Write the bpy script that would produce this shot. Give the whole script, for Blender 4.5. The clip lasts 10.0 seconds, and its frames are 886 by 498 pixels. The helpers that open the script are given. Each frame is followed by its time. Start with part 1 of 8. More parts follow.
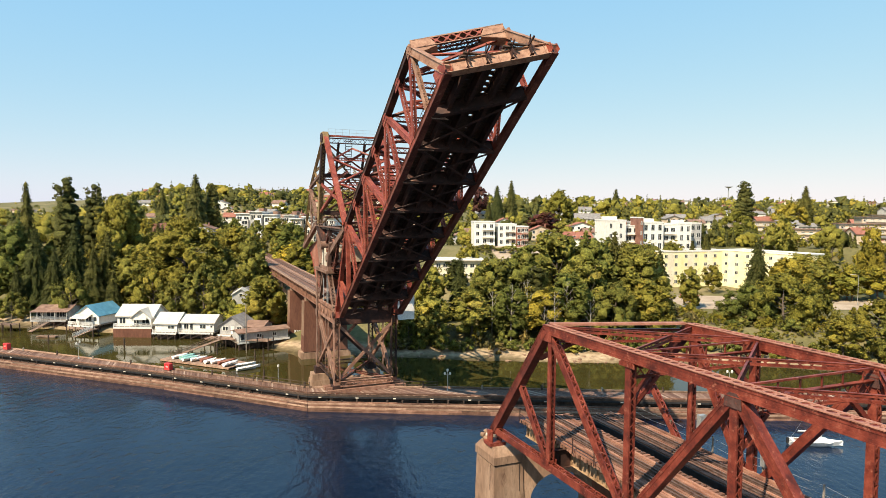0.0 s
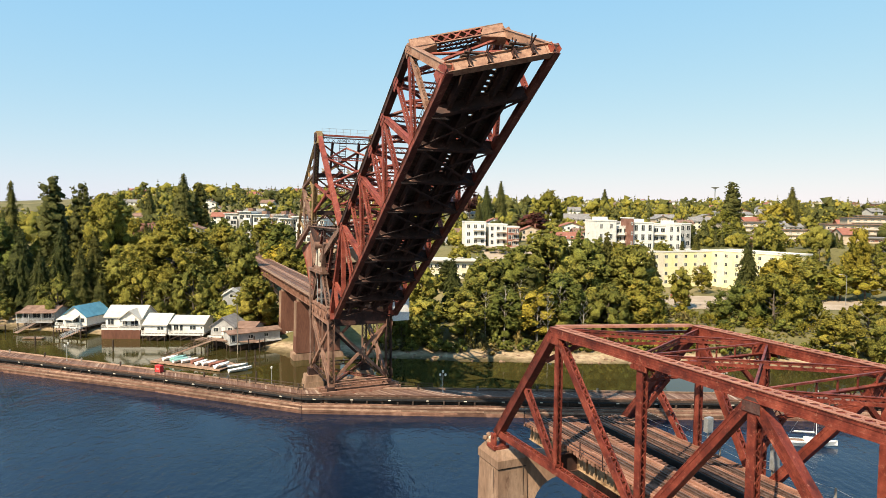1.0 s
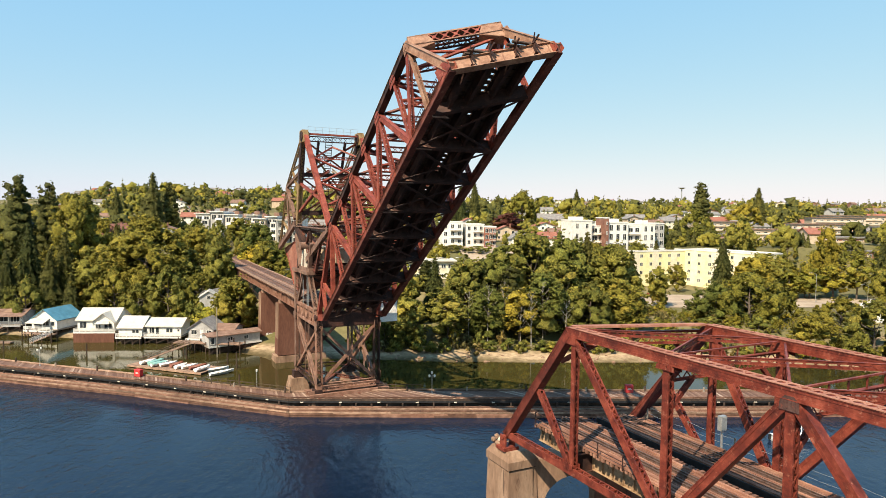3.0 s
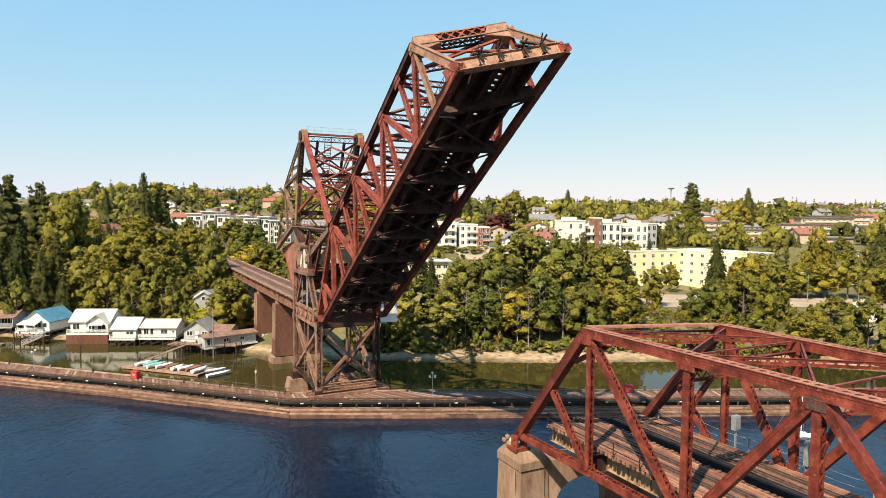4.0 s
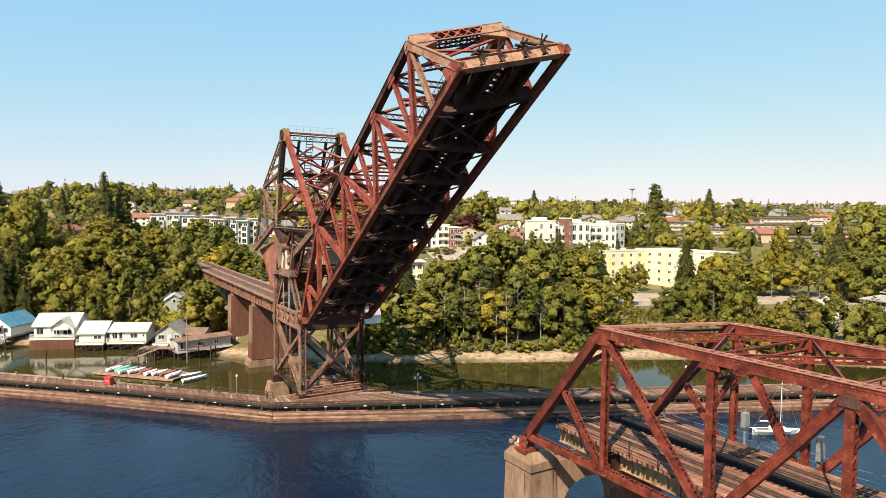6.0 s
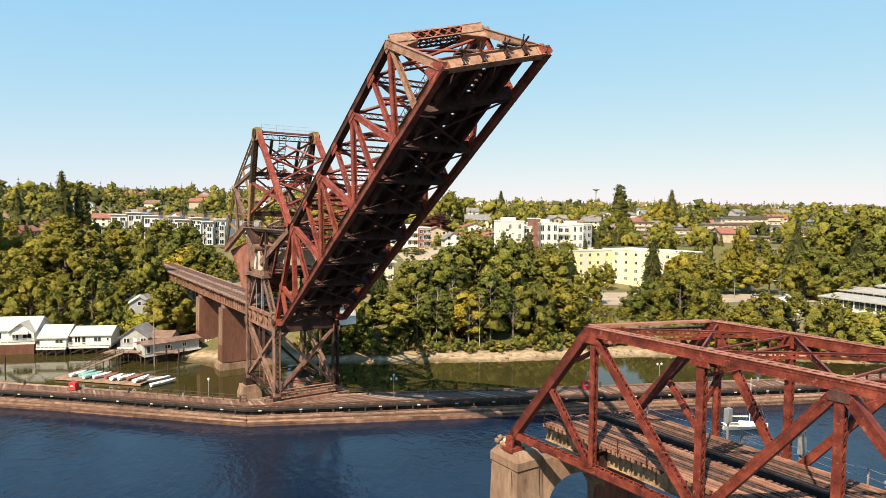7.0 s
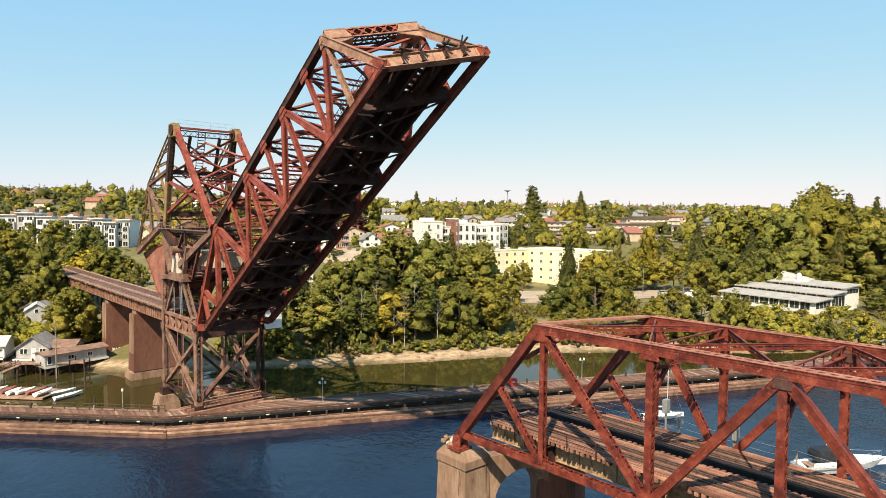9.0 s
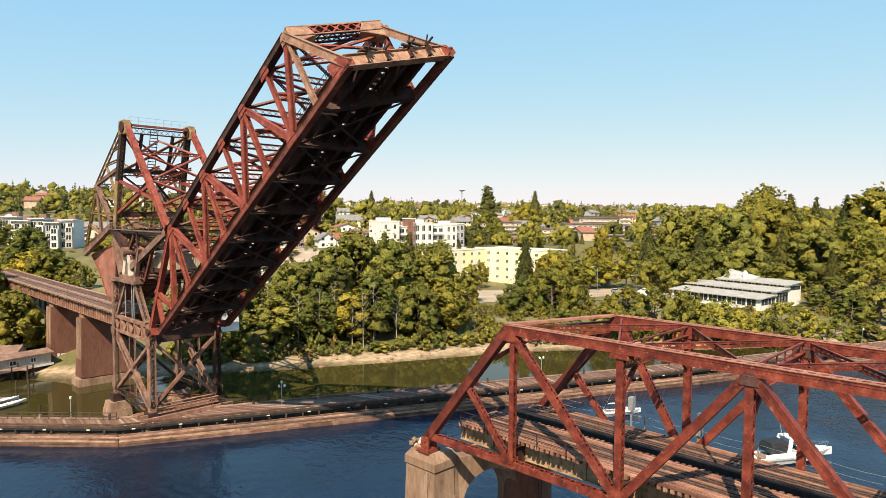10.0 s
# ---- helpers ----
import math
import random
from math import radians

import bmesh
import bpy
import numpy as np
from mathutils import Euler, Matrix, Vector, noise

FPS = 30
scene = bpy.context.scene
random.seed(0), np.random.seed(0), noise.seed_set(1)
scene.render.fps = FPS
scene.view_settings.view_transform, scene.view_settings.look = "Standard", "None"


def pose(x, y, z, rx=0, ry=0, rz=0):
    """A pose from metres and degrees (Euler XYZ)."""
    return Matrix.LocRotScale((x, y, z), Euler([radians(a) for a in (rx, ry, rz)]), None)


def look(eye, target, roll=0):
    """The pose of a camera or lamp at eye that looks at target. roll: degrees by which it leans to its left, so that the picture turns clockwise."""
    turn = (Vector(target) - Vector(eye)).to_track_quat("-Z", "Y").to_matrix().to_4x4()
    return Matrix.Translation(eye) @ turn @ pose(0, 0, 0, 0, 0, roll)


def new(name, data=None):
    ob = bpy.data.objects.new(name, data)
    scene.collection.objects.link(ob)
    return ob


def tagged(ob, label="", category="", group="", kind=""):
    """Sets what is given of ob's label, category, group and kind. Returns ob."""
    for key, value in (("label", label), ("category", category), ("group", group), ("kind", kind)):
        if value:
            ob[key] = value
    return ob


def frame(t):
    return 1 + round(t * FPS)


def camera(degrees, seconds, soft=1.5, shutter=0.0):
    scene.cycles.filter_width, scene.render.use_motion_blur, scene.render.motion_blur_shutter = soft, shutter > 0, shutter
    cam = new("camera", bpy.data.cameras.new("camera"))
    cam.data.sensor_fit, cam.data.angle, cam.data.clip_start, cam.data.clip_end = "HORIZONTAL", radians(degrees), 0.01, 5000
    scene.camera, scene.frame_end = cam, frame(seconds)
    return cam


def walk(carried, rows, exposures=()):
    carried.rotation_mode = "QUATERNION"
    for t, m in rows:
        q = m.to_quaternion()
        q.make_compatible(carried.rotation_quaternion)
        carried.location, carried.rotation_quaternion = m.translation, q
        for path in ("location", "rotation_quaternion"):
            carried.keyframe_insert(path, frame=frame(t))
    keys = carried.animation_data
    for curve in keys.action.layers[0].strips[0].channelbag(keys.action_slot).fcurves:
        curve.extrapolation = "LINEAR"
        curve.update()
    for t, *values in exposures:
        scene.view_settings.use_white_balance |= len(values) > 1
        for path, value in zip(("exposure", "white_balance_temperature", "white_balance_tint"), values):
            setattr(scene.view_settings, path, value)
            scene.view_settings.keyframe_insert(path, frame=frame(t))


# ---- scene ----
cam = camera(68.9, 10.0, soft=0.7)
PATH = [
    (0, (0.08, 0.007, 34.304), (0.076, 2.004, 34.183), 0.4),
    (0.5, (-0.554, 0.35, 34.364), (-0.545, 2.346, 34.242), 0.5),
    (1, (-1.253, 0.681, 34.379), (-1.219, 2.677, 34.258), 0.5),
    (1.5, (-2.032, 0.909, 34.326), (-1.974, 2.905, 34.206), 0.5),
    (2, (-2.935, 1.087, 34.334), (-2.848, 3.082, 34.214), 0.5),
    (2.5, (-3.755, 1.324, 34.315), (-3.644, 3.317, 34.195), 0.5),
    (4, (-6.492, 1.843, 34.3), (-6.33, 3.833, 34.181), 0.5),
    (4.5, (-7.425, 2.023, 34.296), (-7.241, 4.011, 34.178), 0.5),
    (5, (-8.449, 2.225, 34.273), (-8.235, 4.21, 34.155), 0.5),
    (5.5, (-9.356, 2.516, 34.303), (-9.114, 4.498, 34.185), 0.5),
    (7, (-11.992, 3.263, 34.214), (-11.609, 5.223, 34.099), 0.5),
    (7.5, (-12.692, 3.475, 34.205), (-12.24, 5.42, 34.09), 0.5),
    (8, (-13.376, 3.756, 34.24), (-12.86, 5.685, 34.125), 0.5),
    (8.5, (-14.012, 4.081, 34.161), (-13.437, 5.993, 34.049), 0.5),
    (9, (-14.631, 4.404, 34.128), (-13.987, 6.294, 34.017), 0.5),
    (9.5, (-15.106, 4.683, 34.228), (-14.397, 6.55, 34.117), 0.5),
    (10, (-15.631, 5.101, 34.21), (-14.854, 6.941, 34.099), 0.5),
]
walk(cam, [(t, look(eye, target, roll)) for t, eye, target, roll in PATH])

scene.view_settings.exposure = 0.86

# ---- world and sun ----
SUN_TO = Vector((-0.403, -0.534, 0.743)).normalized()      # towards the sun
world = bpy.data.worlds.new("sky")
world.use_nodes = True
scene.world = world
wn = world.node_tree.nodes
sky = wn.new("ShaderNodeTexSky")
sky.sky_type = "NISHITA"
sky.sun_disc = False
sky.sun_elevation = math.asin(SUN_TO.z)
sky.sun_rotation = math.atan2(SUN_TO.x, SUN_TO.y)
sky.air_density, sky.dust_density, sky.ozone_density = 1.0, 0.25, 1.0
wn["Background"].inputs["Strength"].default_value = 0.107
# thin summer haze evens the sky from zenith to skyline, most of all in the blue
parts, joined = wn.new("ShaderNodeSeparateColor"), wn.new("ShaderNodeCombineColor")
world.node_tree.links.new(sky.outputs[0], parts.inputs[0])
for k, (power, gain) in enumerate(((0.635, 1.205), (0.30, 2.42), (-0.008, 4.75))):
    p, g = wn.new("ShaderNodeMath"), wn.new("ShaderNodeMath")
    p.operation, g.operation = "POWER", "MULTIPLY"
    p.inputs[1].default_value, g.inputs[1].default_value = power, gain
    world.node_tree.links.new(parts.outputs[k], p.inputs[0])
    world.node_tree.links.new(p.outputs[0], g.inputs[0])
    world.node_tree.links.new(g.outputs[0], joined.inputs[k])
world.node_tree.links.new(joined.outputs[0], wn["Background"].inputs["Color"])
sun_data = bpy.data.lights.new("sun", "SUN")
sun_data.energy, sun_data.angle, sun_data.color = 5.0, radians(0.5), (1.0, 0.855, 0.645)
sun = new("sun", sun_data)
sun.matrix_world = look(SUN_TO * 300, (0, 0, 0))


# ---- materials ----
def material(name, rough=0.7, metal=0.0):
    m = bpy.data.materials.new(name)
    m.use_nodes = True
    b = m.node_tree.nodes["Principled BSDF"]
    b.inputs["Roughness"].default_value, b.inputs["Metallic"].default_value = rough, metal
    b.inputs["Specular IOR Level"].default_value = 0.3
    return m, m.node_tree.nodes, m.node_tree.links, b


def ramp(nodes, links, source, stops):
    r = nodes.new("ShaderNodeValToRGB")
    e = r.color_ramp.elements
    while len(e) < len(stops):
        e.new(0.5)
    for k, (at, col) in enumerate(stops):
        e[k].position, e[k].color = at, (*col, 1)
    links.new(source, r.inputs[0])
    return r.outputs[0]


def noise_tex(nodes, links, scale, detail=6, stretch=None, rough=0.6):
    tc = nodes.new("ShaderNodeTexCoord")
    n = nodes.new("ShaderNodeTexNoise")
    n.inputs["Scale"].default_value, n.inputs["Detail"].default_value, n.inputs["Roughness"].default_value = scale, detail, rough
    if stretch:
        mp = nodes.new("ShaderNodeMapping")
        mp.inputs["Scale"].default_value = stretch
        links.new(tc.outputs["Object"], mp.inputs[0])
        links.new(mp.outputs[0], n.inputs["Vector"])
    else:
        links.new(tc.outputs["Object"], n.inputs["Vector"])
    return n.outputs["Fac"]


def mixed(nodes, links, fac, a, b, kind="MIX"):
    mx = nodes.new("ShaderNodeMix")
    mx.data_type, mx.blend_type = "RGBA", kind
    for sock, val in ((mx.inputs[0], fac), (mx.inputs[6], a), (mx.inputs[7], b)):
        if isinstance(val, (int, float)):
            sock.default_value = val
        elif isinstance(val, tuple):
            sock.default_value = (*val, 1)
        else:
            links.new(val, sock)
    return mx.outputs[2]


def bumped(nodes, links, bsdf, height, strength=0.3, distance=0.02):
    b = nodes.new("ShaderNodeBump")
    b.inputs["Strength"].default_value, b.inputs["Distance"].default_value = strength, distance
    links.new(height, b.inputs["Height"])
    links.new(b.outputs[0], bsdf.inputs["Normal"])


def surface(name, dark, mid, light, scale=0.6, fine=6.0, rough=0.8, bump=0.3, stretch=None, vary=0.0, stain=None, metal=0.0):
    """A weathered surface: a broad stain pattern over fine grain, with an optional change from piece to piece."""
    m, n, l, b = material(name, rough, metal)
    broad = noise_tex(n, l, scale, 5, stretch)
    grain = noise_tex(n, l, fine, 8, stretch, 0.7)
    c = ramp(n, l, broad, [(0.3, dark), (0.5, mid), (0.72, light)])
    g = ramp(n, l, grain, [(0.25, (0.55, 0.55, 0.55)), (0.75, (1.25, 1.25, 1.25))])
    c = mixed(n, l, 0.8, c, g, "MULTIPLY")
    if stain:
        s = ramp(n, l, noise_tex(n, l, scale * 2.7, 9, stretch, 0.75), [(0.56, (0, 0, 0)), (0.68, (1, 1, 1))])
        c = mixed(n, l, s, c, stain)
    if vary:
        oi = n.new("ShaderNodeObjectInfo")
        v = ramp(n, l, oi.outputs["Random"], [(0.0, (1 - vary,) * 3), (1.0, (1 + vary,) * 3)])
        c = mixed(n, l, 1.0, c, v, "MULTIPLY")
    l.new(c, b.inputs["Base Color"])
    bumped(n, l, b, grain, bump)
    return m


RUST = surface("red_oxide_steel", (0.055, 0.013, 0.010), (0.155, 0.030, 0.018), (0.275, 0.066, 0.040), 1.1, 6, 0.5, 0.4, stain=(0.30, 0.115, 0.075))
RUST_DIRTY = surface("grimy_oxide_steel", (0.045, 0.013, 0.010), (0.11, 0.024, 0.016), (0.19, 0.048, 0.031), 1.1, 6, 0.55, 0.35, stain=(0.22, 0.07, 0.042))
GRIME = surface("grey_grimy_steel", (0.045, 0.023, 0.020), (0.085, 0.043, 0.036), (0.14, 0.080, 0.068), 1.2, 7, 0.6, 0.3, stain=(0.17, 0.045, 0.028))
RUST_TOP = surface("pale_oxide_steel", (0.24, 0.095, 0.062), (0.33, 0.145, 0.098), (0.43, 0.215, 0.15), 0.7, 6, 0.75, 0.3, stain=(0.18, 0.05, 0.03))
# brown steel darkened to carry the shade under the leaf and inside the tower
BROWN = surface("shade_brown_steel", (0.018, 0.010, 0.009), (0.040, 0.020, 0.016), (0.085, 0.038, 0.028), 0.5, 5, 0.7, 0.25, stain=(0.13, 0.05, 0.034))
LEAF_RED = surface("weathered_red_steel", (0.11, 0.024, 0.016), (0.23, 0.048, 0.030), (0.33, 0.09, 0.056), 0.8, 5, 0.58, 0.25, stain=(0.36, 0.165, 0.1))
CHORD_RED = surface("brown_red_steel", (0.06, 0.019, 0.014), (0.13, 0.038, 0.025), (0.21, 0.072, 0.048), 0.7, 5, 0.62, 0.25, stain=(0.28, 0.13, 0.085))
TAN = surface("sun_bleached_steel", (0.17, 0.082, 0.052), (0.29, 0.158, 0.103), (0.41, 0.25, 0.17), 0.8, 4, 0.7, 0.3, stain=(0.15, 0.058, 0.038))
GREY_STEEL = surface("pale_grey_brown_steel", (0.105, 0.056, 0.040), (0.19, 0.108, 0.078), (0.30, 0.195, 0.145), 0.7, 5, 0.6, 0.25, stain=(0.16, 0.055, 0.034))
OCHRE_STEEL = surface("ochre_stained_steel", (0.18, 0.105, 0.055), (0.33, 0.215, 0.125), (0.45, 0.32, 0.2), 0.8, 5, 0.75, 0.3, stain=(0.12, 0.06, 0.035))
OLIVE_STEEL = surface("olive_brown_steel", (0.14, 0.085, 0.036), (0.25, 0.16, 0.07), (0.36, 0.25, 0.125), 0.7, 5, 0.65, 0.25, stain=(0.12, 0.05, 0.03))
RUSTY_TAN = surface("tan_rusted_steel", (0.15, 0.07, 0.045), (0.25, 0.13, 0.088), (0.36, 0.21, 0.15), 0.7, 5, 0.75, 0.3, stain=(0.12, 0.05, 0.035))
CHORD_TAN = surface("sunlit_tan_cover_plate", (0.24, 0.155, 0.09), (0.36, 0.25, 0.155), (0.47, 0.35, 0.235), 0.5, 5, 0.7, 0.25, stain=(0.20, 0.09, 0.055))
CONCRETE = surface("stained_concrete", (0.15, 0.086, 0.055), (0.26, 0.16, 0.104), (0.39, 0.265, 0.183), 0.45, 3, 0.9, 0.4, (1, 1, 0.3), stain=(0.11, 0.06, 0.04))
BROWN_CONCRETE = surface("brown_stained_concrete", (0.105, 0.042, 0.027), (0.15, 0.064, 0.041), (0.20, 0.098, 0.066), 0.25, 3, 0.9, 0.35, (1, 1, 0.25), stain=(0.10, 0.042, 0.028))
PALE_CONCRETE = surface("pale_concrete", (0.42, 0.36, 0.28), (0.52, 0.46, 0.37), (0.62, 0.56, 0.47), 0.6, 4, 0.9, 0.3)
TIE_WOOD = surface("old_tie_timber", (0.115, 0.052, 0.034), (0.205, 0.10, 0.067), (0.32, 0.178, 0.122), 0.8, 7, 0.9, 0.5, vary=0.4)
PLANK = surface("weathered_plank", (0.16, 0.095, 0.064), (0.27, 0.17, 0.118), (0.40, 0.27, 0.195), 0.9, 8, 0.9, 0.4, vary=0.4)
PLANK_BROWN = surface("brown_plank", (0.095, 0.047, 0.032), (0.165, 0.085, 0.058), (0.26, 0.148, 0.104), 0.8, 8, 0.9, 0.4, vary=0.4)
DECK_BOARD = surface("sunlit_deck_board", (0.135, 0.058, 0.037), (0.235, 0.11, 0.072), (0.36, 0.195, 0.13), 0.6, 8, 0.9, 0.4, vary=0.4)
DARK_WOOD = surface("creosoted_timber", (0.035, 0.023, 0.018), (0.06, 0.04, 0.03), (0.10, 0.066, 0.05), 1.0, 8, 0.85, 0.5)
GREY_WOOD = surface("grey_timber", (0.17, 0.14, 0.11), (0.26, 0.22, 0.18), (0.36, 0.31, 0.26), 1.0, 8, 0.9, 0.4)
RAIL_STEEL = surface("rail_steel", (0.10, 0.06, 0.045), (0.16, 0.10, 0.08), (0.23, 0.16, 0.13), 3, 20, 0.45, 0.1, metal=0.4)
WHITE = surface("white_paint", (0.66, 0.62, 0.56), (0.76, 0.73, 0.67), (0.82, 0.8, 0.75), 0.8, 6, 0.6, 0.1, vary=0.06)
CREAM = surface("cream_stucco", (0.66, 0.57, 0.42), (0.74, 0.66, 0.5), (0.8, 0.73, 0.58), 0.4, 6, 0.8, 0.15)
YELLOW = surface("yellow_stucco", (0.78, 0.67, 0.33), (0.82, 0.73, 0.42), (0.84, 0.77, 0.49), 0.4, 6, 0.8, 0.15)
GREY_WALL = surface("grey_siding", (0.3, 0.29, 0.28), (0.4, 0.39, 0.375), (0.5, 0.485, 0.465), 0.6, 6, 0.8, 0.15)
BEIGE_WALL = surface("beige_siding", (0.42, 0.32, 0.22), (0.52, 0.41, 0.3), (0.6, 0.49, 0.37), 0.5, 6, 0.8, 0.15)
BRICK_WALL = surface("brick_wall", (0.17, 0.075, 0.052), (0.24, 0.115, 0.082), (0.31, 0.165, 0.12), 0.5, 8, 0.85, 0.3)
GREY_ROOF = surface("grey_shingle", (0.14, 0.13, 0.125), (0.21, 0.195, 0.185), (0.3, 0.28, 0.26), 0.8, 9, 0.9, 0.4)
BROWN_ROOF = surface("brown_shingle", (0.13, 0.075, 0.055), (0.21, 0.125, 0.09), (0.3, 0.19, 0.14), 0.8, 9, 0.9, 0.4)
RED_ROOF = surface("red_tile_roof", (0.2, 0.075, 0.05), (0.28, 0.11, 0.075), (0.36, 0.16, 0.11), 0.8, 9, 0.85, 0.4)
BLUE_ROOF = surface("blue_metal_roof", (0.06, 0.17, 0.24), (0.085, 0.23, 0.32), (0.13, 0.3, 0.4), 0.6, 6, 0.5, 0.15)
PALE_ROOF = surface("pale_metal_roof", (0.46, 0.42, 0.35), (0.55, 0.51, 0.44), (0.64, 0.6, 0.53), 0.5, 6, 0.55, 0.15, stain=(0.42, 0.36, 0.29))
GREY_METAL = surface("grey_metal_roof", (0.30, 0.275, 0.245), (0.37, 0.345, 0.31), (0.44, 0.415, 0.38), 0.4, 6, 0.6, 0.1)
TRIM_WHITE = surface("white_trim", (0.60, 0.57, 0.52), (0.70, 0.68, 0.63), (0.78, 0.76, 0.72), 2, 9, 0.55, 0.1)
RED_PAINT = surface("red_paint", (0.42, 0.03, 0.03), (0.55, 0.045, 0.045), (0.62, 0.08, 0.07), 1, 8, 0.5, 0.1)
BLACK = surface("black_rubber", (0.012, 0.012, 0.013), (0.02, 0.02, 0.022), (0.035, 0.034, 0.034), 2, 10, 0.6, 0.2)
ASPHALT = surface("asphalt", (0.29, 0.22, 0.155), (0.37, 0.285, 0.205), (0.44, 0.35, 0.26), 0.15, 4, 0.95, 0.2)
GELCOAT = surface("white_gelcoat", (0.74, 0.72, 0.68), (0.82, 0.81, 0.78), (0.86, 0.85, 0.83), 1, 7, 0.25, 0.05)
TEAL = surface("teal_canvas", (0.16, 0.33, 0.30), (0.23, 0.43, 0.39), (0.33, 0.52, 0.47), 1, 7, 0.7, 0.1)
STEEL_GREY = surface("galvanised_steel", (0.33, 0.33, 0.32), (0.45, 0.45, 0.44), (0.55, 0.55, 0.54), 2, 10, 0.45, 0.1, metal=0.6)


def glass_dark():
    m, n, l, b = material("dark_window_glass", 0.08)
    c = ramp(n, l, noise_tex(n, l, 0.35, 3), [(0.35, (0.012, 0.015, 0.018)), (0.65, (0.05, 0.058, 0.064))])
    l.new(c, b.inputs["Base Color"])
    return m


GLASS = glass_dark()


def water_material(name, deep, shallow, ripple):
    m, n, l, b = material(name, 0.05)
    c = ramp(n, l, noise_tex(n, l, 0.012, 4), [(0.35, deep), (0.65, shallow)])
    l.new(c, b.inputs["Base Color"])
    b.inputs["IOR"].default_value = 1.33
    b.inputs["Specular IOR Level"].default_value = 0.42
    small = noise_tex(n, l, 0.9, 4, (1.0, 0.55, 1.0))
    large = noise_tex(n, l, 0.10, 3, (1.0, 0.6, 1.0))
    patch = ramp(n, l, noise_tex(n, l, 0.025, 4, (1.0, 0.45, 1.0)), [(0.36, (0.16, 0.16, 0.16)), (0.62, (1, 1, 1))])
    add = n.new("ShaderNodeMath")
    add.operation = "MULTIPLY_ADD"
    l.new(large, add.inputs[0])
    add.inputs[1].default_value = 1.6
    l.new(small, add.inputs[2])
    bp = n.new("ShaderNodeBump")
    bp.inputs["Distance"].default_value = ripple
    l.new(patch, bp.inputs["Strength"])
    l.new(add.outputs[0], bp.inputs["Height"])
    l.new(bp.outputs[0], b.inputs["Normal"])
    return m


WATER = water_material("river_water", (0.004, 0.0095, 0.021), (0.006, 0.015, 0.036), 0.27)
CALM_WATER = water_material("sheltered_water", (0.028, 0.024, 0.008), (0.055, 0.045, 0.012), 0.02)


def ground_material():
    """Dry grass and soil inland, pale mud and gravel along the water's edge, by height."""
    m, n, l, b = material("bank_ground", 0.95)
    broad = noise_tex(n, l, 0.03, 6)
    fine = noise_tex(n, l, 0.8, 8)
    land = ramp(n, l, broad, [(0.3, (0.075, 0.072, 0.024)), (0.52, (0.14, 0.12, 0.045)), (0.72, (0.25, 0.19, 0.095))])
    mud = ramp(n, l, fine, [(0.3, (0.27, 0.18, 0.105)), (0.7, (0.45, 0.33, 0.21))])
    geo = n.new("ShaderNodeNewGeometry")
    sep = n.new("ShaderNodeSeparateXYZ")
    l.new(geo.outputs["Position"], sep.inputs[0])
    div = n.new("ShaderNodeMath")
    div.operation = "MULTIPLY_ADD"
    l.new(sep.outputs["Z"], div.inputs[0])
    div.inputs[1].default_value = 0.1
    l.new(ramp(n, l, broad, [(0.3, (0, 0, 0)), (0.7, (0.1, 0.1, 0.1))]), div.inputs[2])
    shore = ramp(n, l, div.outputs[0], [(0.05, (0.55, 0.5, 0.4)), (0.12, (1, 1, 1)), (0.2, (0, 0, 0))])
    wet = ramp(n, l, div.outputs[0], [(0.04, (0.35, 0.33, 0.24)), (0.10, (1, 1, 1))])
    c = mixed(n, l, shore, land, mud)
    c = mixed(n, l, 1.0, c, wet, "MULTIPLY")
    g = ramp(n, l, fine, [(0.25, (0.6, 0.6, 0.6)), (0.75, (1.3, 1.3, 1.3))])
    c = mixed(n, l, 0.8, c, g, "MULTIPLY")
    l.new(c, b.inputs["Base Color"])
    bumped(n, l, b, fine, 0.6, 0.1)
    return m


GROUND = ground_material()


def foliage(name, dark, mid, light, dry=None):
    """Leaves: a tone for each clump and spray, broken up by leaf-sized mottling and relief."""
    m, n, l, b = material(name, 0.7)
    geo = n.new("ShaderNodeNewGeometry")
    oi = n.new("ShaderNodeObjectInfo")
    c = ramp(n, l, geo.outputs["Random Per Island"], [(0.0, dark), (0.5, mid), (0.88, light), (1.0, dry or light)])
    v = ramp(n, l, oi.outputs["Random"], [(0.0, (0.66, 0.78, 0.8)), (0.5, (0.98, 1.0, 1.0)), (1.0, (1.24, 1.16, 0.95))])
    c = mixed(n, l, 1.0, c, v, "MULTIPLY")
    fine = noise_tex(n, l, 3.1, 3, None, 0.8)
    c = mixed(n, l, 1.0, c, ramp(n, l, fine, [(0.36, (0.36, 0.39, 0.42)), (0.5, (1.0, 1.0, 1.0)), (0.64, (1.75, 1.68, 1.5))]), "MULTIPLY")
    l.new(c, b.inputs["Base Color"])
    bumped(n, l, b, fine, 1.0, 0.5)
    b.inputs["Specular IOR Level"].default_value = 0.12
    tr = n.new("ShaderNodeBsdfTranslucent")
    l.new(c, tr.inputs["Color"])
    ms = n.new("ShaderNodeMixShader")
    ms.inputs[0].default_value = 0.16
    l.new(b.outputs[0], ms.inputs[1])
    l.new(tr.outputs[0], ms.inputs[2])
    l.new(ms.outputs[0], n["Material Output"].inputs["Surface"])
    return m


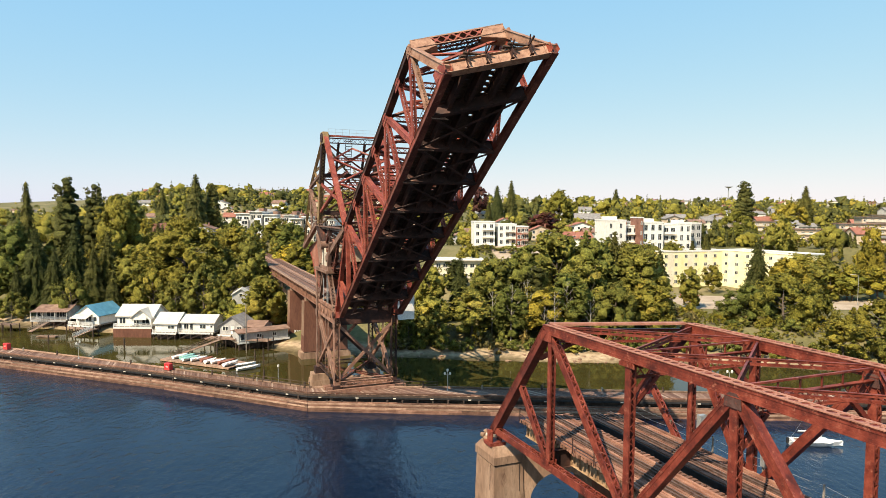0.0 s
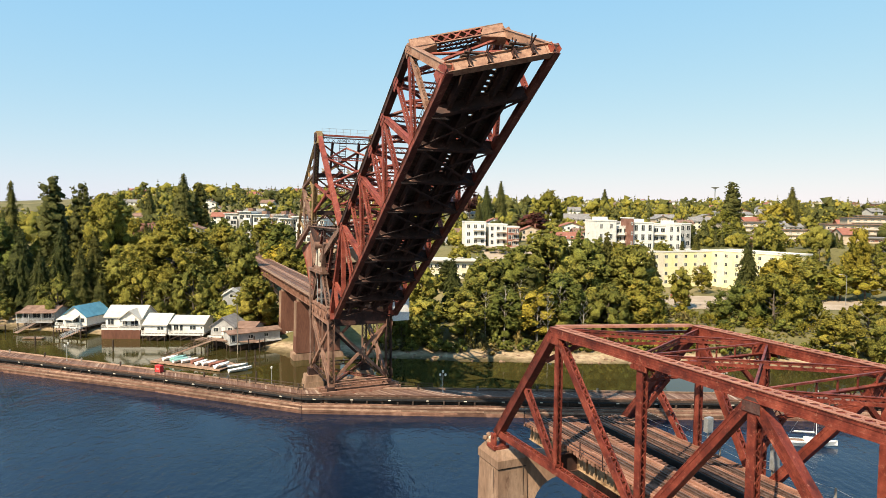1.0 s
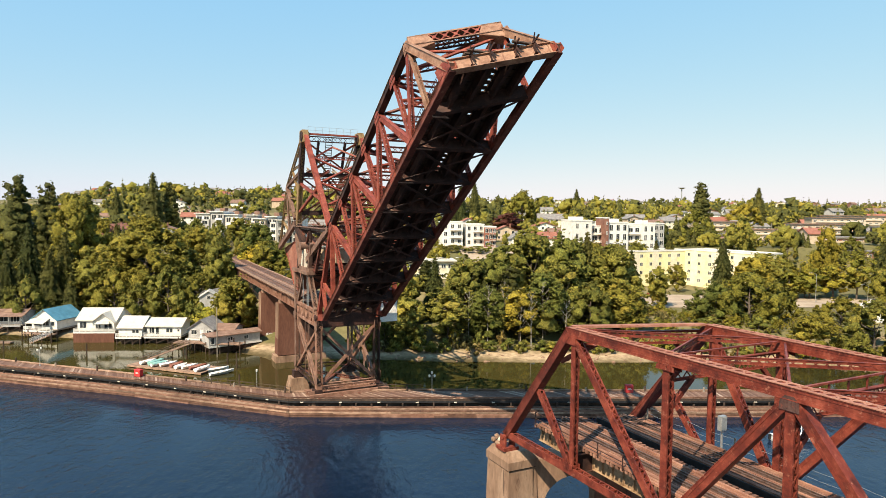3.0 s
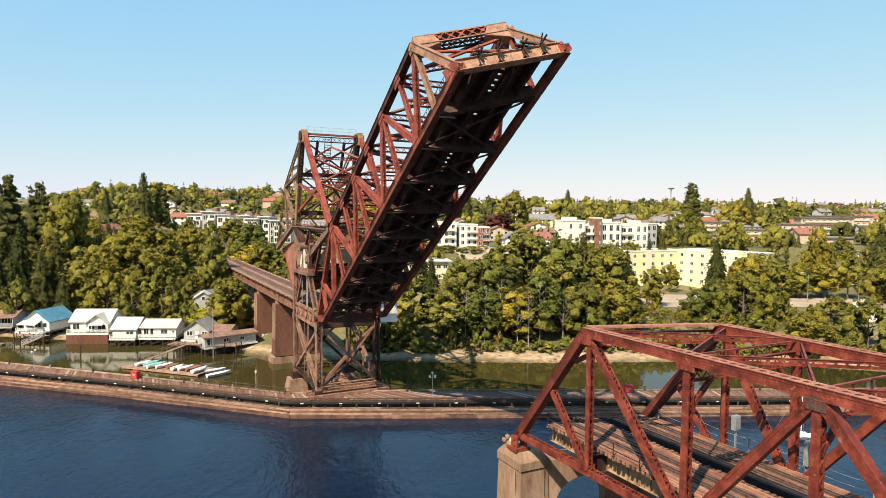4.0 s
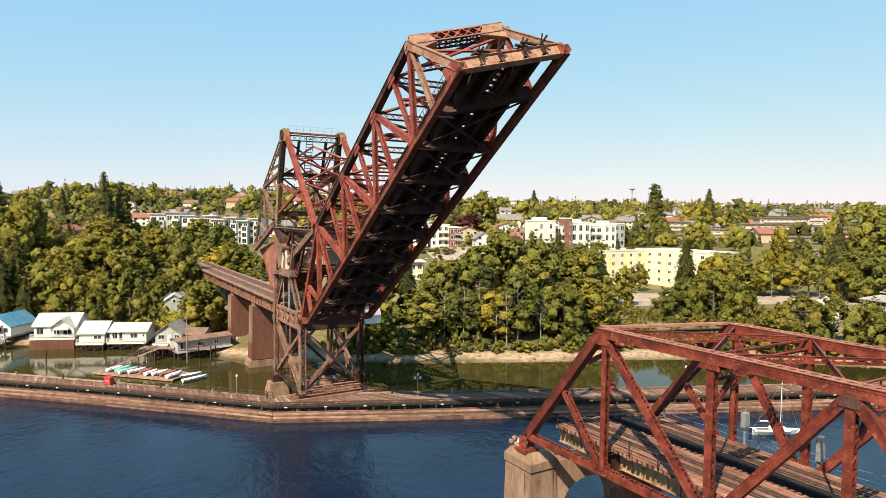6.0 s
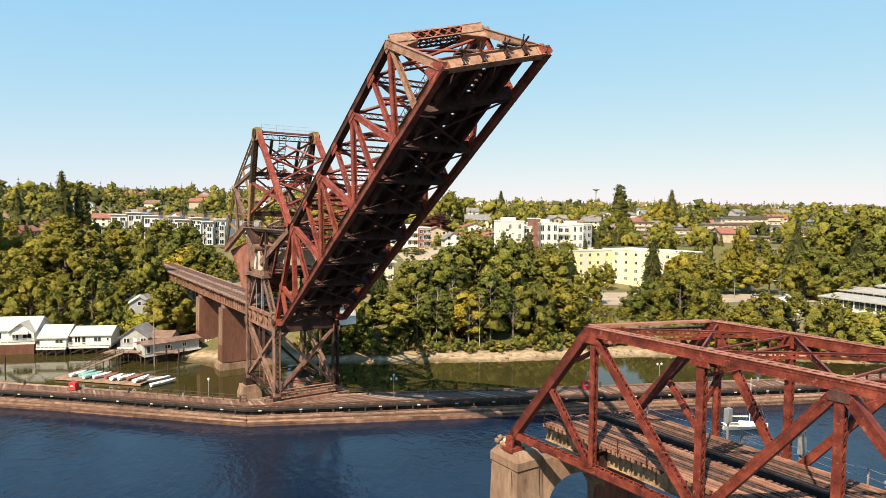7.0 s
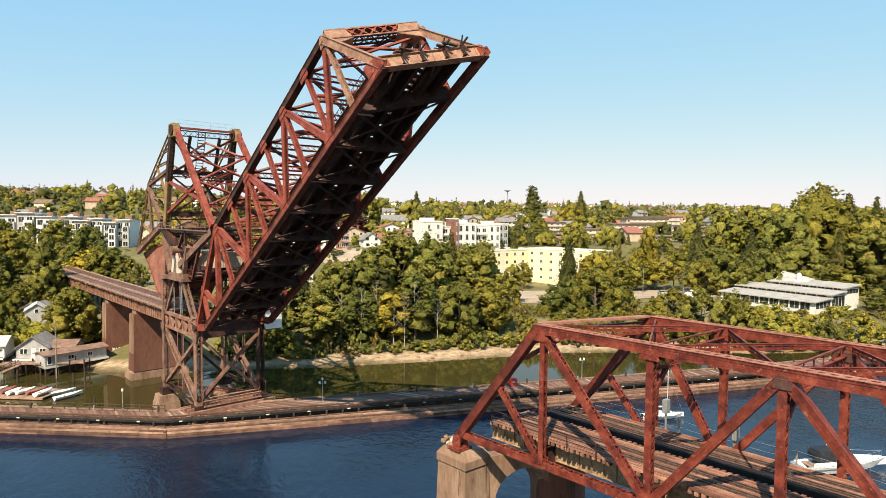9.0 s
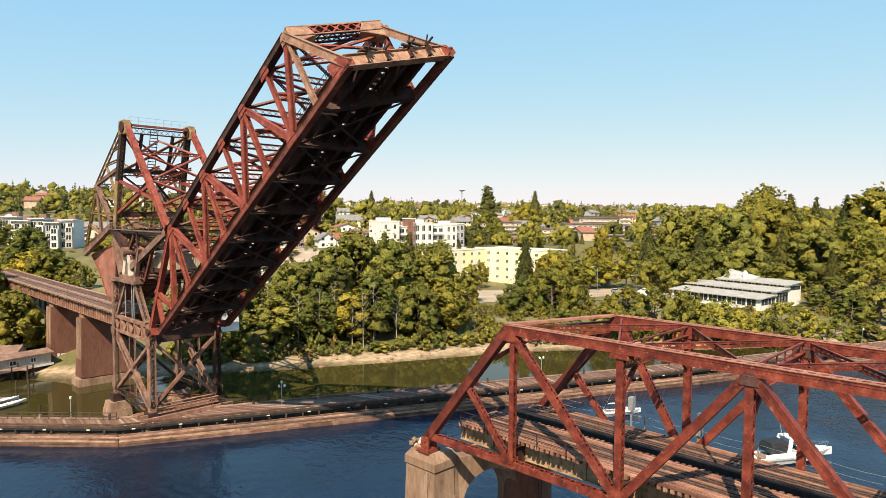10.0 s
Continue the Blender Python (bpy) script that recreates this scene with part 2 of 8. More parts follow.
LEAF_GREEN = foliage("broad_leaves", (0.138, 0.134, 0.028), (0.189, 0.180, 0.037), (0.254, 0.233, 0.047), (0.291, 0.226, 0.049))
LEAF_DARK = foliage("needles", (0.066, 0.068, 0.020), (0.092, 0.091, 0.025), (0.125, 0.119, 0.032))
LEAF_OLIVE = foliage("olive_leaves", (0.158, 0.137, 0.023), (0.213, 0.182, 0.029), (0.276, 0.228, 0.038))
LEAF_YELLOW = foliage("yellow_leaves", (0.22, 0.19, 0.02), (0.34, 0.27, 0.03), (0.46, 0.35, 0.05))
LEAF_RUST = foliage("purple_leaves", (0.04, 0.014, 0.015), (0.07, 0.024, 0.022), (0.10, 0.042, 0.03))
BARK = surface("bark", (0.08, 0.06, 0.045), (0.14, 0.11, 0.085), (0.22, 0.18, 0.145), 2, 8, 0.95, 0.6)
PALE_BARK = surface("pale_bark", (0.28, 0.24, 0.19), (0.4, 0.36, 0.3), (0.5, 0.46, 0.4), 2, 8, 0.9, 0.4)


# ---- mesh helpers ----
class Shape:
    """Collects vertices and faces of one mesh."""

    def __init__(self):
        self.v, self.f = [], []

    def add(self, verts, faces):
        k = len(self.v)
        self.v.extend(tuple(p) for p in verts)
        self.f.extend(tuple(i + k for i in face) for face in faces)
        return self

    def prism(self, low, high):
        """A solid between two rings of as many corners."""
        n = len(low)
        faces = [tuple(reversed(range(n))), tuple(range(n, 2 * n))]
        faces += [(i, (i + 1) % n, n + (i + 1) % n, n + i) for i in range(n)]
        return self.add(list(low) + list(high), faces)

    def box(self, x0, x1, y0, y1, z0, z1):
        ring = [(x0, y0), (x1, y0), (x1, y1), (x0, y1)]
        return self.prism([(x, y, z0) for x, y in ring], [(x, y, z1) for x, y in ring])

    def bar(self, p, q, w, h, side=None):
        """A rectangular bar from p to q; w across, along side, and h the other way."""
        p, q = Vector(p), Vector(q)
        d = (q - p).normalized()
        s = Vector(side) if side is not None else (Vector((0, 0, 1)) if abs(d.z) < 0.95 else Vector((1, 0, 0))).cross(d)
        s = (s - d * s.dot(d)).normalized()
        t = d.cross(s)
        ring = [s * (w / 2) + t * (h / 2), s * (-w / 2) + t * (h / 2), s * (-w / 2) - t * (h / 2), s * (w / 2) - t * (h / 2)]
        return self.prism([p + r for r in ring], [q + r for r in ring])

    def rod(self, p, q, r, r2=None, n=8):
        p, q = Vector(p), Vector(q)
        d = (q - p).normalized()
        s = d.orthogonal().normalized()
        t = d.cross(s)
        r2 = r if r2 is None else r2
        ring = [(math.cos(2 * math.pi * k / n), math.sin(2 * math.pi * k / n)) for k in range(n)]
        return self.prism([p + (s * c + t * e) * r for c, e in ring], [q + (s * c + t * e) * r2 for c, e in ring])

    def slab(self, outline, shift):
        """A flat outline of points given thickness along shift."""
        o = [Vector(p) for p in outline]
        return self.prism(o, [p + Vector(shift) for p in o])

    def mesh(self, name, mat, smooth=False):
        me = bpy.data.meshes.new(name)
        me.from_pydata(self.v, [], self.f)
        bm = bmesh.new()
        bm.from_mesh(me)
        bmesh.ops.recalc_face_normals(bm, faces=bm.faces)
        bm.to_mesh(me)
        bm.free()
        if smooth:
            for p in me.polygons:
                p.use_smooth = True
        me.materials.append(mat)
        return me


def part(name, shape, mat, parent=None, label="", smooth=False):
    ob = new(name, shape.mesh(name, mat, smooth))
    if parent is not None:
        ob.parent = parent
    if label:
        ob["label"] = label
    return ob


def thing(name, label, category, group="", kind="", at=None):
    ob = new(name)
    if at is not None:
        ob.matrix_basis = at
    return tagged(ob, label, category, group, kind)


# bridge frame: a along the line away from the near shore, u across it, z up
AX, UX, ZX = Vector((-0.387, 0.922, 0)).normalized(), Vector((0.922, 0.387, 0)).normalized(), Vector((0, 0, 1))
NEAR, FAR = 25.9, 36.3


def W(a, u, z):
    return AX * a + UX * u + ZX * z


def gap_edges(ends, inset):
    p, q = Vector(ends[0]), Vector(ends[1])
    d = (q - p).normalized()
    return p + d * inset, q - d * inset


def laced(parent, name, p, q, w, h, mat, across=UX, inset=0.0, pitch=None, plate=0.05, label="", double=True, bar=0.07):
    """A built-up member: two plates set apart along `across`, tied by crossing lacing bars on both edges."""
    p, q = gap_edges((p, q), inset)
    d = (q - p).normalized()
    s = (across - d * across.dot(d)).normalized()
    t = d.cross(s)
    length = (q - p).length
    chans = []
    for k in (-1, 1):
        web, lip, f = k * (w / 2 + plate / 2), k * (w / 2 - 0.09), k * (w / 2 - plate / 2)
        ring = [(web, -h / 2 - 0.025), (lip, -h / 2 - 0.025), (lip, -h / 2 + 0.005), (f, -h / 2 + 0.005), (f, h / 2 - 0.005), (lip, h / 2 - 0.005), (lip, h / 2 + 0.025), (web, h / 2 + 0.025)]
        chans.append(Shape().prism([p + s * a + t * b for a, b in ring], [q + s * a + t * b for a, b in ring]))
    ob = part(name, chans[0], mat, parent, label)
    part("channel", chans[1], mat, ob)
    lace = Shape()
    for e0, e1 in ((0.0, 0.05), (0.95, 1.0)):
        for e in (-1, 1):
            off = t * (e * (h / 2 + 0.028))
            lace.bar(p + d * (length * e0 + 0.004) + off, p + d * (length * e1 - 0.004) + off, w + 0.04, 0.03, s)
    pitch = pitch or w * 0.8
    n = max(2, int(length * 0.9 / pitch))
    for k in range(n):
        a, b = p + d * (length * (0.05 + 0.9 * k / n)), p + d * (length * (0.05 + 0.9 * (k + 1) / n))
        for e in (-1, 1):
            off = t * (e * (h / 2 + 0.036))
            flip = 1 if k % 2 else -1
            lace.bar(a + off - s * (flip * w / 2), b + off + s * (flip * w / 2), bar, 0.02, t.cross(b - a))
            if double:
                lace.bar(a + off + s * (flip * w / 2), b + off + s * (-flip * w / 2), bar, 0.02, t.cross(b - a))
    tagged(part("lacing", lace, mat, ob), kind="stuff")
    return ob


def web_strut(parent, name, p, q, depth, mat, up=ZX, width=0.3, pitch=None, bar=0.07, label=""):
    """A light lattice strut: an upper and a lower angle joined by crossing flats."""
    p, q = Vector(p), Vector(q)
    d = (q - p).normalized()
    s = d.cross(up).normalized()
    t = s.cross(d)
    body = Shape()
    for e in (-1, 1):
        o = t * (e * depth / 2)
        body.bar(p + o, q + o, width, 0.04, s)
        body.bar(p + o - t * (e * 0.08), q + o - t * (e * 0.08), 0.04, 0.16, s)
    ob = part(name, body, mat, parent, label)
    lace = Shape()
    length = (q - p).length
    n = max(2, round(length / (pitch or depth)))
    for k in range(n):
        a, b = p + d * (length * k / n), p + d * (length * (k + 1) / n)
        o = t * (depth / 2)
        lace.bar(a - o, b + o, bar, 0.03, s.cross(b - a))
        lace.bar(a + o + s * 0.03, b - o + s * 0.03, bar, 0.03, s.cross(b - a))
    tagged(part("lacing", lace, mat, ob), kind="stuff")
    return ob


def box_beam(parent, name, p, q, w, h, mat, across=UX, label="", lip=0.06):
    """A solid box member with projecting flanges and stiffened ends."""
    p, q = Vector(p), Vector(q)
    d = (q - p).normalized()
    s = (across - d * across.dot(d)).normalized()
    t = d.cross(s)
    b = Shape().bar(p, q, w, h, s)
    for e in (-1, 1):
        o = t * (e * (h / 2))
        b.bar(p + o, q + o, w + 2 * lip, 0.05, s)
        for k in (-1, 1):
            o = s * (k * (w / 2 + 0.012)) + t * (e * (h / 2 - 0.1))
            b.bar(p + o, q + o, 0.03, 0.16, s)
    return part(name, b, mat, parent, label)


def gusset(parent, centre, w, h, mat, across=UX, along=AX, plate=0.03, gap=0.7, rivets=True):
    """A pair of riveted plates with clipped corners at a joint."""
    c = Vector(centre)
    t = across.cross(along).normalized()
    g = Shape()
    for e in (-1, 1):
        o = c + across * (e * gap / 2)
        pts = [(-0.46, -0.2), (-0.22, -0.5), (0.22, -0.5), (0.46, -0.2), (0.5, 0.5), (-0.5, 0.5)]
        g.slab([o + along * (x * w) + t * (y * h) for x, y in pts], across * (e * plate))
        if rivets:
            for i in range(4):
                for j in range(4):
                    r = o + along * ((i - 1.5) * w * 0.2) + t * ((j - 1.5) * h * 0.2) + across * (e * (plate + 0.008))
                    g.bar(r - along * 0.03, r + along * 0.03, 0.02, 0.06, across)
    return part("gusset_plate", g, mat, parent)


# ---- setting: water and ground ----
SHORE = [(-900, 300), (-300, 205), (-160, 186), (-111, 180), (-83, 172), (-67, 168), (-52, 163), (-44.5, 158.5), (-39, 151), (-33, 147.5), (-25, 149), (-5, 148), (4, 145), (14, 145.3), (26, 144), (47, 143.5), (62, 143.5), (85, 138), (110, 129), (150, 120.5), (200, 124), (300, 110), (900, 60), (4000, 0)]


def smooth(a, b, x):
    k = min(1.0, max(0.0, (x - a) / (b - a)))
    return k * k * (3 - 2 * k)


def shore_y(x):
    if x <= SHORE[0][0]:
        return SHORE[0][1]
    for (x0, y0), (x1, y1) in zip(SHORE, SHORE[1:]):
        if x <= x1:
            return y0 + (y1 - y0) * (x - x0) / (x1 - x0)
    return SHORE[-1][1]


def land(x, y):
    """Height of the ground."""
    s = y - shore_y(x)
    if y < -50:
        s = -50 - y
        return min(6.0, -3 + 0.25 * s)
    if s < 0:
        return max(-3.0, 0.22 * s)
    z = 0.13 * min(s, 10) + 3.2 * smooth(9, 24, s)
    left, m = smooth(-20, -75, x), smooth(78, 48, x)
    z += left * (9.5 * smooth(22, 85, s) + 5 * smooth(240, 310, y))
    z += (1 - left) * (m * (7.5 * smooth(178, 214, y) + 6 * smooth(235, 280, y)) + (1 - m) * 13.5 * smooth(262, 284, y - 0.1 * (x - 115)))
    z += 14 * smooth(330, 560, y) + 14 * smooth(560, 1100, y) + 18 * smooth(1100, 2400, y)
    z += 11 * smooth(60, -80, x) * smooth(450, 700, y)
    z -= 34 * smooth(-0.44, -0.6, x / max(y, 1.0)) * smooth(360, 760, y)
    z += (1 - smooth(150, 400, y)) * 10 * smooth(175, 240, x) * smooth(8, 50, s)
    z += 1.2 * noise.noise((x * 0.02, y * 0.02, 0)) * smooth(15, 60, s)
    return z


def build_ground():
    xs = [-4200, -2600, -1700, -1200, -900, -700, -560, -450, -380] + [-330 + 8 * k for k in range(90)] + [400, 460, 540, 640, 780, 950, 1250, 1700, 2600, 4200]
    ys = [-2500, -1200, -500, -200, -100, -80, -70, -60, -50, -20, 40, 70, 90, 100] + [106 + 3 * k for k in range(60)] + [290 + 8 * k for k in range(35)] + [580, 620, 680, 750, 830, 920, 1020, 1150, 1300, 1500, 1800, 2200, 2700, 3300, 4500]
    v = [(x, y, land(x, y)) for y in ys for x in xs]
    n = len(xs)
    f = [(j * n + i, j * n + i + 1, (j + 1) * n + i + 1, (j + 1) * n + i) for j in range(len(ys) - 1) for i in range(n - 1)]
    ob = part("ground", Shape().add(v, f), GROUND, smooth=True)
    tagged(ob, "dry grassy bank and hillside with a muddy shoreline", "ground", kind="structure")


build_ground()
MIDLINE = [(-2500, 400), (-171, 168), (-101, 141.4), (-54, 123.3), (-23.5, 110.4), (0, 110), (45, 108.4), (83, 107.2), (128, 107.8), (240, 106.5), (3000, 100)]
chan = [(x, y, 0) for x, y in MIDLINE] + [(3000, -1500, 0), (-2500, -1500, 0)]
tagged(part("water", Shape().add(chan, [tuple(range(len(chan)))]), WATER), "dark blue rippled ship canal water", "water", kind="structure")
calm = [(x, y, 0) for x, y in reversed(MIDLINE)] + [(-2500, 450, 0), (3000, 450, 0)]
tagged(part("water_sheltered", Shape().add(calm, [tuple(range(len(calm)))]), CALM_WATER), "calm olive-brown water sheltered behind the fender", "water", kind="structure")


# ---- fixed truss span ----
BOT, TOP = 15.15, 25.45           # centre lines of the chords
PANEL = 8.72


def track(parent, a0, a1, u, z, ties=True, guard=True, step=0.55, tie_len=3.3):
    """Two running rails with inner guard rails on timber ties; returns nothing, all parts under parent."""
    offsets = [-0.76, 0.76] + ([-0.42, 0.42] if guard else [])
    for o in offsets:
        r = Shape()
        p, q = W(a0, u + o, z), W(a1, u + o, z)
        r.bar(p + ZX * 0.02, q + ZX * 0.02, 0.14, 0.03, UX)
        r.bar(p + ZX * 0.09, q + ZX * 0.09, 0.03, 0.12, UX)
        r.bar(p + ZX * 0.16, q + ZX * 0.16, 0.075, 0.045, UX)
        part("rail", r, RAIL_STEEL, parent)
    if not ties:
        return
    proto = Shape().bar(W(0, u - tie_len / 2, z - 0.125), W(0, u + tie_len / 2, z - 0.125), 0.26, 0.25, AX).mesh("tie", TIE_WOOD)
    n = int(abs(a1 - a0) / step)
    for k in range(n):
        t = new("tie", proto)
        t.parent = parent
        long = 0.25 * random.random()
        t.location = AX * (a0 + (a1 - a0) * (k + 0.5) / n + random.uniform(-0.03, 0.03)) + UX * random.uniform(-0.1, 0.1) + ZX * random.uniform(-0.012, 0.0)


def fixed_span():
    b = thing("truss_bridge", "red-oxide riveted steel through-truss railway span on concrete piers", "bridge")
    la = [49.7, 41.0, 31.7, 41.0 - 2 * PANEL, 41.0 - 3 * PANEL, 41.0 - 4 * PANEL, 41.0 - 5 * PANEL]
    for u, a_end, a_hip in ((NEAR, la[0], la[1]), (FAR, 46.6, 37.7)):
        n = [a_end, a_hip] + la[2:]
        # chords
        for i in range(6):
            laced(b, "bottom_chord", W(n[i], u, BOT), W(n[i + 1], u, BOT), 0.55, 0.5, RUST, double=False)
        for i in range(1, 5):
            c = box_beam(b, "top_chord", W(n[i] + (0.45 if i == 1 else 0), u, TOP), W(n[i + 1] - (0.45 if i == 4 else 0), u, TOP), 0.6, 0.62, RUST)
            cover = Shape()
            k = 0
            L = n[i] - n[i + 1]
            while k * 0.62 < L - 0.3:
                x = n[i] - 0.31 - k * 0.62
                cover.bar(W(x - 0.26, u - 0.33, TOP + 0.36), W(x + 0.26, u + 0.33, TOP + 0.36), 0.1, 0.02, ZX.cross(W(0.52, 0.66, 0) - W(0, 0, 0)))
                cover.bar(W(x + 0.26, u - 0.33, TOP + 0.37), W(x - 0.26, u + 0.33, TOP + 0.37), 0.1, 0.02, ZX.cross(W(-0.52, 0.66, 0) - W(0, 0, 0)))
                k += 1
            for e in (-1, 1):
                cover.bar(W(n[i], u + e * 0.31, TOP + 0.365), W(n[i + 1], u + e * 0.31, TOP + 0.365), 0.16, 0.05, UX)
            part("cover_lacing", cover, RUST_TOP, c, "paler lacing on the chord's top")
        # end posts
        box_beam(b, "end_post", W(n[0], u, BOT - 0.2), W(n[1] + 0.2, u, TOP - 0.05), 0.6, 0.66, RUST_DIRTY)
        box_beam(b, "end_post", W(n[6], u, BOT - 0.2), W(n[5] - 0.2, u, TOP - 0.05), 0.6, 0.66, RUST)
        # verticals
        for i in (1, 5):
            laced(b, "vertical", W(n[i] - 0.35, u, BOT), W(n[i] - 0.35, u, TOP - 0.3), 0.42, 0.36, RUST, double=False, pitch=0.4)
        for i in (2, 3, 4):
            laced(b, "vertical", W(n[i], u, BOT), W(n[i], u, TOP - 0.3), 0.44, 0.44, RUST, double=False, pitch=0.4)
        # diagonals
        for i, j in ((1, 2), (5, 4)):
            laced(b, "diagonal", W(n[i], u, TOP), W(n[j], u, BOT), 0.46, 0.5, RUST, inset=0.3, double=False)
        for i, j in ((2, 3), (4, 3)):
            box_beam(b, "diagonal", W(n[i], u, BOT), W(n[j], u, TOP - 0.2), 0.5, 0.52, RUST, lip=0.05)
        # short struts from the end posts to the first floor point
        for i, j in ((0, 1), (6, 5)):
            laced(b, "sub_strut", W((n[i] + n[j]) / 2 - 0.2, u, (BOT + TOP) / 2 - 0.1), W(n[j] - 0.2, u, BOT), 0.42, 0.36, RUST, double=False, pitch=0.4)
        for i in range(1, 6):
            gusset(b, W(n[i], u, TOP - 0.5), 1.1 if i == 3 else 1.5, 0.75 if i not in (2, 4) else 0.4, GRIME if i == 3 else RUST, along=-AX, gap=0.62)
            gusset(b, W(n[i], u, BOT + 0.3), 1.4, 0.7 if i in (2, 4) else 0.5, RUST, gap=0.66)
        # bearings
        for k in (0, 6):
            s = Shape().bar(W(n[k], u, 13.75), W(n[k], u, 14.05), 1.3, 1.5, AX)
            s.bar(W(n[k], u - 0.45, 14.0), W(n[k], u - 0.45, 15.0), 0.9, 0.12, AX).bar(W(n[k], u + 0.45, 14.0), W(n[k], u + 0.45, 15.0), 0.9, 0.12, AX)
            s.rod(W(n[k], u - 0.6, 14.85), W(n[k], u + 0.6, 14.85), 0.22, n=14)
            part("bearing", s, RUST, b)
    far = {0: 46.6, 1: 37.7}
    # portals
    for an, af, sgn in ((41.4, 38.1, 1), (la[5] - 0.3, la[5] - 0.3, -1)):
        p, q = W(an, NEAR + 0.2, TOP + 0.38), W(af, FAR - 0.2, TOP + 0.38)
        s = Shape().bar(p, q, 0.5, 0.05, AX)
        s.bar(p - AX * (0.28 * sgn) - ZX * 0.08, q - AX * (0.28 * sgn) - ZX * 0.08, 0.05, 0.14, AX)
        part("portal_plate", s, RUST_TOP, b, "paler portal plate")
        web_strut(b, "portal_strut", W(an + 0.3, NEAR + 0.3, TOP - 0.65), W(af + 0.3, FAR - 0.3, TOP - 0.65), 1.0, RUST, pitch=0.85)
        for u0, u1, a0 in ((NEAR + 0.3, NEAR + 2.2, an), (FAR - 0.3, FAR - 2.2, af)):
            a1 = an + (af - an) * (u1 - NEAR) / (FAR - NEAR)
            laced(b, "knee_brace", W(a0 + 1.4 * sgn, u0, TOP - 2.6), W(a1 + 0.3, u1, TOP - 1.1), 0.25, 0.25, RUST, double=False)
    # sway frames and top laterals
    for i in (2, 3, 4):
        a = la[i]
        web_strut(b, "sway_strut", W(a, NEAR + 0.3, TOP - 0.95), W(a, FAR - 0.3, TOP - 0.95), 0.95, RUST, pitch=0.8)
        s = Shape().bar(W(a, NEAR + 0.3, TOP + 0.2), W(a, FAR - 0.3, TOP + 0.2), 0.16, 0.1, AX)
        for k in range(6):
            u = NEAR + 0.3 + (FAR - NEAR - 0.6) * (k + 0.5) / 6
            s.bar(W(a, u, TOP - 0.5), W(a, u, TOP + 0.2), 0.08, 0.08, AX)
        part("top_strut", s, RUST, b)
        for u0, u1 in ((NEAR + 0.3, NEAR + 2.0), (FAR - 0.3, FAR - 2.0)):
            laced(b, "knee_brace", W(a, u0, TOP - 3.0), W(a, u1, TOP - 1.4), 0.22, 0.22, RUST, across=AX, double=False)
    tops = [(41.0, 37.7), (la[2], la[2]), (la[3], la[3]), (la[4], la[4]), (la[5], la[5])]
    for (n0, f0), (n1, f1) in zip(tops, tops[1:]):
        web_strut(b, "top_lateral", W(n0 - 0.4, NEAR + 0.3, TOP + 0.1), W(f1 + 0.4, FAR - 0.3, TOP + 0.1), 0.42, RUST, width=0.13, pitch=0.6, bar=0.05)
        web_strut(b, "top_lateral", W(f0 - 0.4, FAR - 0.3, TOP - 0.02), W(n1 + 0.4, NEAR + 0.3, TOP - 0.02), 0.42, RUST, width=0.13, pitch=0.6, bar=0.05)
    # floor: beams, stringers, ties, rails, walkways
    for i, a in enumerate(la):
        if i == 0:
            continue
        fb = Shape().bar(W(a, NEAR, BOT + 0.3), W(a, FAR, BOT + 0.3), 0.06, 1.5, AX)
        for e in (-0.42, 1.02):
            fb.bar(W(a, NEAR, BOT + e), W(a, FAR, BOT + e), 0.45, 0.05, AX)
        part("floor_beam", fb, BROWN, b)
    for u in (28.1, 30.4, 33.3, 35.5):
        s = Shape()
        hi, lo = 48.6 - (u - NEAR) * 0.3, la[6]
        s.bar(W(hi, u, 15.52), W(lo, u, 15.52), 0.05, 1.5, UX)
        for e in (14.78, 16.28):
            s.bar(W(hi, u, e), W(lo, u, e), 0.36, 0.05, UX)
        a = hi - 0.4
        while a > lo:
            for e in (-1, 1):
                s.bar(W(a, u + e * 0.1, 14.8), W(a, u + e * 0.1, 16.25), 0.16, 0.03, UX)
            a -= 1.1
        part("stringer", s, OCHRE_STEEL, b, "dirty ochre-stained plate stringer")
    z = 16.56
    for u in (29.4, 34.45):
        end = 48.3 - (u - NEAR) * 0.3
        track(b, end, la[6] + 0.3, u, z, step=0.46, tie_len=4.9 if u < 30 else 3.7)
        # long boards laid over the ties, with gaps at the rails
        for o in (-2.3, -1.98, -1.62, -1.3, -1.02, -0.2, 0.08, 1.02, 1.3, 1.6) if u < 30 else (-1.62, -1.3, -1.02, -0.2, 0.08, 1.02, 1.3, 1.6):
            h = 0.16 if abs(o) > 1.55 else 0.07
            a = end - random.uniform(0, 1.5)
            while a > la[6] + 4:
                run = random.uniform(5.0, 7.5)
                zz = z + h / 2 + random.uniform(0.004, 0.02)
                part("deck_board", Shape().bar(W(a, u + o, zz), W(max(la[6] + 0.4, a - run + 0.03), u + o, zz), 0.2, h, UX), DECK_BOARD, b)
                a -= run
    # black strip added to darken the gap between the tracks like deep shade
    part("gap_shade_plate", Shape().bar(W(46.0, 32.5, 16.4), W(la[6] + 0.4, 32.5, 16.4), 0.08, 0.62, UX).bar(W(46.0, 31.95, 16.16), W(la[6] + 0.4, 31.95, 16.16), 1.1, 0.05, UX), BLACK, b, "black strip for the shade in the gap between the tracks")
    part("cable", Shape().rod(W(46.0, 32.1, 16.32), W(la[6] + 0.4, 32.1, 16.32), 0.07, n=8), RAIL_STEEL, b)
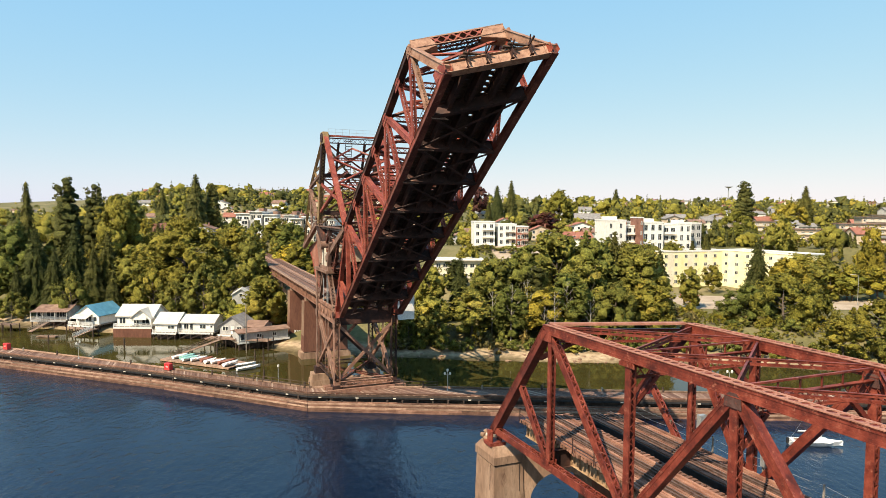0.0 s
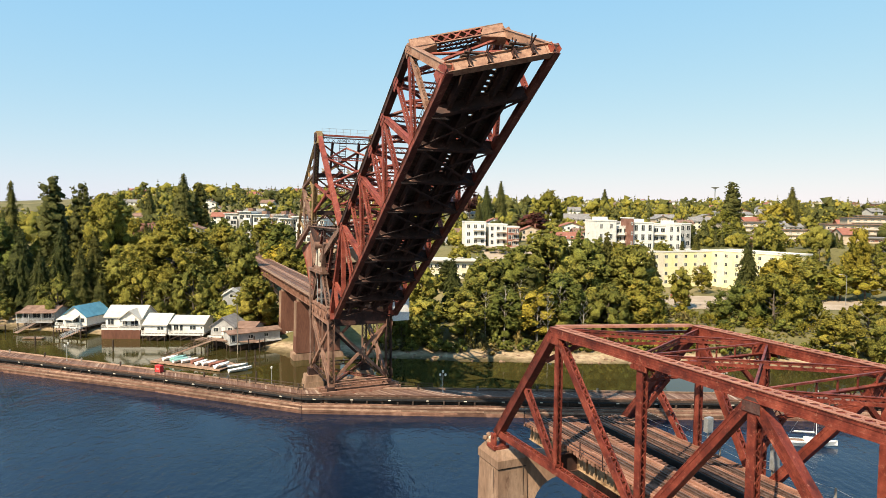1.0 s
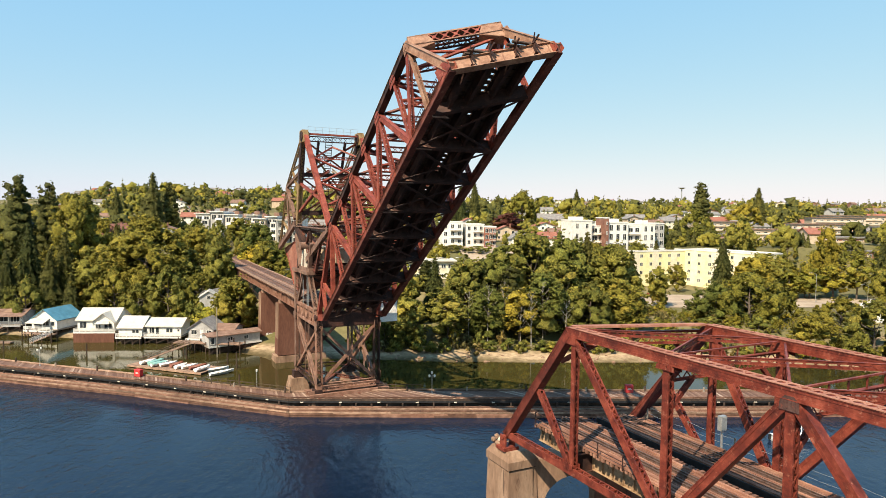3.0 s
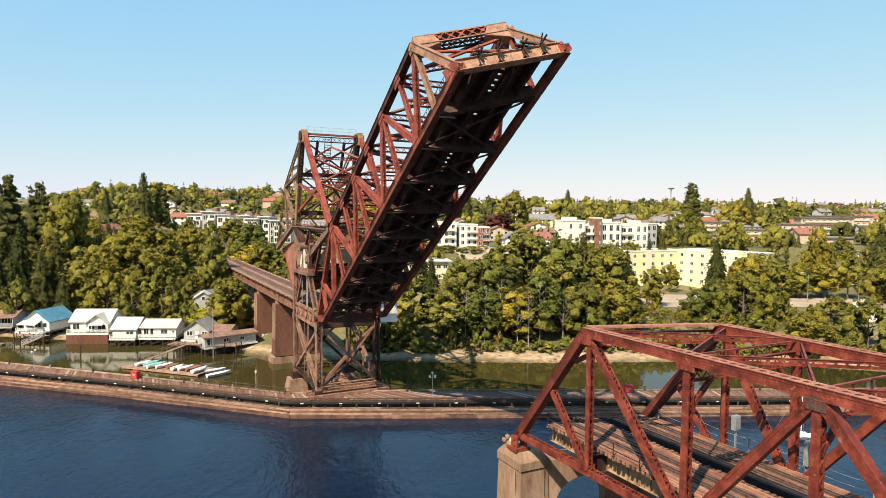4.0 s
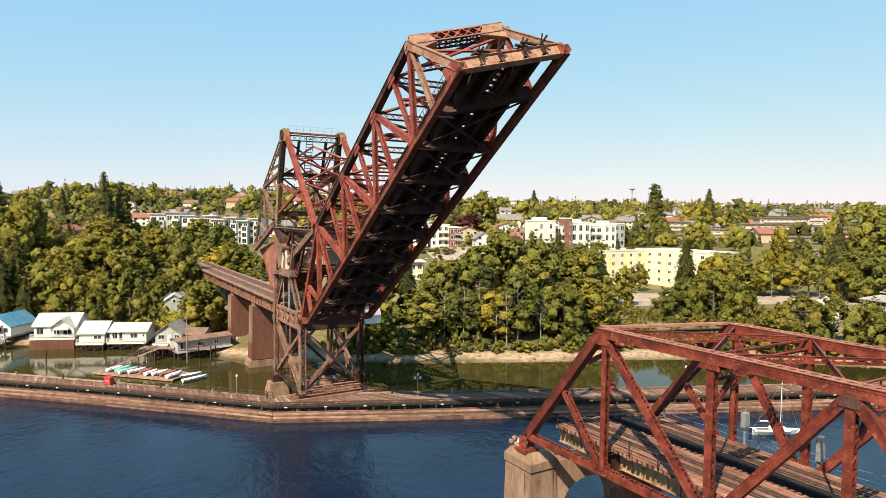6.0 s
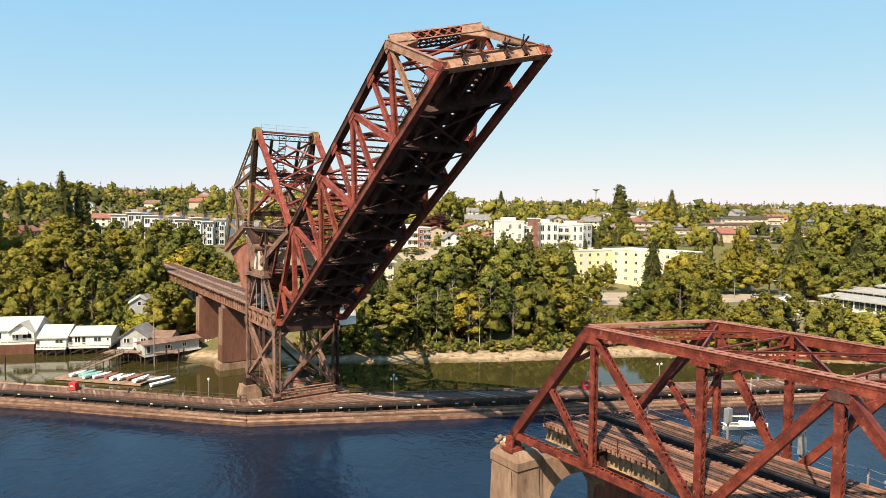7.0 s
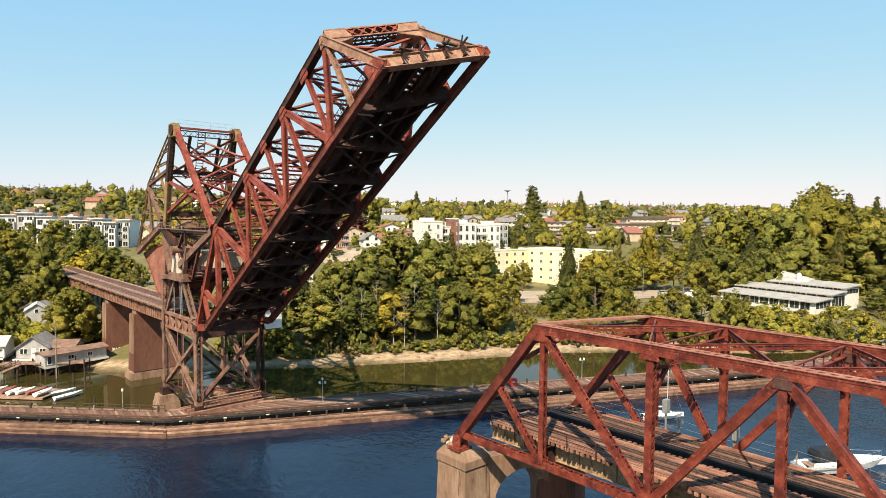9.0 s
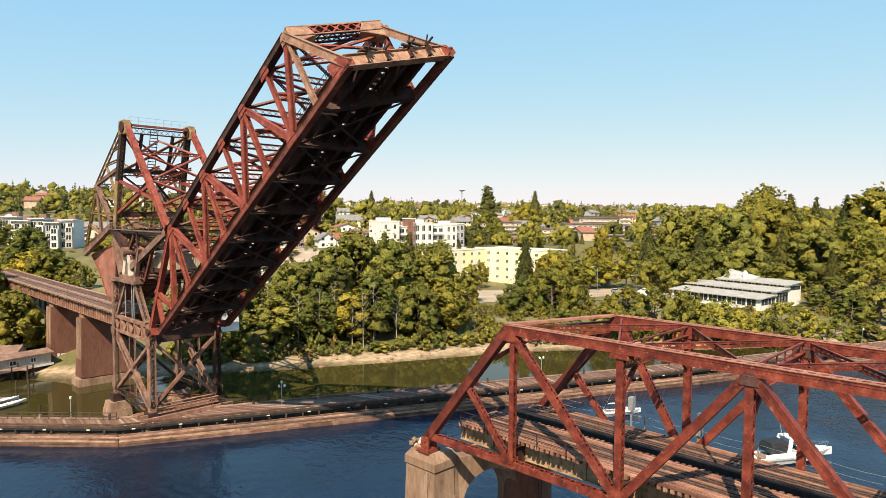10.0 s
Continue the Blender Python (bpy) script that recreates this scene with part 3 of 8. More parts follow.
    # cable rail along the far walkway
    for k in range(9):
        a = 44.0 - k * 4.4
        s = Shape().bar(W(a, 36.35, z), W(a, 36.35, z + 1.25), 0.1, 0.1, AX)
        part("rail_post", s, GREY_WOOD, b)
    for hgt in (0.6, 1.15):
        s = Shape()
        for k in range(8):
            for j in range(4):
                t0, t1 = j / 4, (j + 1) / 4
                a0, a1 = 44.0 - (k + t0) * 4.4, 44.0 - (k + t1) * 4.4
                s.rod(W(a0, 36.35, z + hgt - 0.5 * t0 * (1 - t0)), W(a1, 36.35, z + hgt - 0.5 * t1 * (1 - t1)), 0.012, n=4)
        part("hand_cable", s, STEEL_GREY, b)
    for k in range(5):
        a = 46.8 - k * 2.6
        part("rail_post", Shape().bar(W(a, 26.75, z), W(a, 26.75, z + 1.15), 0.06, 0.06, AX), BROWN, b)
    s = Shape()
    for hgt in (0.6, 1.12):
        s.bar(W(46.8, 26.75, z + hgt), W(46.8 - 4 * 2.6, 26.75, z + hgt), 0.045, 0.045, UX)
    part("hand_rail", s, BROWN, b)
    return b


bridge = fixed_span()


def signal_box(a, u, z, w, h):
    t = thing("equipment_cabinet", "grey metal railway equipment cabinet fixed beside the truss", "cabinet")
    s = Shape().bar(W(a, u, z), W(a, u, z + h), w, w * 0.6, UX)
    part("body", s, STEEL_GREY, t)
    part("door", Shape().bar(W(a - w * 0.32, u, z + 0.08), W(a - w * 0.32, u, z + h - 0.08), w * 0.86, 0.03, UX), STEEL_GREY, t)
    part("post", Shape().bar(W(a, u, 16.5), W(a, u, z), 0.12, 0.12, UX), STEEL_GREY, t)
    return t


signal_box(36.4, 36.4, 18.0, 0.6, 1.1)
signal_box(30.7, 36.4, 17.3, 0.55, 1.7)


def truss_pier(a, skew):
    """A tapered concrete column and a round caisson, coloured dark for its shade, joined by an arched wall, with
    weathered bearing caps.
    """
    p = thing("bridge_pier", "tall stained concrete pier with an arched opening under the truss", "pier")
    m = 26.55
    s = Shape()
    for z0, e0, z1, e1 in ((-3, 0.55, 0.5, 0.45), (0.5, 0.28, 12.3, 0.0)):
        s.prism([W(a + x * (1.75 + e0), m + y * (1.4 + e0), z0) for x, y in ((-1, -1), (1, -1), (1, 1), (-1, 1))],
                [W(a + x * (1.75 + e1), m + y * (1.4 + e1), z1) for x, y in ((-1, -1), (1, -1), (1, 1), (-1, 1))])
    col = part("column", s, CONCRETE, p)
    part("seam", Shape().bar(W(a - 1.0, m - 1.47, 4), W(a - 1.0, m - 1.415, 12.2), 0.07, 0.05, AX).bar(W(a - 1.82, m + 1.05, 4), W(a - 1.77, m + 1.05, 12.2), 0.05, 0.07, AX), DARK_WOOD, col)
    part("joint_line", Shape().bar(W(a, m, 12.3), W(a, m, 12.42), 3.4, 2.7, AX), DARK_WOOD, col)
    far = a + skew
    s = Shape()
    for z0, r0, z1, r1 in ((-3, 2.5, 11.4, 2.3), (11.4, 2.45, 12.3, 2.45)):
        s.rod(W(far, 36.2, z0), W(far, 36.2, z1), r0, r1, 28)
    # browner concrete than the near column: the shade is in the colour
    col = part("caisson", s, BROWN_CONCRETE, p, "round caisson column, coloured dark for its shade", smooth=False)
    lad = Shape()
    for e in (-0.22, 0.22):
        lad.rod(W(far - 2.5, 35.0 + e, 1), W(far - 2.35, 35.0 + e, 12.4), 0.035, n=6)
    for k in range(28):
        z = 1.2 + 0.4 * k
        lad.rod(W(far - 2.49 + 0.013 * z, 34.78, z), W(far - 2.49 + 0.013 * z, 35.22, z), 0.02, n=5)
    part("ladder", lad, BLACK, col)
    for ca, m in ((a, 26.55), (far, 36.2)):
        cap = Shape()
        lo = [W(ca + x * 1.85, m + y * 1.5, 12.42) for x, y in ((-1, -1), (1, -1), (1, 1), (-1, 1))]
        mi = [W(ca + x * 1.85, m + y * 1.5, 13.1) for x, y in ((-1, -1), (1, -1), (1, 1), (-1, 1))]
        hi = [W(ca + x * 1.35, m + y * 1.15, 13.75) for x, y in ((-1, -1), (1, -1), (1, 1), (-1, 1))]
        cap.prism(lo, mi).prism(mi, hi)
        part("cap", cap, CONCRETE, p, "chipped concrete bearing cap")
        # broken concrete round the bearing
        r = random.Random(int(m * 10))
        for k in range(11):
            c = W(ca + r.uniform(0.0, 1.7), m + r.uniform(-1.3, 0.3), r.uniform(13.3, 14.4))
            bmx = bmesh.new()
            bmesh.ops.create_icosphere(bmx, subdivisions=1, radius=r.uniform(0.2, 0.45))
            for v in bmx.verts:
                v.co = c + Vector((v.co.x * r.uniform(0.6, 1.2), v.co.y * r.uniform(0.6, 1.2), v.co.z * r.uniform(0.6, 1.2)))
            me = bpy.data.meshes.new("rubble")
            bmx.to_mesh(me)
            bmx.free()
            me.materials.append(CONCRETE if k % 3 else PALE_CONCRETE)
            o = new("rubble", me)
            o.parent = p
    s = Shape()
    n = 20
    c, r = 31.4, 2.75
    us = [27.9] + [c - r * math.cos(math.pi * k / n) for k in range(n + 1)] + [34.4]
    zs = [3.0] + [8.6 + r * math.sin(math.pi * k / n) for k in range(n + 1)] + [3.0]
    for k in range(n + 2):
        pts = [(us[k], zs[k] if k else 1.0), (us[k + 1], zs[k + 1] if k < n + 1 else 1.0), (us[k + 1], 12.9), (us[k], 12.9)]
        if k == 0 or k == n + 1:
            pts = [(us[k], 1.0), (us[k + 1], 1.0), (us[k + 1], 12.9), (us[k], 12.9)]
        off = [a + skew * (u - 26.55) / 9.65 for u, z in pts]
        s.prism([W(o - 1.2, u, z) for o, (u, z) in zip(off, pts)], [W(o + 1.2, u, z) for o, (u, z) in zip(off, pts)])
    part("arch", s, CONCRETE, p)
    return p


truss_pier(50.0, -3.1)
truss_pier(41.0 - 5 * PANEL, 0.0)


# ---- bascule leaf ----
HEEL = (106.1, 16.4)
CO, SI = math.cos(radians(35.2)), math.sin(radians(35.2))
DEPTH, SUB = 10.15, 6.25
LEAF_DIR = (AX * -CO + ZX * SI).normalized()
LEAF_UP = (AX * SI + ZX * CO).normalized()


def LV(s, u, n=0.0):
    """A place on the raised leaf: s along the lower chord from the heel, n towards the upper chord."""
    return W(HEEL[0], 0, HEEL[1]) + UX * u + LEAF_DIR * s + LEAF_UP * n


def leaf():
    b = thing("bascule_leaf", "raised dark rust-brown steel truss leaf of a railway drawbridge", "drawbridge")
    k = [SUB * i for i in range(9)]
    for u, tip, hip in ((NEAR, 55.3, 49.0), (FAR, 59.4, 53.0)):
        low = k[:8] + [hip, tip]
        up = k[2:8] + [hip]
        for i in range(9):
            box_beam(b, "lower_chord", LV(low[i], u), LV(low[i + 1], u), 0.6, 0.75, CHORD_RED, lip=0.1)
        for i in range(6):
            # near chord dark brown; far one redder, its colour holding the sun on it
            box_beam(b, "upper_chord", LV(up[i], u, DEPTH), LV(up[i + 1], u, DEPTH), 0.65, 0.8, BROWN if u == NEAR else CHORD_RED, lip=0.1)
            # the tan colour puts the sunlit edge of the chord into the plate
            part("chord_cover", Shape().bar(LV(up[i], u, DEPTH + 0.44), LV(up[i + 1], u, DEPTH + 0.44), 0.86, 0.03, UX), CHORD_TAN, b, "cover plate coloured tan for the sun on it")
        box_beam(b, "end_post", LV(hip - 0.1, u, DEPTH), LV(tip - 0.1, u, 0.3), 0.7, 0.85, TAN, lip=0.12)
        # heel strut
        box_beam(b, "heel_post", LV(k[2], u, DEPTH), LV(-3.0, u, 1.6), 0.55, 0.7, LEAF_RED)
        box_beam(b, "heel_arm", LV(0.3, u, 0.0), LV(-3.0, u, 1.6), 0.6, 1.0, LEAF_RED)
        # panel posts
        for i in range(3, 8):
            odd = i % 2 == 1
            laced(b, "post", LV(k[i], u, 0.3), LV(k[i], u, DEPTH - 0.3), 0.5, 0.36 if odd else 0.42, LEAF_RED)
        laced(b, "post", LV(hip, u, 0.3), LV(hip, u, DEPTH - 0.3), 0.5, 0.42, TAN if u == NEAR else LEAF_RED)
        laced(b, "post", LV(k[2], u, 0.3), LV(k[2], u, DEPTH - 0.3), 0.5, 0.5, LEAF_RED)
        # diagonals: heavy towards the tip, laced towards the heel
        for i in (2, 4, 6):
            box_beam(b, "diagonal", LV(k[i], u, DEPTH), LV(k[i + 1], u, 0.2), 0.5, 0.62, LEAF_RED, lip=0.07)
        for i in (4, 6):
            laced(b, "diagonal", LV(k[i], u, DEPTH), LV(k[i - 1], u, 0.2), 0.5, 0.55, LEAF_RED)
        laced(b, "diagonal", LV(hip, u, DEPTH), LV(k[7], u, 0.2), 0.5, 0.55, LEAF_RED)
        box_beam(b, "diagonal", LV(k[2], u, DEPTH), LV(k[1], u, 0.2), 0.5, 0.6, LEAF_RED)
        box_beam(b, "heel_brace", LV(2.5, u, 5.6), LV(k[1], u, 0.2), 0.4, 0.5, LEAF_RED)
        box_beam(b, "heel_brace", LV(2.5, u, 5.6), LV(1.6, u, 0.2), 0.4, 0.5, LEAF_RED)
        for i in range(2, 8):
            gusset(b, LV(k[i], u, DEPTH - 0.4), 1.9, 1.2, LEAF_RED, along=LEAF_DIR, gap=0.68)
            gusset(b, LV(k[i], u, 0.4), 1.9, 1.2, LEAF_RED, along=LEAF_DIR, gap=0.64)
        gusset(b, LV(hip, u, DEPTH - 0.3), 1.7, 1.3, TAN, along=LEAF_DIR, gap=0.72)
        gusset(b, LV(tip - 0.5, u, 0.5), 1.8, 1.3, LEAF_RED, along=LEAF_DIR, gap=0.74)
        # pin at the heel
        part("heel_pin", Shape().rod(LV(-3.0, u - 0.7, 1.6), LV(-3.0, u + 0.7, 1.6), 0.55, n=16), BROWN, b)
    # cross frames at each panel point: top strut, lattice sway frame, floor beam
    for i in range(1, 9):
        sn = k[i] if i < 8 else 49.0
        sf = k[i] if i < 8 else 53.0
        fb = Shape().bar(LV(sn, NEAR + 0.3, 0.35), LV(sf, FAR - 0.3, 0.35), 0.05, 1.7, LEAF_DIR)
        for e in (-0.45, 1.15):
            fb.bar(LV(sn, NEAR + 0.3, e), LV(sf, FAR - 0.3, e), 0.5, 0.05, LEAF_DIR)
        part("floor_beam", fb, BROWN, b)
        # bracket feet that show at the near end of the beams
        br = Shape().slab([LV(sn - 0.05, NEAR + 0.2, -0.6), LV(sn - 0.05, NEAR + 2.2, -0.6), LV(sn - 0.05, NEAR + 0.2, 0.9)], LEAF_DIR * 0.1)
        # pale steel draws the light on the bracket as colour
        part("beam_bracket", br, GREY_STEEL, b, "bracket at the beam end, coloured pale as if catching light")
        if i >= 2:
            web_strut(b, "top_strut", LV(sn, NEAR + 0.3, DEPTH - 0.2), LV(sf, FAR - 0.3, DEPTH - 0.2), 0.9, CHORD_RED, up=LEAF_UP)
            for e0, e1 in ((NEAR + 0.3, FAR - 0.3), (FAR - 0.3, NEAR + 0.3)):
                s0, s1 = (sn, sf) if e0 < e1 else (sf, sn)
                p, q = LV(s0, e0, DEPTH - 1.0), LV(s1, e1, DEPTH - 3.4)
                laced(b, "sway_brace", p, q, 0.22, 0.2, LEAF_RED, across=LEAF_DIR, double=False)
            web_strut(b, "sway_strut", LV(sn, NEAR + 0.3, DEPTH - 3.8), LV(sf, FAR - 0.3, DEPTH - 3.8), 0.7, LEAF_RED, up=LEAF_UP)
    # laterals, top and bottom
    for i in range(2, 8):
        n1, f1 = (k[i + 1], k[i + 1]) if i < 7 else (49.0, 53.0)
        for p, q in ((LV(k[i], NEAR + 0.3, DEPTH), LV(f1, FAR - 0.3, DEPTH)), (LV(k[i], FAR - 0.3, DEPTH - 0.2), LV(n1, NEAR + 0.3, DEPTH - 0.2))):
            laced(b, "top_lateral", p, q, 0.3, 0.2, CHORD_RED, across=LEAF_UP.cross(q - p), double=False)
    # underside framing takes the brown that has the shade mixed in
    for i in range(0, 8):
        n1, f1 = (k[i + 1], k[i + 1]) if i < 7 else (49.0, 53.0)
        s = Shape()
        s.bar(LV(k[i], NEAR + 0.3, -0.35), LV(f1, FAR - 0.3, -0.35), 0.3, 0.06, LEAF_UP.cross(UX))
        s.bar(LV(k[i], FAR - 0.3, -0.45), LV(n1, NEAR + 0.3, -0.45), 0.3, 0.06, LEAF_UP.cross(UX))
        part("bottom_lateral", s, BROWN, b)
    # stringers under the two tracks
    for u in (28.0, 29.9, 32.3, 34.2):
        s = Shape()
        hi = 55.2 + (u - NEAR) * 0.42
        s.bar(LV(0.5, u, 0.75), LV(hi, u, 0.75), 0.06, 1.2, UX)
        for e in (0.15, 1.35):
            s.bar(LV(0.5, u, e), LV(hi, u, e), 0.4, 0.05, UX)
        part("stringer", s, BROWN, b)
    for u in (28.95, 33.25):
        hi = 55.4 + (u - NEAR) * 0.42
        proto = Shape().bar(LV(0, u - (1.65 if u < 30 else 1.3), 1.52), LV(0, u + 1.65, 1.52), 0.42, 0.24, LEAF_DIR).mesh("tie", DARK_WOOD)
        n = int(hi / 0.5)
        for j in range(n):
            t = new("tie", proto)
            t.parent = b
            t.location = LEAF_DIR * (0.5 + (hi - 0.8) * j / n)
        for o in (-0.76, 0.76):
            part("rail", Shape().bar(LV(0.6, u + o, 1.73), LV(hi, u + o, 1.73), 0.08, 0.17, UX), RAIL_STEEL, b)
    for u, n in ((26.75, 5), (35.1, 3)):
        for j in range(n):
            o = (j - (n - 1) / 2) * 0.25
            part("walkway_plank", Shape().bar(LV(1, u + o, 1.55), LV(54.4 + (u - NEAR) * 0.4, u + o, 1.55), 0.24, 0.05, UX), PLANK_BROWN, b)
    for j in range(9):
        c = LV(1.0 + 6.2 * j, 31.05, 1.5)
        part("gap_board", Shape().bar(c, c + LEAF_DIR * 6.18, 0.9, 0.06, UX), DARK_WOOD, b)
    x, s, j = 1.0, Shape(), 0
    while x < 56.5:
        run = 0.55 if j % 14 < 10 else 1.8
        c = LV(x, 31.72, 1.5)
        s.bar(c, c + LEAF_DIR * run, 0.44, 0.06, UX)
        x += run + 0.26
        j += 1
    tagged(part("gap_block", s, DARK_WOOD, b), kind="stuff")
    # tip girder with stiffener ribs, rail ends and portal strut
    p, q = LV(55.0, NEAR - 0.1, 0.1), LV(59.1, FAR + 0.1, 0.1)
    d = (q - p).normalized()
    face = LEAF_UP.cross(d).normalized()
    s = Shape().bar(p + LEAF_UP * 0.45, q + LEAF_UP * 0.45, 0.12, 1.5, face)
    s.bar(p - LEAF_UP * 0.32, q - LEAF_UP * 0.32, 0.75, 0.08, face)
    s.bar(p + LEAF_UP * 1.2, q + LEAF_UP * 1.2, 0.6, 0.08, face)
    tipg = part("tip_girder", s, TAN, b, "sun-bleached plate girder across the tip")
    n = 7
    for j in range(n):
        c = p + d * ((q - p).length * (j + 0.5) / n)
        r = Shape().slab([c - LEAF_UP * 0.25 - face * 0.1, c - LEAF_UP * 0.25 + face * 0.5, c + LEAF_UP * 1.15 + face * 0.15, c + LEAF_UP * 1.15 - face * 0.1], d * 0.08)
        part("rib", r, RUSTY_TAN, tipg)
    for u in (28.0, 29.9, 32.3, 34.2):
        c = LV(55.6 + (u - NEAR) * 0.42, u, 1.4)
        s = Shape().bar(c - LEAF_DIR * 1.2, c + LEAF_DIR * 0.7, 0.14, 0.16, UX).bar(c - LEAF_DIR * 0.4 + LEAF_UP * 0.1, c + LEAF_DIR * 0.3 + LEAF_UP * 0.75, 0.1, 0.12, UX)
        part("rail_lock", s, BROWN, b)
    comb = random.Random(4)
    for u in (28.95, 33.25):
        s = Shape()
        for j in range(7):
            c = LV(55.3 + (u - NEAR) * 0.42 - 0.5 * j, u, 1.5 + 0.05 * (j % 2))
            s.bar(c - UX * comb.uniform(1.3, 1.9), c + UX * comb.uniform(1.2, 1.8), 0.26, 0.2, LEAF_DIR)
        part("end_plank", s, DARK_WOOD, b)
        s = Shape()
        for e in (-0.95, 0.95):
            c = LV(55.2 + (u + e - NEAR) * 0.42, u + e, 1.45)
            s.slab([c - LEAF_DIR * 0.2 + LEAF_UP * 0.3, c + LEAF_DIR * 0.1 + LEAF_UP * 0.3, c + LEAF_DIR * 0.55 - LEAF_UP * 1.45, c + LEAF_DIR * 0.42 - LEAF_UP * 1.45], UX * 0.09)
        part("end_bracket", s, BROWN, b)
    s = Shape()
    for c in (LV(54.4, NEAR - 0.36, 1.0), LV(58.6, FAR + 0.28, 1.0)):
        s.slab([c - LEAF_DIR * 1.6 + LEAF_UP * 1.0, c + LEAF_DIR * 0.2 + LEAF_UP * 0.6, c + LEAF_DIR * 1.0 - LEAF_UP * 0.5, c + LEAF_DIR * 0.6 - LEAF_UP * 1.2, c - LEAF_DIR * 1.4 - LEAF_UP * 1.2], UX * 0.08)
    part("corner_plate", s, LEAF_RED, b)
    p, q = LV(49.0, NEAR, DEPTH + 0.2), LV(53.0, FAR, DEPTH + 0.2)
    d = (q - p).normalized()
    face = LEAF_UP.cross(d).normalized()
    L = (q - p).length
    up, out = LEAF_UP, -face                     # out: towards the tip
    s = Shape().bar(p + up * 0.5, q + up * 0.5, 1.3, 0.06, out)
    for z in (0.42, -0.85):                      # flange angles of the laced end face
        s.bar(p + up * z + out * 0.62, q + up * z + out * 0.62, 0.08, 0.2, out)
    for e, w in ((p, d), (q, -d)):               # solid corner plates, widening into haunches
        s.slab([e + up * 0.5 + out * 0.6, e - up * 1.9 + out * 0.6, e - up * 1.45 + out * 0.6 + w * 1.3, e - up * 0.95 + out * 0.6 + w * 3.0, e + up * 0.5 + out * 0.6 + w * 2.3], out * 0.06)
        s.slab([e - up * 1.9 - out * 0.6, e - up * 1.9 + out * 0.64, e - up * 1.45 + out * 0.64 + w * 1.3, e - up * 1.45 - out * 0.6 + w * 1.3], -up * 0.05)
        s.slab([e - up * 1.45 - out * 0.6 + w * 1.3, e - up * 1.45 + out * 0.64 + w * 1.3, e - up * 0.95 + out * 0.64 + w * 3.0, e - up * 0.95 - out * 0.6 + w * 3.0], -up * 0.05)
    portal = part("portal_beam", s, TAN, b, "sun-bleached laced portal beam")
    lace, under = Shape(), Shape()
    n = 5
    for j in range(n):
        a0, a1 = p + d * (2.4 + (L - 4.8) * j / n), p + d * (2.4 + (L - 4.8) * (j + 1) / n)
        for z0, z1 in ((-0.8, 0.4), (0.4, -0.8)):
            v, w = a0 + up * z0 + out * 0.62, a1 + up * z1 + out * 0.62
            lace.bar(v, w, 0.15, 0.05, out.cross(w - v))
        m = (a0 + a1) / 2 - up * 0.2 + out * 0.64
        lace.rod(m - out * 0.02, m + out * 0.04, 0.24, n=10)
        for f0, f1 in ((-0.6, 0.6), (0.6, -0.6)):
            v, w = a0 - up * 0.92 + out * f0, a1 - up * 0.92 + out * f1
            under.bar(v, w, 0.13, 0.05, up.cross(w - v))
    for f in (-0.6, 0.6):
        under.bar(p - up * 0.92 + out * f, q - up * 0.92 + out * f, 0.22, 0.06, out)
    part("lacing", lace, LEAF_RED, portal)
    part("soffit_lacing", under, BROWN, portal)
    web_strut(b, "portal_strut", p - up * 0.2 - out * 0.6 + d * 0.4, q - up * 0.2 - out * 0.6 - d * 0.4, 1.3, BROWN, up=up, pitch=0.9)
    # inspection ladder rail along the near lower chord
    s = Shape()
    for j in range(16):
        c = LV(44.5 + j * 0.62, NEAR + 0.55, 1.5)
        s.bar(c, c + LEAF_UP * 1.2, 0.05, 0.05, UX)
    s.bar(LV(44.5, NEAR + 0.55, 2.7), LV(53.8, NEAR + 0.55, 2.7), 0.05, 0.05, UX)
    s.bar(LV(44.5, NEAR + 0.55, 2.1), LV(53.8, NEAR + 0.55, 2.1), 0.04, 0.04, UX)
    part("hand_rail", s, BROWN, b)
    return b


leaf()


# ---- bascule tower ----
FA, BA = 109.6, 124.3          # front and back legs


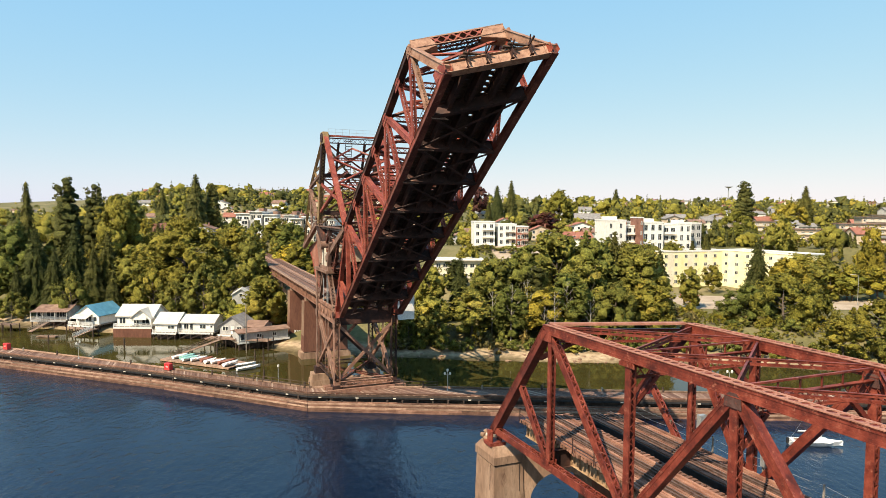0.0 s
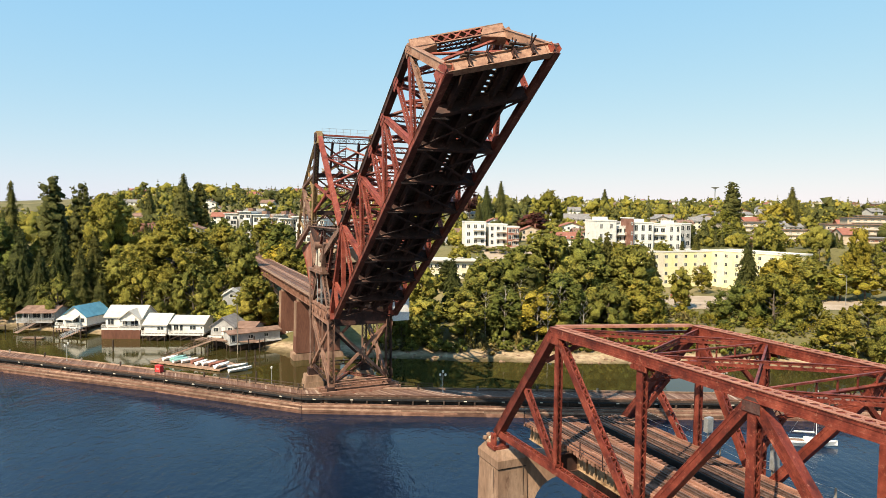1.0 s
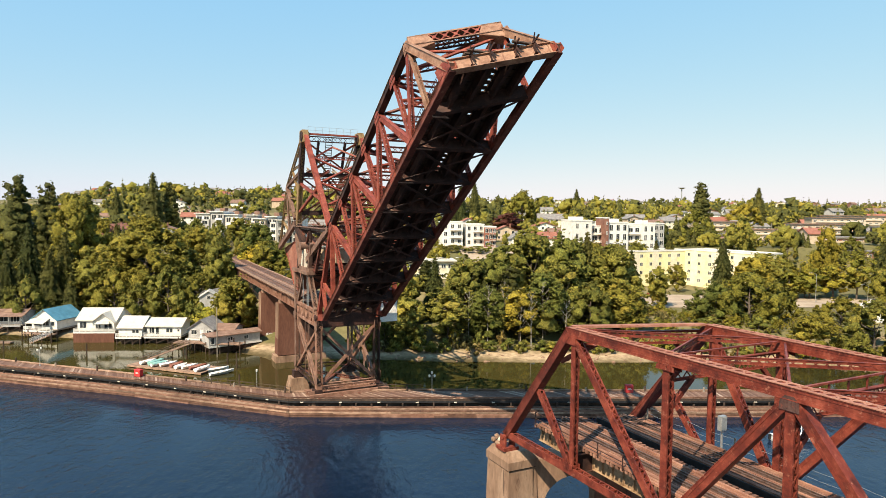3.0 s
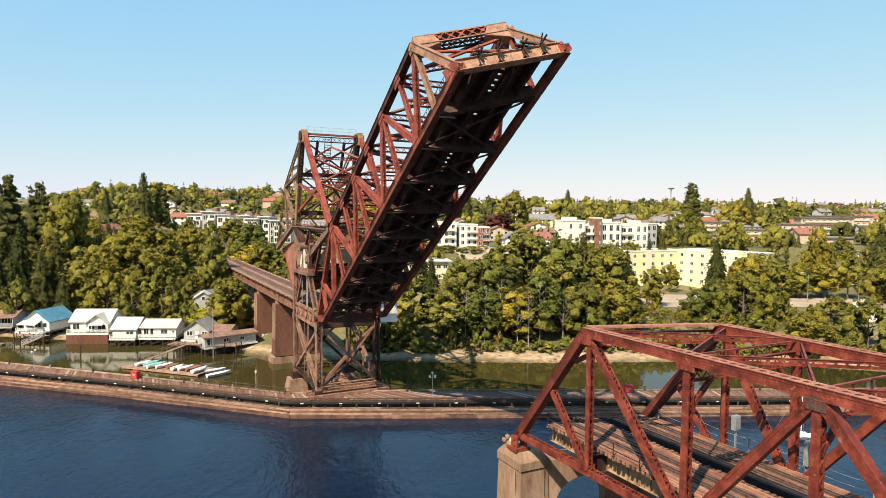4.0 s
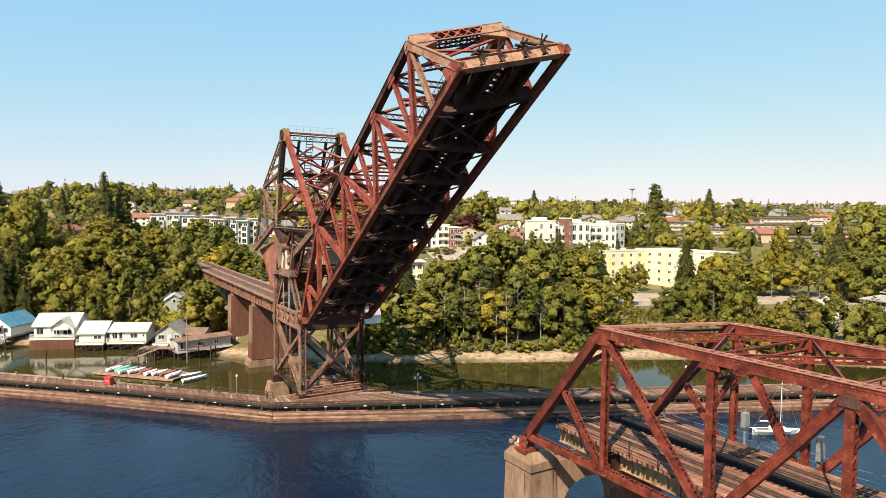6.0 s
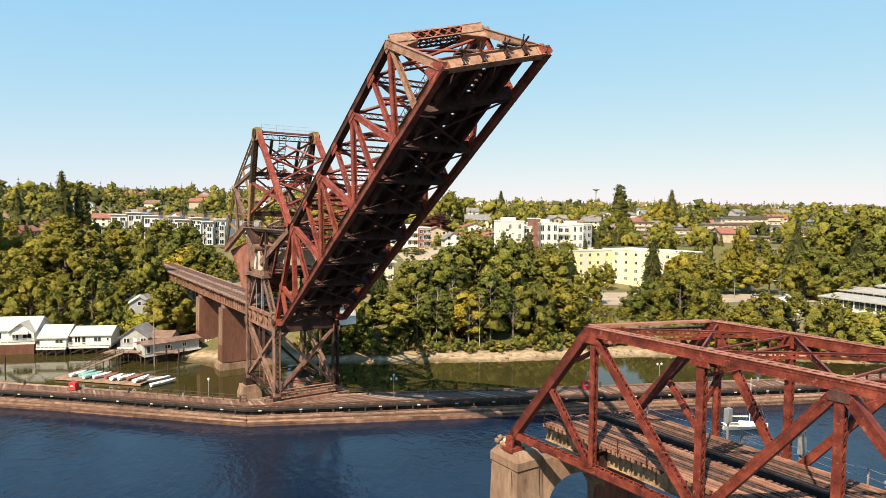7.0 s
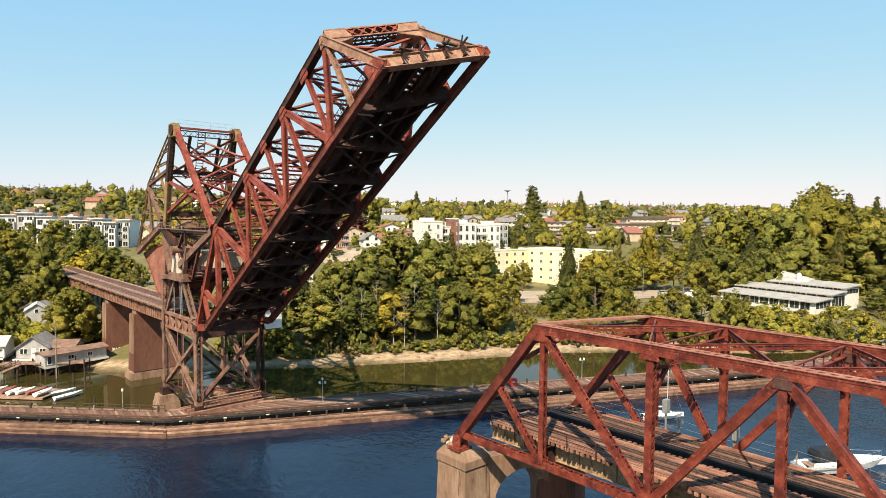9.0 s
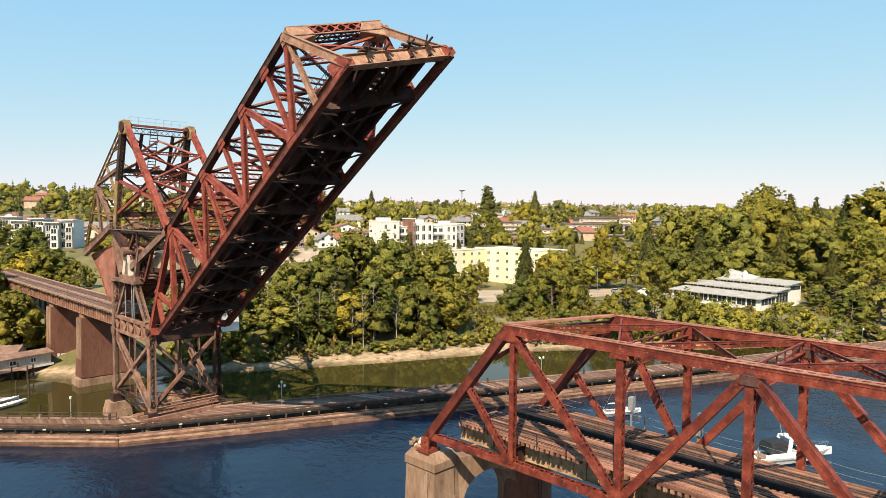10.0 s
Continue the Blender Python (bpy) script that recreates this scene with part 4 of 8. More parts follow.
def tower():
    b = thing("bascule_tower", "rusty riveted steel trestle tower that carries a drawbridge leaf", "tower")
    for u in (NEAR, FAR):
        # near leg coloured tan for sun, far leg brown for shade
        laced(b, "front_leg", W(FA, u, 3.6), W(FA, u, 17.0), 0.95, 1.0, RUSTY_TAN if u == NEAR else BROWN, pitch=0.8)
        laced(b, "back_leg", W(BA, u, 3.2), W(BA, u, 22.4), 0.85, 0.9, GREY_STEEL, pitch=0.75)
        # side bracing
        for z0, z1 in ((4.6, 14.0), (14.0, 4.6)):
            laced(b, "side_brace", W(FA + 0.4, u, z0), W(BA - 0.4, u, z1), 0.4, 0.42, RUSTY_TAN, double=False)
        web_strut(b, "base_strut", W(FA + 0.4, u, 4.4), W(BA - 0.4, u, 4.2), 0.9, BROWN)
        g = Shape()
        p, q = W(FA + 0.1, u, 15.6), W(BA, u, 15.6)
        for e in (-1, 1):
            g.bar(p + ZX * (e * 1.15), q + ZX * (e * 1.15), 0.55, 0.5, UX)
        n = 5
        for j in range(n + 1):
            a = FA + 0.1 + (BA - FA - 0.1) * j / n
            g.bar(W(a, u, 14.6), W(a, u, 16.6), 0.5, 0.55, UX)
        for j in range(n):
            a0, a1 = FA + 0.1 + (BA - FA) * j / n, FA + 0.1 + (BA - FA) * (j + 1) / n
            g.bar(W(a0, u, 16.5), W((a0 + a1) / 2, u, 14.7), 0.45, 0.28, UX).bar(W(a1, u, 16.5), W((a0 + a1) / 2, u, 14.7), 0.45, 0.28, UX)
        part("side_girder", g, RUSTY_TAN, b)
        # inclined upper legs and thin struts
        laced(b, "inclined_leg", W(FA + 1.2, u, 17.0), W(115.6, u, 23.4), 0.8, 0.7, GREY_STEEL)
        laced(b, "inclined_leg", W(BA - 1.0, u, 17.0), W(118.6, u, 23.4), 0.4, 0.4, GREY_STEEL, double=False)
        s = Shape()
        for a in (116.2, 117.0, 119.8):
            s.rod(W(a, u, 17.0), W(a, u, 22.8), 0.08, n=6)
        part("tie_rod", s, STEEL_GREY, b)
        # bearing platform for the counterweight trunnion
        s = Shape().bar(W(114.2, u, 23.0), W(BA + 0.6, u, 23.0), 1.6, 0.5, UX)
        s.bar(W(114.2, u, 23.6), W(121.0, u, 23.6), 0.9, 0.7, UX)
        part("bearing_platform", s, GREY_STEEL, b)
        s = Shape().bar(W(117.2, u, 23.9), W(117.2, u, 26.4), 0.7, 0.8, UX).bar(W(119.6, u, 23.9), W(118.4, u, 27.6), 0.7, 0.9, UX)
        s.bar(W(116.4, u, 23.9), W(118.2, u, 27.4), 0.65, 0.5, UX)
        part("trunnion_stand", s, PALE_CONCRETE, b, "pale painted cast trunnion stand")
        part("trunnion", Shape().rod(W(118.4, u - 0.9, 27.6), W(118.4, u + 0.9, 27.6), 0.75, n=18), GREY_STEEL, b)
        # masonry bearing shoes
        for a in (FA, BA):
            part("shoe", Shape().bar(W(a, u, 2.4), W(a, u, 3.7), 1.8, 1.8, AX), BROWN, b)
        # working platform with rails
        s = Shape().bar(W(104.4, u, 31.1), W(126.2, u, 31.1), 1.1, 0.12, UX).bar(W(104.4, u, 30.85), W(126.2, u, 30.85), 0.15, 0.45, UX)
        part("gallery", s, GREY_STEEL, b)
        s = Shape()
        for j in range(12):
            a = 104.8 + j * 1.92
            s.bar(W(a, u - 0.5, 31.1), W(a, u - 0.5, 32.2), 0.05, 0.05, AX)
        for z in (31.65, 32.2):
            s.bar(W(104.8, u - 0.5, z), W(126.0, u - 0.5, z), 0.05, 0.05, UX)
        part("gallery_rail", s, GREY_STEEL, b)
        for a, z in ((BA - 1.0, 23.2), (114.6, 23.2)):
            laced(b, "gallery_post", W(a, u, z), W(a - 0.4, u, 30.9), 0.35, 0.35, BROWN, double=False)
    # front face and back face bracing
    for a, zt in ((FA, 14.0), (BA, 14.0)):
        for z0, z1 in ((4.8, zt), (zt, 4.8)):
            # front bracing gets the sunlit tan, back bracing the shaded brown
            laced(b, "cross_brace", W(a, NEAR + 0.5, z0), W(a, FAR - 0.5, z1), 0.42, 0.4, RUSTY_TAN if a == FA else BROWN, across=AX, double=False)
        web_strut(b, "portal_girder", W(a, NEAR, 15.4), W(a, FAR, 15.4), 2.4, BROWN, pitch=1.8, width=0.5, bar=0.2)
        web_strut(b, "base_strut", W(a, NEAR + 0.4, 4.2), W(a, FAR - 0.4, 4.2), 0.8, RUSTY_TAN if a == FA else BROWN, width=0.5)
    part("head_girder", Shape().bar(W(FA, NEAR, 15.6), W(FA, FAR, 15.6), 0.5, 2.6, AX), BROWN, b)
    for a in (115.5, 119.0, BA):
        web_strut(b, "upper_strut", W(a, NEAR, 23.0), W(a, FAR, 23.0), 1.2, BROWN, width=0.4)
        web_strut(b, "gallery_strut", W(a, NEAR, 30.6), W(a, FAR, 30.6), 0.9, BROWN)
    for z0, z1 in ((17.2, 22.6), (22.6, 17.2)):
        laced(b, "cross_brace", W(BA, NEAR + 0.4, z0), W(BA, FAR - 0.4, z1), 0.35, 0.35, BROWN, across=AX, double=False)
    # base platform: crossed beams, grillage and planks under the front legs
    for a, z, w, h in ((FA - 1.5, 2.95, 0.5, 0.5), (FA - 0.5, 3.25, 0.35, 0.5), (FA + 1.2, 3.0, 0.5, 0.6), (FA + 2.6, 2.9, 0.4, 0.4)):
        part("base_beam", Shape().bar(W(a, NEAR - 1.9, z), W(a, FAR + 1.8, z), w, h, AX), RUSTY_TAN, b)
    for u in (NEAR - 0.5, NEAR + 0.5, 29.5, 32.5, FAR - 0.5, FAR + 0.5):
        part("grillage_beam", Shape().bar(W(FA - 2.2, u, 2.62), W(FA + 3.2, u, 2.62), 0.3, 0.35, UX), CHORD_RED, b)
    web_strut(b, "base_truss", W(FA - 1.1, NEAR + 0.4, 4.0), W(FA - 1.1, FAR - 0.4, 4.0), 0.9, RUSTY_TAN, pitch=0.7, width=0.35)
    web_strut(b, "base_lateral", W(FA + 0.6, NEAR + 0.5, 4.0), W(BA - 0.6, FAR - 0.5, 4.0), 0.5, CHORD_RED, width=0.3)
    web_strut(b, "base_lateral", W(FA + 0.6, FAR - 0.5, 3.9), W(BA - 0.6, NEAR + 0.5, 3.9), 0.5, CHORD_RED, width=0.3)
    for u in (NEAR, FAR):
        mid_a = (FA + BA) / 2
        # broad lattice diagonals and slim hangers of the side frames
        web_strut(b, "side_lattice", W(BA - 0.6, u - 0.1, 13.6), W(mid_a + 0.6, u - 0.1, 9.0), 1.3, GREY_STEEL, pitch=1.0, width=0.3, bar=0.12)
        web_strut(b, "side_lattice", W(mid_a - 0.4, u - 0.1, 8.6), W(FA + 1.2, u - 0.1, 4.6), 1.3, GREY_STEEL, pitch=1.0, width=0.3, bar=0.12)
        for a in (mid_a - 1.2, mid_a - 0.6, mid_a + 1.5):
            part("hanger", Shape().rod(W(a, u, 4.4), W(a, u, 14.4), 0.07, n=6), GREY_STEEL, b)
        gusset(b, W(mid_a, u, 9.3), 1.6, 1.3, GREY_STEEL, gap=0.5)
        for a in (FA, BA):
            gusset(b, W(a, u, 5.2), 1.7, 1.6, GREY_STEEL, gap=1.02)
            gusset(b, W(a, u, 14.2), 1.7, 1.4, GREY_STEEL, gap=1.02)
        # upper machinery frame
        web_strut(b, "upper_lattice", W(BA - 0.5, u + 0.1, 17.2), W(120.4, u + 0.1, 22.6), 0.8, GREY_STEEL, pitch=0.7, width=0.3)
        web_strut(b, "upper_lattice", W(112.0, u + 0.3, 24.2), W(BA, u + 0.3, 24.2), 1.1, CHORD_RED, pitch=0.9, width=0.35)
        web_strut(b, "upper_lattice", W(107.5, u + 0.5, 29.6), W(BA, u + 0.5, 29.6), 1.2, BROWN, pitch=1.0, width=0.4, bar=0.1)
        for a0, z0, a1, z1 in ((121.5, 24.0, 116.0, 30.4), (115.2, 24.0, 121.0, 30.4), (112.0, 23.4, 108.4, 29.4)):
            laced(b, "frame_brace", W(a0, u + 0.2, z0), W(a1, u + 0.2, z1), 0.36, 0.36, CHORD_RED if u == NEAR else BROWN, double=False)
        box_beam(b, "pinion_bracket", W(120.6, u - 0.2, 24.0), W(123.6, u - 0.2, 29.6), 0.6, 0.9, GREY_STEEL)
        box_beam(b, "pinion_bracket", W(114.6, u - 0.2, 24.0), W(113.0, u - 0.2, 28.4), 0.5, 0.6, GREY_STEEL)
        for a, z, r in ((114.2, 25.4, 1.1), (112.2, 26.6, 0.6), (121.0, 26.0, 0.8)):
            g = Shape().rod(W(a, u + 0.5, z), W(a, u + 0.85, z), r, n=24).rod(W(a, u + 0.3, z), W(a, u + 1.2, z), r * 0.25, n=12)
            for t in range(24):
                f = 2 * math.pi * t / 24
                c = W(a + (r + 0.05) * math.cos(f), u + 0.68, z + (r + 0.05) * math.sin(f))
                g.bar(c - UX * 0.17, c + UX * 0.17, 0.12, 0.12)
            part("gear", g, BROWN, b, "dark toothed gear wheel")
    for z0, z1, a in ((24.0, 30.4, 114.0), (24.0, 30.4, 121.5)):
        for u0, u1 in ((NEAR + 0.4, FAR - 0.4), (FAR - 0.4, NEAR + 0.4)):
            laced(b, "cross_brace", W(a, u0, z0), W(a, u1, z1), 0.34, 0.34, BROWN, across=AX, double=False)
    s = Shape()
    for k in range(9):
        a = 112.0 + 1.5 * k
        s.bar(W(a, NEAR + 0.3, 23.55), W(a, FAR - 0.3, 23.55), 0.22, 0.35, AX)
    part("floor_joist", s, BROWN, b)
    part("machine_floor", Shape().bar(W(112.0, 31.1, 23.78), W(124.4, 31.1, 23.78), FAR - NEAR - 1.4, 0.07, UX), PLANK_BROWN, b)
    part("motor_drum", Shape().rod(W(116.4, 29.2, 25.0), W(116.4, 33.2, 25.0), 0.9, n=20), BROWN, b)
    part("gear_case", Shape().bar(W(119.4, 28.6, 25.0), W(119.4, 33.4, 25.0), 1.6, 1.9, AX), CHORD_RED, b)
    return b


tower()


def side_board():
    t = thing("side_board", "plain white board fixed beside the drawbridge tower", "board")
    part("board", Shape().bar(W(FA + 0.3, 38.75, 14.4), W(FA + 0.3, 38.75, 19.4), 3.2, 0.18, UX), WHITE, t)
    for z in (15.2, 17.8):
        part("bracket", Shape().bar(W(FA + 0.45, FAR - 0.4, z), W(FA + 0.45, 40.2, z), 0.14, 0.14, AX), BROWN, t)
    for u in (37.6, 39.9):
        part("batten", Shape().bar(W(FA + 0.42, u, 14.5), W(FA + 0.42, u, 19.3), 0.12, 0.06, UX), BROWN, t)


side_board()


def machinery_house():
    m = thing("machinery_house", "pale corrugated machinery house between the bascule trusses", "machine house")
    s = Shape().bar(W(109.8, NEAR + 1.4, 26.6), W(109.8, FAR - 1.4, 26.6), 7.4, 2.3, AX)
    part("body", s, BEIGE_WALL, m)
    s = Shape()
    for k in range(24):
        a = 106.3 + k * 0.3
        s.bar(W(a, NEAR + 1.36, 25.5), W(a, NEAR + 1.36, 27.4), 0.12, 0.06, AX)
    for k in range(22):
        u = NEAR + 1.6 + k * 0.34
        s.bar(W(106.08, u, 25.5), W(106.08, u, 27.4), 0.06, 0.12, AX)
    part("cladding", s, BEIGE_WALL, m)
    s = Shape().bar(W(109.8, NEAR + 1.1, 27.85), W(109.8, FAR - 1.1, 27.85), 8.0, 0.14, AX)
    part("roof", s, PALE_CONCRETE, m)
    s = Shape()
    for u in (NEAR + 1.2, FAR - 1.2):
        s.bar(W(104.8, u, 25.2), W(124.0, u, 25.2), 0.4, 0.6, UX)
    part("support_beam", s, BROWN, m)


machinery_house()


def counterweight():
    b = thing("counterweight_frame", "rusty braced steel frame with a hanging concrete counterweight", "counterweight")
    top, knee, tail = (119.3, 47.3), (132.0, 38.6), (139.0, 26.3)
    for u in (NEAR, FAR):
        far = u == FAR
        box_beam(b, "link", W(117.6, u, 47.2), W(103.2, u, 31.9), 0.6, 0.75, LEAF_RED, lip=0.1)
        laced(b, "mast", W(top[0], u, top[1]), W(121.6, u, 39.0), 0.8, 1.0, BROWN)
        laced(b, "mast", W(121.6, u, 39.0), W(123.0, u, 31.4), 0.8, 1.1, OLIVE_STEEL)
        box_beam(b, "mast_strut", W(top[0], u, top[1]), W(123.6, u, 31.4), 0.3, 0.4, OLIVE_STEEL)
        web_strut(b, "back_chord", W(top[0] + 0.6, u, top[1]), W(knee[0], u, knee[1]), 0.9, OLIVE_STEEL, up=AX, pitch=1.5, bar=0.12)
        web_strut(b, "back_chord", W(knee[0], u, knee[1]), W(tail[0], u, tail[1]), 0.9, OLIVE_STEEL, up=AX, pitch=1.5, bar=0.12)
        box_beam(b, "knee_strut", W(knee[0], u, knee[1]), W(125.6, u, 32.4), 0.5, 0.6, GREY_STEEL)
        box_beam(b, "knee_strut", W(knee[0], u, knee[1]), W(121.4, u, 41.0), 0.45, 0.5, GREY_STEEL)
        laced(b, "knee_post", W(knee[0] - 0.3, u, knee[1] - 1.5), W(130.2, u, 30.0), 0.4, 0.6, GREY_STEEL, double=False)
        box_beam(b, "tail_arm", W(tail[0], u, tail[1]), W(125.2, u, 31.6), 0.6, 0.9, GREY_STEEL)
        box_beam(b, "tail_arm", W(125.2, u, 31.6), W(118.4, u, 27.6), 0.7, 1.1, BROWN)
        box_beam(b, "mast_foot", W(123.0, u, 31.4), W(118.4, u, 27.6), 0.7, 1.0, BROWN)
        for (a0, z0), (a1, z1) in (((120.3, 44.6), (124.2, 43.9)), ((120.9, 42.4), (127.4, 41.7)), ((121.5, 40.0), (130.6, 39.5)), ((122.2, 36.2), (132.9, 36.6)), ((122.8, 33.4), (134.4, 33.8)), ((127.4, 41.7), (122.2, 36.2)), ((130.4, 30.0), (135.6, 31.6))):
            web_strut(b, "panel_strut", W(a0, u, z0), W(a1, u, z1), 0.4, OLIVE_STEEL if not far else CHORD_RED, pitch=0.7)
        laced(b, "inner_brace", W(121.6, u, 39.0), W(106.5, u, 35.6), 0.35, 0.4, LEAF_RED, double=False)
        laced(b, "inner_brace", W(122.6, u, 33.6), W(108.8, u, 38.2), 0.35, 0.4, LEAF_RED, double=False)
        laced(b, "operating_strut", W(103.4, u, 31.2), W(118.2, u, 24.6), 0.6, 0.9, GREY_STEEL if not far else BROWN, pitch=0.8)
        part("top_pin", Shape().rod(W(118.4, u - 0.7, 47.3), W(118.4, u + 0.7, 47.3), 0.85, n=16), BROWN, b)
        part("top_cap", Shape().slab([W(117.0, u - 0.5, 46.2), W(120.3, u - 0.5, 46.2), W(120.0, u - 0.5, 48.3), W(117.8, u - 0.5, 48.4)], UX * 1.0), OLIVE_STEEL, b)
    # cross frames
    for a, z, dep, mat in ((118.6, 46.9, 1.0, CHORD_RED), (121.4, 40.2, 0.8, CHORD_RED), (122.9, 33.0, 0.9, CHORD_RED), (132.0, 38.4, 0.8, OLIVE_STEEL), (113.9, 43.2, 0.5, LEAF_RED), (109.6, 38.7, 0.6, LEAF_RED), (106.0, 34.9, 0.6, LEAF_RED)):
        web_strut(b, "cross_strut", W(a, NEAR + 0.3, z), W(a, FAR - 0.3, z), dep, mat)
    part("top_beam", Shape().bar(W(118.2, NEAR + 0.4, 47.7), W(118.2, FAR - 0.4, 47.7), 0.7, 0.3, AX), LEAF_RED, b)
    for (a0, z0), (a1, z1), mat in (((119.2, 46.6), (121.4, 40.4), LEAF_RED), ((121.4, 40.0), (122.9, 33.2), CHORD_RED), ((113.9, 43.2), (109.6, 38.7), LEAF_RED), ((109.6, 38.7), (106.0, 34.9), LEAF_RED), ((120.5, 46.5), (131.6, 39.0), OLIVE_STEEL), ((132.2, 38.0), (137.6, 28.5), OLIVE_STEEL)):
        for u0, u1 in ((NEAR + 0.3, FAR - 0.3), (FAR - 0.3, NEAR + 0.3)):
            p, q = W(a0, u0, z0), W(a1, u1, z1)
            laced(b, "cross_brace", p, q, 0.24, 0.22, mat, across=(q - p).cross(UX), double=False)
    for a, z, h in ((121.3, 40.6, 0.7), (122.8, 33.6, 0.8)):
        box_beam(b, "frame_beam", W(a, NEAR + 0.3, z), W(a, FAR - 0.3, z), 0.5, h, BROWN, across=AX)
    for u in (28.6, 33.6):
        web_strut(b, "inner_lattice", W(118.9, u, 46.6), W(121.5, u, 40.4), 0.7, BROWN, up=AX, pitch=0.8)
        web_strut(b, "inner_lattice", W(121.5, u, 40.2), W(127.4, u, 42.0), 0.6, OLIVE_STEEL, pitch=0.8)
        web_strut(b, "inner_lattice", W(121.6, u, 39.8), W(112.2, u, 40.9), 0.4, LEAF_RED, pitch=0.7)
    for u0, u1 in ((NEAR + 0.3, 31.1), (FAR - 0.3, 31.1)):
        laced(b, "cross_brace", W(122.7, u0, 34.0), W(121.6, u1, 39.8), 0.26, 0.26, BROWN, across=AX, double=False)
        laced(b, "cross_brace", W(113.9, u0, 43.0), W(118.6, u1, 45.6), 0.22, 0.22, LEAF_RED, across=AX, double=False)
    # ladder and top rail
    s = Shape()
    for e in (30.0, 31.2):
        s.bar(W(118.9, e, 47.4), W(122.6, e, 33.4), 0.08, 0.1, UX)
    for j in range(30):
        t = j / 30
        s.bar(W(118.9 + 3.7 * t, 30.0, 47.4 - 14.0 * t), W(118.9 + 3.7 * t, 31.2, 47.4 - 14.0 * t), 0.06, 0.12, AX)
    part("ladder", s, BROWN, b)
    s = Shape()
    for j in range(8):
        u = NEAR + 0.6 + (FAR - NEAR - 1.2) * j / 7
        s.bar(W(118.2, u, 47.8), W(118.2, u, 49.0), 0.04, 0.04, AX)
    for z in (48.4, 49.0):
        s.bar(W(118.2, NEAR + 0.6, z), W(118.2, FAR - 0.6, z), 0.035, 0.035, AX)
    part("top_rail", s, STEEL_GREY, b)
    # counterweight block
    outline = [(138.6, 26.0), (127.4, 28.4), (123.6, 22.6), (127.6, 18.6), (131.2, 19.6), (135.2, 23.8)]
    s = Shape().slab([W(a, NEAR + 1.0, z) for a, z in outline], UX * (FAR - NEAR - 2.0))
    part("weight_block", s, surface("rusty_block", (0.19, 0.07, 0.045), (0.28, 0.11, 0.075), (0.36, 0.17, 0.12), 0.4, 3, 0.9, 0.4, stain=(0.13, 0.05, 0.035)), b, "rust-streaked concrete block")
    s = Shape()
    for k in range(6):
        (a0, z0), (a1, z1) = outline[k], outline[(k + 1) % 6]
        s.bar(W(a0, NEAR + 0.97, z0), W(a1, NEAR + 0.97, z1), 0.14, 0.3, UX)
    part("block_edge", s, LEAF_RED, b)
    return b


counterweight()


# ---- bascule piers and approach viaduct ----
def block(a0, a1, u0, u1, z0, z1, batter=0.0, s=None):
    s = s or Shape()
    return s.prism([W(a0 - batter, u0 - batter, z0), W(a1 + batter, u0 - batter, z0), W(a1 + batter, u1 + batter, z0), W(a0 - batter, u1 + batter, z0)],
                   [W(a0, u0, z1), W(a1, u0, z1), W(a1, u1, z1), W(a0, u1, z1)])


def tower_pier(a):
    p = thing("tower_pier", "low stained concrete pedestal under the drawbridge tower", "pier")
    for u in (NEAR, FAR):
        s = block(a - 1.7, a + 1.7, u - 1.7, u + 1.7, -3, 1.2, 0.4)
        block(a - 1.45, a + 1.45, u - 1.45, u + 1.45, 1.2, 2.42, 0.15, s)
        part("pedestal", s, CONCRETE, p)
    part("wall", block(a - 0.8, a + 0.8, NEAR + 1.4, FAR - 1.4, -3, 1.0), CONCRETE, p)


tower_pier(FA)
tower_pier(BA)


def wall_pier(a, u0, u1, thick, ztop, foot):
    p = thing("viaduct_pier", "broad brown-stained concrete wall pier of the railway viaduct", "pier", "viaduct piers")
    part("shaft", block(a, a + thick, u0, u1, foot, ztop, 0.35), BROWN_CONCRETE, p)
    # a paler slab over the end face paints in the sun on it
    s = block(a + 0.15, a + thick - 0.15, u0 - 0.16, u0, foot - 0.1, ztop - 0.1, 0.12)
    part("nose", s, CONCRETE, p, "end face coloured paler for the sun on it")
    s = block(a - 0.6, a + thick + 0.6, u0 - 0.9, u1 + 0.9, -3, foot - 0.2, 0.3)
    part("footing", s, CONCRETE, p)
    if a > 160:
        marks = Shape()
        for k, (du, dz, w, h) in enumerate(((1.2, 0.5, 0.5, 1.0), (1.8, 0.7, 0.35, 0.7), (2.4, 0.5, 0.6, 0.9), (3.1, 0.6, 0.4, 0.8), (3.7, 0.5, 0.5, 1.0), (4.4, 0.7, 0.35, 0.6))):
            q = W(a - 0.37 + 0.02 * dz, u0 + du, foot + dz)
            marks.bar(q, q + ZX * h, w, 0.03, UX)
        part("painted_marks", marks, TRIM_WHITE, p, "white painted marks low on the face")
    part("seat", block(a + 0.3, a + thick - 0.3, u0 + 0.4, u1 - 0.4, ztop, ztop + 0.6), CONCRETE, p)


wall_pier(147.2, 27.4, 37.0, 3.0, 13.2, 1.6)
wall_pier(168.4, 27.6, 37.4, 3.0, 13.1, 1.4)


